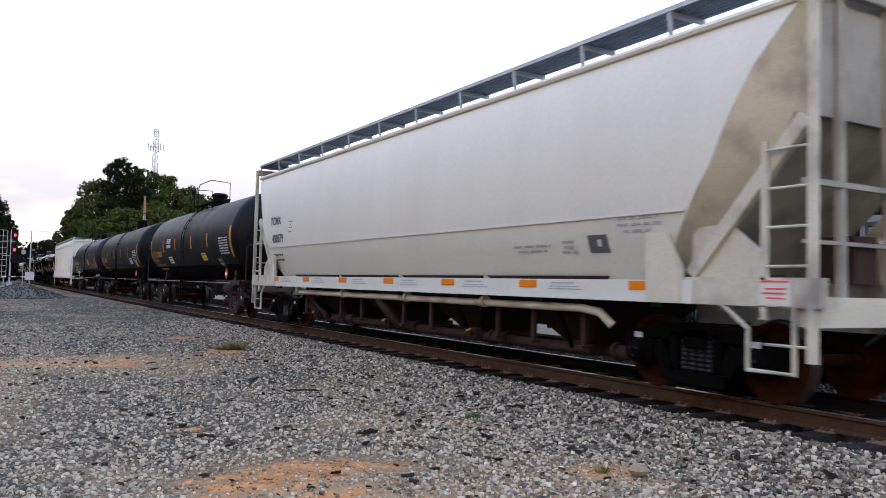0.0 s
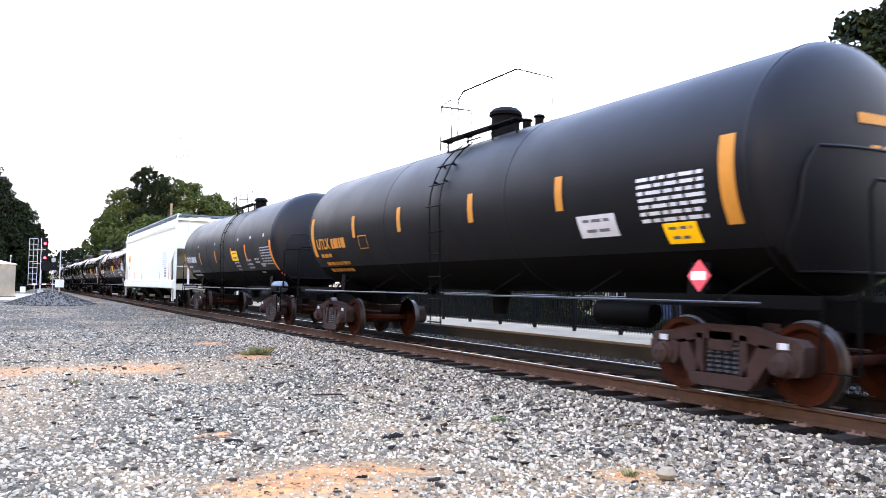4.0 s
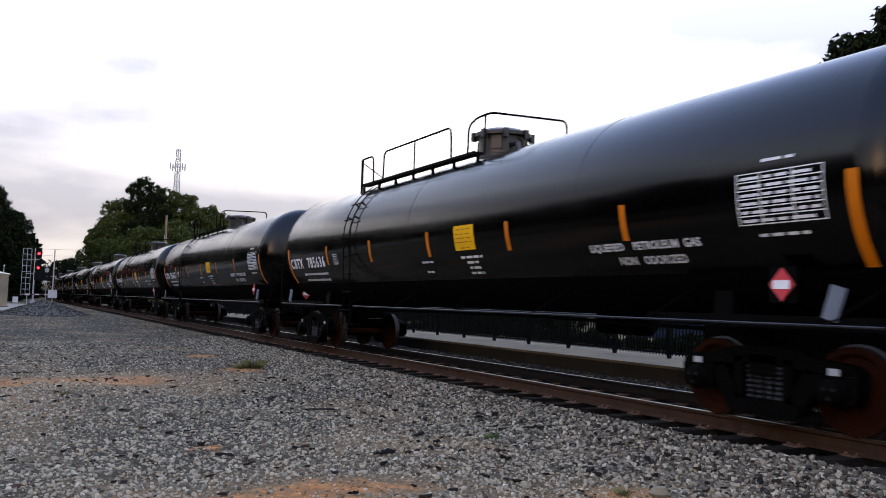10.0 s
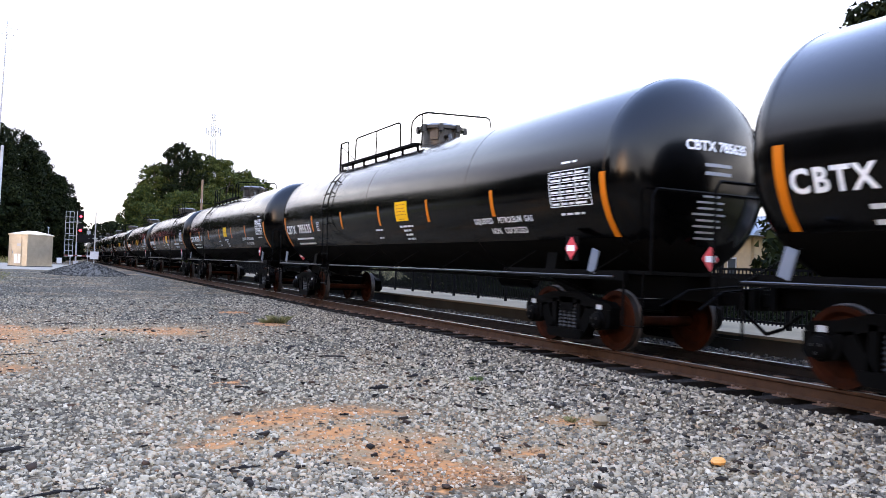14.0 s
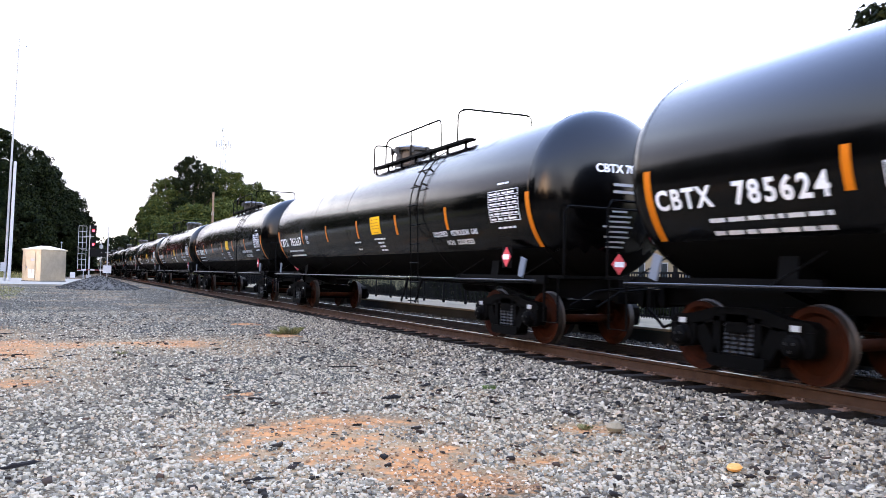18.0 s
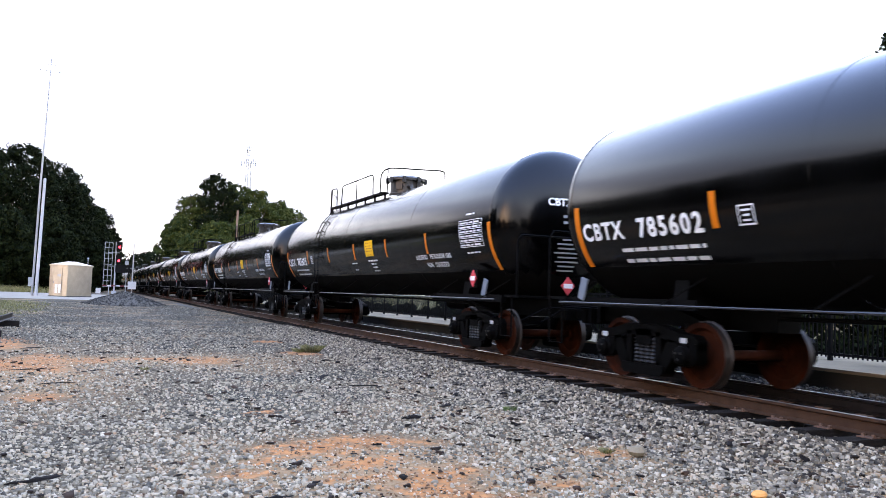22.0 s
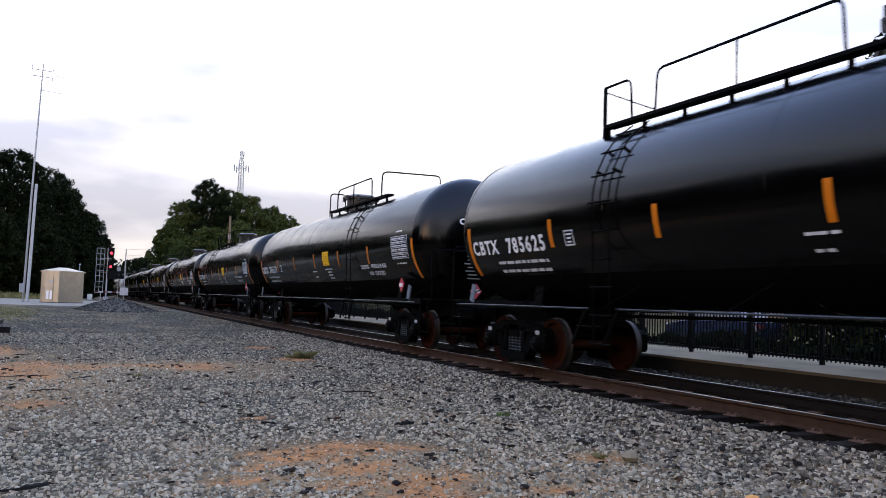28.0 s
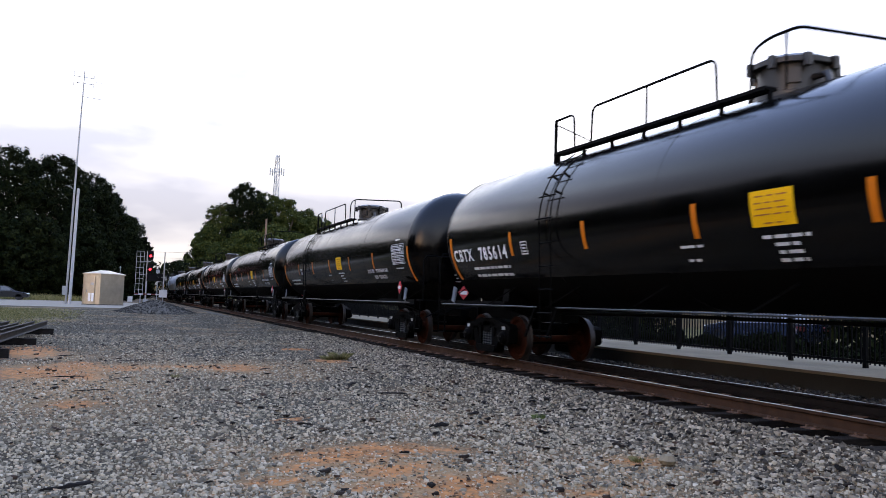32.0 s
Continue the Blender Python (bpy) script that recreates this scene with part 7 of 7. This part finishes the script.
# ---------------------------------------------------------------- parked sedan by the road
def wheel(parent, x, y, z, r, side):
    tyre = part("wheel", Mesh().lathe([(-0.1, r * 0.6), (-0.1, r * 0.93), (-0.06, r), (0.06, r), (0.1, r * 0.93), (0.1, r * 0.6)], 24, "y", (x, y, z)), M_RUBBER, parent)
    part("rim", Mesh().lathe([(side * 0.08, 0.0), (side * 0.1, r * 0.2), (side * 0.06, r * 0.55), (side * 0.1, r * 0.64), (0, r * 0.64)], 20, "y", (x, y, z)), M_GALV, tyre)


def sedan(m, paint, label, group=""):
    """A four-door car; its nose points to +x, its near side to -y."""
    ob = thing("car", label, "car", group, m=m)
    low = [(-2.3, 0.3), (2.2, 0.28), (2.32, 0.45), (2.28, 0.66), (1.95, 0.78), (1.1, 0.9), (-1.65, 0.96), (-2.2, 0.92), (-2.34, 0.7)]
    rings = []
    for y, k, dz in ((-0.88, 0.965, 0.03), (-0.84, 0.99, 0.0), (0.84, 0.99, 0.0), (0.88, 0.965, 0.03)):
        rings.append([(px * k, y, 0.6 + (pz - 0.6) * (0.9 if dz else 1.0)) for px, pz in low])
    part("body", Mesh().rings(rings), paint, ob, smooth=30)
    top = [(1.12, 0.88), (0.35, 1.36), (0.05, 1.43), (-0.85, 1.42), (-1.7, 0.94)]
    part("cabin", Mesh().rings([[(x, -0.78 + (z - 0.88) * 0.32, z) for x, z in top], [(x, 0.78 - (z - 0.88) * 0.32, z) for x, z in top]]), paint, ob, smooth=30)
    for y in (-1, 1):
        for x0, x1, x2, x3 in ((0.92, 0.25, -0.22, -0.22), (-0.30, -0.30, -0.85, -1.42)):
            g = Mesh()
            inner = lambda z: y * (0.79 - (z - 0.88) * 0.32)
            for off in (0.004, 0.012):
                g.v += [(x0, inner(0.93) + y * off, 0.93), (x1, inner(1.34) + y * off, 1.34), (x2, inner(1.36) + y * off, 1.36), (x3, inner(0.96) + y * off, 0.96)]
            for f in ([0, 1, 2, 3], [7, 6, 5, 4], [0, 4, 5, 1], [1, 5, 6, 2], [2, 6, 7, 3], [3, 7, 4, 0]):
                g.face(f)
            part("side_window", g, M_GLASS, ob)
        part("headlight", Mesh().box((2.16, y * 0.62, 0.66), (0.22, 0.36, 0.14)), M_PLACARD, ob)
        part("tail_light", Mesh().box((-2.26, y * 0.64, 0.76), (0.12, 0.34, 0.16)), M_DULLRED, ob)
        part("door_mirror", Mesh().box((0.72, y * 0.93, 0.98), (0.14, 0.2, 0.13)), paint, ob)
        for x in (1.42, -1.4):
            wheel(ob, x, y * 0.78, 0.32, 0.32, y)
    for xa, za, xb, zb in ((1.08, 0.93, 0.40, 1.35), (-1.62, 0.98, -0.93, 1.40)):
        ws = Mesh()
        for off in (0.006, 0.016):
            s = 1 if xa > 0 else -1
            ws.v += [(xa + s * off, -0.66, za + off), (xa + s * off, 0.66, za + off), (xb + s * off, 0.56, zb + off), (xb + s * off, -0.56, zb + off)]
        for f in ([0, 1, 2, 3], [7, 6, 5, 4], [0, 4, 5, 1], [1, 5, 6, 2], [2, 6, 7, 3], [3, 7, 4, 0]):
            ws.face(f)
        part("windscreen", ws, M_GLASS, ob)
    part("bumper", Mesh().box((2.26, 0, 0.42), (0.16, 1.6, 0.2)), paint, ob)
    return ob


sedan(pose(-11.2, 93, -0.035), M_CARPAINT, "dark sedan parked beside the road", "parked cars")
M_BLUECAR = material("dark_blue_car_paint", (0.012, 0.02, 0.045), 0.25, 0.1, (0.016, 0.024, 0.045), 3, 60, 0.0, coat=0.3)
sedan(pose(22.5, 23.2, -0.12, 0, 0, 92), M_BLUECAR, "dark blue sedan parked behind the platform fence", "parked cars")
sedan(pose(21.8, 13.2, -0.12, 0, 0, 90), M_CARPAINT, "black sedan parked behind the platform fence", "parked cars")

# ---------------------------------------------------------------- stack of spare rails on the lot
for k in range(4):
    x_far, y_far = -2.35 - 0.36 * k, 31.0 - (0.0, 0.6, 1.6, 0.9)[k]
    prof = [(-0.07, 0), (0.07, 0), (0.07, 0.014), (0.011, 0.03), (0.009, 0.13), (0.035, 0.14), (0.035, 0.172), (-0.035, 0.172), (-0.035, 0.14), (-0.009, 0.13), (-0.011, 0.03), (-0.07, 0.014)]
    solid("spare_rail", Mesh().prism(prof, -15.5, 0, "y"), M_RAILDARK, "dark rusty spare rail lying on timbers", "rail", "spare rails on the lot",
          m=pose(x_far, y_far, float(ground_z(x_far, y_far)) + 0.19, 0, 0, -1.4))
for y in (29.2, 24.5, 19.6):
    solid("timber", Mesh().box((0, 0, 0.08), (1.9, 0.24, 0.22)), M_TIE, "dark old timber under the spare rails", "timber", "timbers under the rails", m=pose(-2.95 - (29 - y) * 0.02, y, float(ground_z(-2.9, y)), 0, 0, 2))

# ---------------------------------------------------------------- fence and the far side of the platform
FX, FZ, BAY = PLATFORM_X + 1.72, 0.232, 1.70
fence = thing("platform_fence", "black steel picket fence along the platform", "fence", m=pose(FX, 0, FZ))
post_me = Mesh().box((0, 0, 0.62), (0.07, 0.07, 1.24)).box((0, 0, 1.26), (0.09, 0.09, 0.04)).data("post", M_BLACK)
rail_me = Mesh().box((0, 0, 0), (0.04, BAY - 0.07, 0.05)).data("rail", M_BLACK)
picket_me = Mesh().box((0, 0, 0.60), (0.022, 0.022, 1.08)).data("picket", M_BLACK)
far_pickets = Mesh()
for b in range(-3, 40):
    y = 6.9 + BAY * b
    o = new("post", post_me)
    o.parent, o.matrix_basis = fence, pose(0, y, 0)
    for z in (0.115, 1.12):
        o = new("fence_rail", rail_me)
        o.parent, o.matrix_basis = fence, pose(0, y + BAY / 2, z)
    for k in range(1, 18):
        yp = y + BAY * k / 18
        if 0 <= b < 17:
            o = new("picket", picket_me)
            o.parent, o.matrix_basis = fence, pose(0, yp, 0)
        else:
            far_pickets.box((0, yp, 0.60), (0.022, 0.022, 1.08))
tagged(part("picket_run", far_pickets, M_BLACK, fence), kind="stuff")

shelter = thing("platform_cabinet", "pale grey glazed platform cabinet with a lattice base", "cabinet", m=pose(FX + 0.55, 8.3, FZ))
for y in (-0.75, 0.7):
    part("corner_post", Mesh().box((-0.5, y, 1.1), (0.09, 0.09, 2.2)).box((0.5, y, 1.1), (0.09, 0.09, 2.2)), M_GALV, shelter)
part("panel", Mesh().box((0, 0, 1.35), (0.9, 1.35, 1.5)), M_PLACARD, shelter)
for y in (-0.45, 0.0, 0.4):
    part("pane", Mesh().box((-0.46, y, 1.3), (0.02, 0.3, 1.1)), M_GALV, shelter)
for k in range(6):
    part("louvre", Mesh().box((-0.48, 0, 0.1 + 0.085 * k), (0.05, 1.35, 0.03)), M_GALV, shelter)
part("roof", Mesh().box((0, 0, 2.22), (1.3, 1.8, 0.1)), M_GALV, shelter)

def shrub(x, y, w, l, h, seed):
    z = float(ground_z(x, y))
    ob = thing("shrub", "green clipped hedge shrub behind the fence", "shrub", "hedge behind the fence", m=pose(x, y, z))
    rng = random.Random(seed)
    blobs = [(rng.uniform(-w, w) * 0.5, rng.uniform(-l, l) * 0.5, h * rng.uniform(0.25, 0.75), max(0.2, h * rng.uniform(0.24, 0.36))) for _ in range(16)]
    st = Mesh()
    for b in blobs[:4]:
        st.tube([(0, 0, -0.1), (b[0] * 0.6, b[1] * 0.6, b[2])], [0.03, 0.012], 5)
    part("stem_work", st, M_BARK, ob)
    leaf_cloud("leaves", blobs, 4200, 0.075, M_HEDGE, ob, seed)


for i in range(26):
    shrub(16.0 + 0.5 * math.sin(i * 1.7), 10.0 + 1.75 * i, 1.4, 2.1, 0.66 + 0.14 * math.sin(i * 2.3), 200 + i)

building = thing("station_building", "pale low building with a row of dark windows", "building", m=pose(38, 45.5, -0.1, 0, 0, 0))
part("wall", Mesh().box((0, 0, 1.9), (0.3, 22, 4.0)).box((5, -11, 1.9), (10, 0.3, 4.0)).box((5, 11, 1.9), (10, 0.3, 4.0)).box((10, 0, 1.9), (0.3, 22, 4.0)), M_CONC, building)
part("roof", Mesh().prism([(-0.9, 3.9), (10.9, 3.9), (10.6, 4.2), (5, 5.6), (-0.6, 4.2)], -11.8, 11.8, "y"), M_GRATE, building)
for k in range(9):
    wf = part("window", Mesh().box((-0.17, -9.6 + 2.4 * k, 1.75), (0.06, 0.7, 1.7)), M_GALV, building)
    part("pane", Mesh().box((-0.21, -9.6 + 2.4 * k, 1.75), (0.02, 0.58, 1.55)), M_GLASS, wf)

# ---------------------------------------------------------------- small things on the lot
def on_ground(x, y, dz=0.0, rz=0.0):
    return pose(x, y, float(ground_z(x, y)) + dz, 0, 0, rz)


def splinter(x, y, length, width, rz, label, mat=M_TIE, seed=0):
    rng = random.Random(seed)
    n = 9
    rings = []
    bow, bend, b = rng.uniform(-1.1, 1.1) * width, 0.0, 0.0
    for i in range(n + 1):
        u = -length / 2 + length * i / n
        taper = math.sin(math.pi * (i + 0.25) / (n + 0.5)) ** 0.8
        w = width * taper * rng.uniform(0.55, 1.35)
        bend += rng.uniform(-0.16, 0.16) * width
        b = bend + bow * (1 - (2 * i / n - 1) ** 2)
        lift = 0.25 * width * abs(math.sin(1.7 * i + seed))
        top = lift + width * taper * rng.uniform(0.2, 0.5)
        rings.append([(u, b - w / 2, lift * 0.5), (u, b + w / 2, lift * 0.5 + 0.004), (u + rng.uniform(-0.02, 0.02), b + w * 0.25, top), (u, b - w * 0.3, top * rng.uniform(0.6, 1.0))])
    return solid("wood_splinter", Mesh().rings(rings), mat, label, "wood scrap", "scraps on the gravel", m=on_ground(x, y, 0.015, rz), smooth=20)


SCRAPS = [(4.05, 14.2, 0.75, 0.11, 60, "long dark splinter of tie wood on the gravel"), (3.9, 14.0, 0.6, 0.08, 75, "long dark splinter of tie wood on the gravel"),
          (4.3, 12.65, 0.62, 0.09, -25, "thin dark wood strip on the gravel"), (3.67, 9.0, 0.32, 0.14, 10, "broken dark wood chunk on the gravel"),
          (4.6, 10.05, 0.38, 0.09, 35, "dark wood chip on the gravel"), (4.27, 9.07, 0.24, 0.1, 70, "dark wood chip on the gravel"),
          (6.1, 9.55, 0.6, 0.1, -22, "flat dark board end on the ballast"), (6.2, 5.45, 0.3, 0.14, 40, "dark bark-like scrap on the ballast"),
          (2.72, 7.6, 0.14, 0.07, 15, "small dark wood chip on the clay"), (1.2, 10.0, 0.12, 0.06, 20, "small dark wood chip on the gravel"),
          (-0.8, 15.4, 0.9, 0.06, 15, "dark stick lying on the clay"), (0.1, 14.9, 0.8, 0.05, 50, "dark stick lying on the clay"),
          (1.33, 5.9, 0.34, 0.06, 8, "dark stick on the gravel"), (-0.3, 7.0, 0.5, 0.1, 30, "dark wood scrap on the gravel"), (-0.7, 6.3, 0.35, 0.16, 50, "dark wood scrap on the gravel"),
          (5.3, 13.5, 0.3, 0.08, 80, "dark wood chip on the gravel"), (5.8, 12.2, 0.35, 0.07, 20, "dark wood chip on the gravel"), (2.9, 17.0, 0.4, 0.07, 40, "dark wood chip on the gravel"),
          (5.6, 16.5, 0.5, 0.1, 60, "dark wood scrap on the ballast"), (6.0, 7.6, 0.25, 0.1, 60, "dark wood chip on the ballast"),
          (0.15, 5.6, 0.55, 0.06, 12, "dark stick on the gravel"), (-0.75, 5.75, 0.4, 0.14, 65, "dark wood scrap on the gravel"), (-0.35, 13.2, 0.6, 0.05, 20, "thin dark stick on the gravel"),
          (0.4, 19.5, 0.9, 0.06, 10, "dark stick lying on the clay"), (-1.1, 20.5, 0.7, 0.07, 40, "dark stick lying on the clay"), (5.95, 10.8, 0.4, 0.08, 10, "dark board end on the ballast"),
          (6.15, 6.3, 0.35, 0.09, 25, "dark board end on the ballast"), (4.75, 8.3, 0.16, 0.08, 30, "small dark wood chip on the gravel"), (3.2, 11.4, 0.2, 0.06, 70, "small dark wood chip on the gravel"),
          (5.45, 15.2, 0.45, 0.07, 35, "dark wood strip on the gravel"), (4.9, 17.2, 0.3, 0.08, 0, "dark wood chip on the gravel"), (3.4, 20.4, 0.5, 0.07, 25, "dark wood strip on the gravel")]
for i, (x, y, ln, w, rz, lb) in enumerate(SCRAPS):
    splinter(x, y, ln * 0.9, w * 0.6, rz, lb, seed=i)
solid("orange_chip", Mesh().rings([[(0.09 * math.cos(a) * k, 0.06 * math.sin(a) * k, z) for a in np.linspace(0, 6.0, 9)] for z, k in ((0, 0.9), (0.02, 1.05), (0.04, 0.8))]), M_ORANGECHIP,
      "flat orange chip lying on the gravel", "scrap", m=on_ground(5.02, 4.85, 0.03, 30))
solid("pale_rock", Mesh().rings([[(r * math.cos(a) * (1 + 0.2 * math.sin(3 * a)), r * 0.8 * math.sin(a), z) for a in np.linspace(0, 5.7, 8)] for r, z in ((0.07, 0), (0.1, 0.04), (0.06, 0.09))]), M_CONC,
      "pale rounded rock on the gravel", "rock", m=on_ground(5.1, 6.5, 0.02), smooth=20)


def tuft(x, y, size, blades, mat, label, seed):
    rng = np.random.default_rng(seed)
    bm = Mesh()
    for _ in range(blades):
        a, r, h = rng.random() * 6.283, size * 0.5 * rng.random(), size * (0.18 + 0.3 * rng.random())
        c, s = math.cos(a), math.sin(a)
        lean = h * (0.3 + 0.9 * rng.random())
        w = 0.003 + 0.004 * rng.random()
        base = len(bm.v)
        bm.v += [(c * r - s * w, s * r + c * w, 0), (c * r + s * w, s * r - c * w, 0), (c * (r + lean * 0.45) + s * w * 0.7, s * (r + lean * 0.45) - c * w * 0.7, h * 0.7), (c * (r + lean), s * (r + lean), h)]
        bm.face([base, base + 1, base + 2])
        bm.face([base, base + 2, base + 3])
    return solid("grass_tuft", bm, mat, label, "grass", "tufts on the lot", m=on_ground(x, y, 0.0), smooth=0)


M_WEED = island_material("green_weed", [(0.0, (0.05, 0.09, 0.02)), (1.0, (0.16, 0.18, 0.05)), (0.5, (0.09, 0.13, 0.03))], 0.8, 0.0)
tuft(5.2, 19.6, 0.42, 420, M_DRYGRASS, "dry yellow-green grass tuft in the gravel", 1)
tuft(4.85, 19.5, 0.26, 160, M_DRYGRASS, "dry yellow-green grass tuft in the gravel", 2)
tuft(5.35, 9.6, 0.16, 120, M_WEED, "small green weed in the ballast", 3)
tuft(4.9, 6.75, 0.12, 90, M_DRYGRASS, "low dry weed on the brown patch", 4)
tuft(1.0, 15.3, 0.14, 60, M_DRYGRASS, "low dry weed on the clay", 5)


def lawn(name, label, count, box_, seed, h, mat):
    rng = np.random.default_rng(seed)
    x = box_[0] + (box_[1] - box_[0]) * rng.random(count)
    y = box_[2] + (box_[3] - box_[2]) * rng.random(count)
    keep = rng.random(count) < grass_at(x, y)
    x, y = x[keep], y[keep]
    n = len(x)
    z = ground_z(x, y)
    a = rng.random(n) * 6.283
    w, hh = 0.012 + 0.02 * rng.random(n), h * (0.4 + rng.random(n))
    c, s = np.cos(a), np.sin(a)
    lx, ly = rng.normal(size=(2, n)) * hh * 0.5
    v = np.stack([np.stack([x - c * w, y - s * w, z], -1), np.stack([x + c * w, y + s * w, z], -1), np.stack([x + lx, y + ly, z + hh], -1)], 1)
    me = bpy.data.meshes.new(name)
    me.from_pydata(v.reshape(-1, 3).tolist(), [], np.arange(3 * n).reshape(-1, 3).tolist())
    me.materials.append(mat)
    tagged(new(name, me), label, "grass", kind="stuff")


lawn("dry_lawn", "short dry yellowing grass beside the road", 26000, (-14, -2, 36, 58), 8, 0.07, M_DRYGRASS)
lawn("verge_grass", "tall green grass under the roadside trees", 14000, (-26, -3, 95.5, 104), 9, 0.6, M_DRYGRASS)

# ---------------------------------------------------------------- ties under the rails, last
track = thing("railway_track", "line of weathered wooden ties set in ballast", "track", kind="structure", m=pose(TRACK_X, 0, 0))
tie_meshes = []
for k in range(5):
    rng = random.Random(k)
    bm = Mesh()
    hx = 1.25 + rng.uniform(-0.03, 0.05)
    bm.rings([[(u, -0.115 + rng.uniform(-.01, .01), -0.33), (u, 0.115 + rng.uniform(-.01, .01), -0.33), (u, 0.112 + rng.uniform(-.012, .006), -0.185 + rng.uniform(-.008, .004)),
               (u, -0.112 + rng.uniform(-.006, .012), -0.185 + rng.uniform(-.008, .004))] for u in (-hx - rng.uniform(0, .06), -0.8, 0.0, 0.8, hx)])
    tie_meshes.append(bm.data("tie", M_TIE, 25))
plate_me = Mesh().box((-GAUGE / 2, 0, -0.183), (0.34, 0.19, 0.014)).box((-GAUGE / 2 - 0.1, 0.06, -0.165), (0.03, 0.03, 0.03)).box((-GAUGE / 2 - 0.1, -0.06, -0.165), (0.03, 0.03, 0.03)) \
    .box((GAUGE / 2, 0, -0.183), (0.34, 0.19, 0.014)).data("tie_plate", M_PLATE)
rng = random.Random(11)
for i in range(290):
    o = new("tie", tie_meshes[i % 5])
    o.parent, o.matrix_basis = track, pose(rng.uniform(-0.05, 0.05), -8 + 0.63 * i + rng.uniform(-0.03, 0.03), rng.uniform(-0.008, 0.006), 0, 0, rng.uniform(-1.2, 1.2))
    if i < 110:
        q = new("tie_plate", plate_me)
        q.parent, q.matrix_basis = o, pose(0, 0, 0)


# ---------------------------------------------------------------- movement
SHIFT = [(0.0, -1.33), (1.0, -1.28), (1.5, -1.13), (2.0, -0.95), (2.5, -0.95), (3.0, -0.85), (3.5, -1.05), (9.2, -1.13), (10.5, -1.0), (11.0, -0.3), (11.5, -0.11), (12.0, -0.15), (13.5, -0.18), (15.5, -0.04), (20.0, -0.04), (25.0, 0.03), (28.5, 0.33), (30.0, 0.58), (32.0, 0.8)]


def travelled(t):
    """Where the train's own zero stands along the track at t seconds."""
    return 9.5 * (23.0 - t) + float(np.interp(t, [a for a, b in SHIFT], [b for a, b in SHIFT]))


def motions():
    times = [0.5 * i for i in range(65)]
    for car, c in TRAIN:
        walk(car, [(t, pose(TRACK_X, c + travelled(t), 0)) for t in times])
    spin = [i / 15 for i in range(481)]
    turn = [math.degrees((travelled(0.0) - travelled(t)) / WHEEL_R) for t in spin]
    for car, c in TRAIN:
        for tr in car.children:
            if not tr.name.startswith("truck"):
                continue
            for ws in tr.children:
                if ws.name.startswith("wheelset"):
                    y, z = ws.location.y, ws.location.z
                    walk(ws, [(t, pose(0, y, z, a)) for t, a in zip(spin, turn)])


motions()
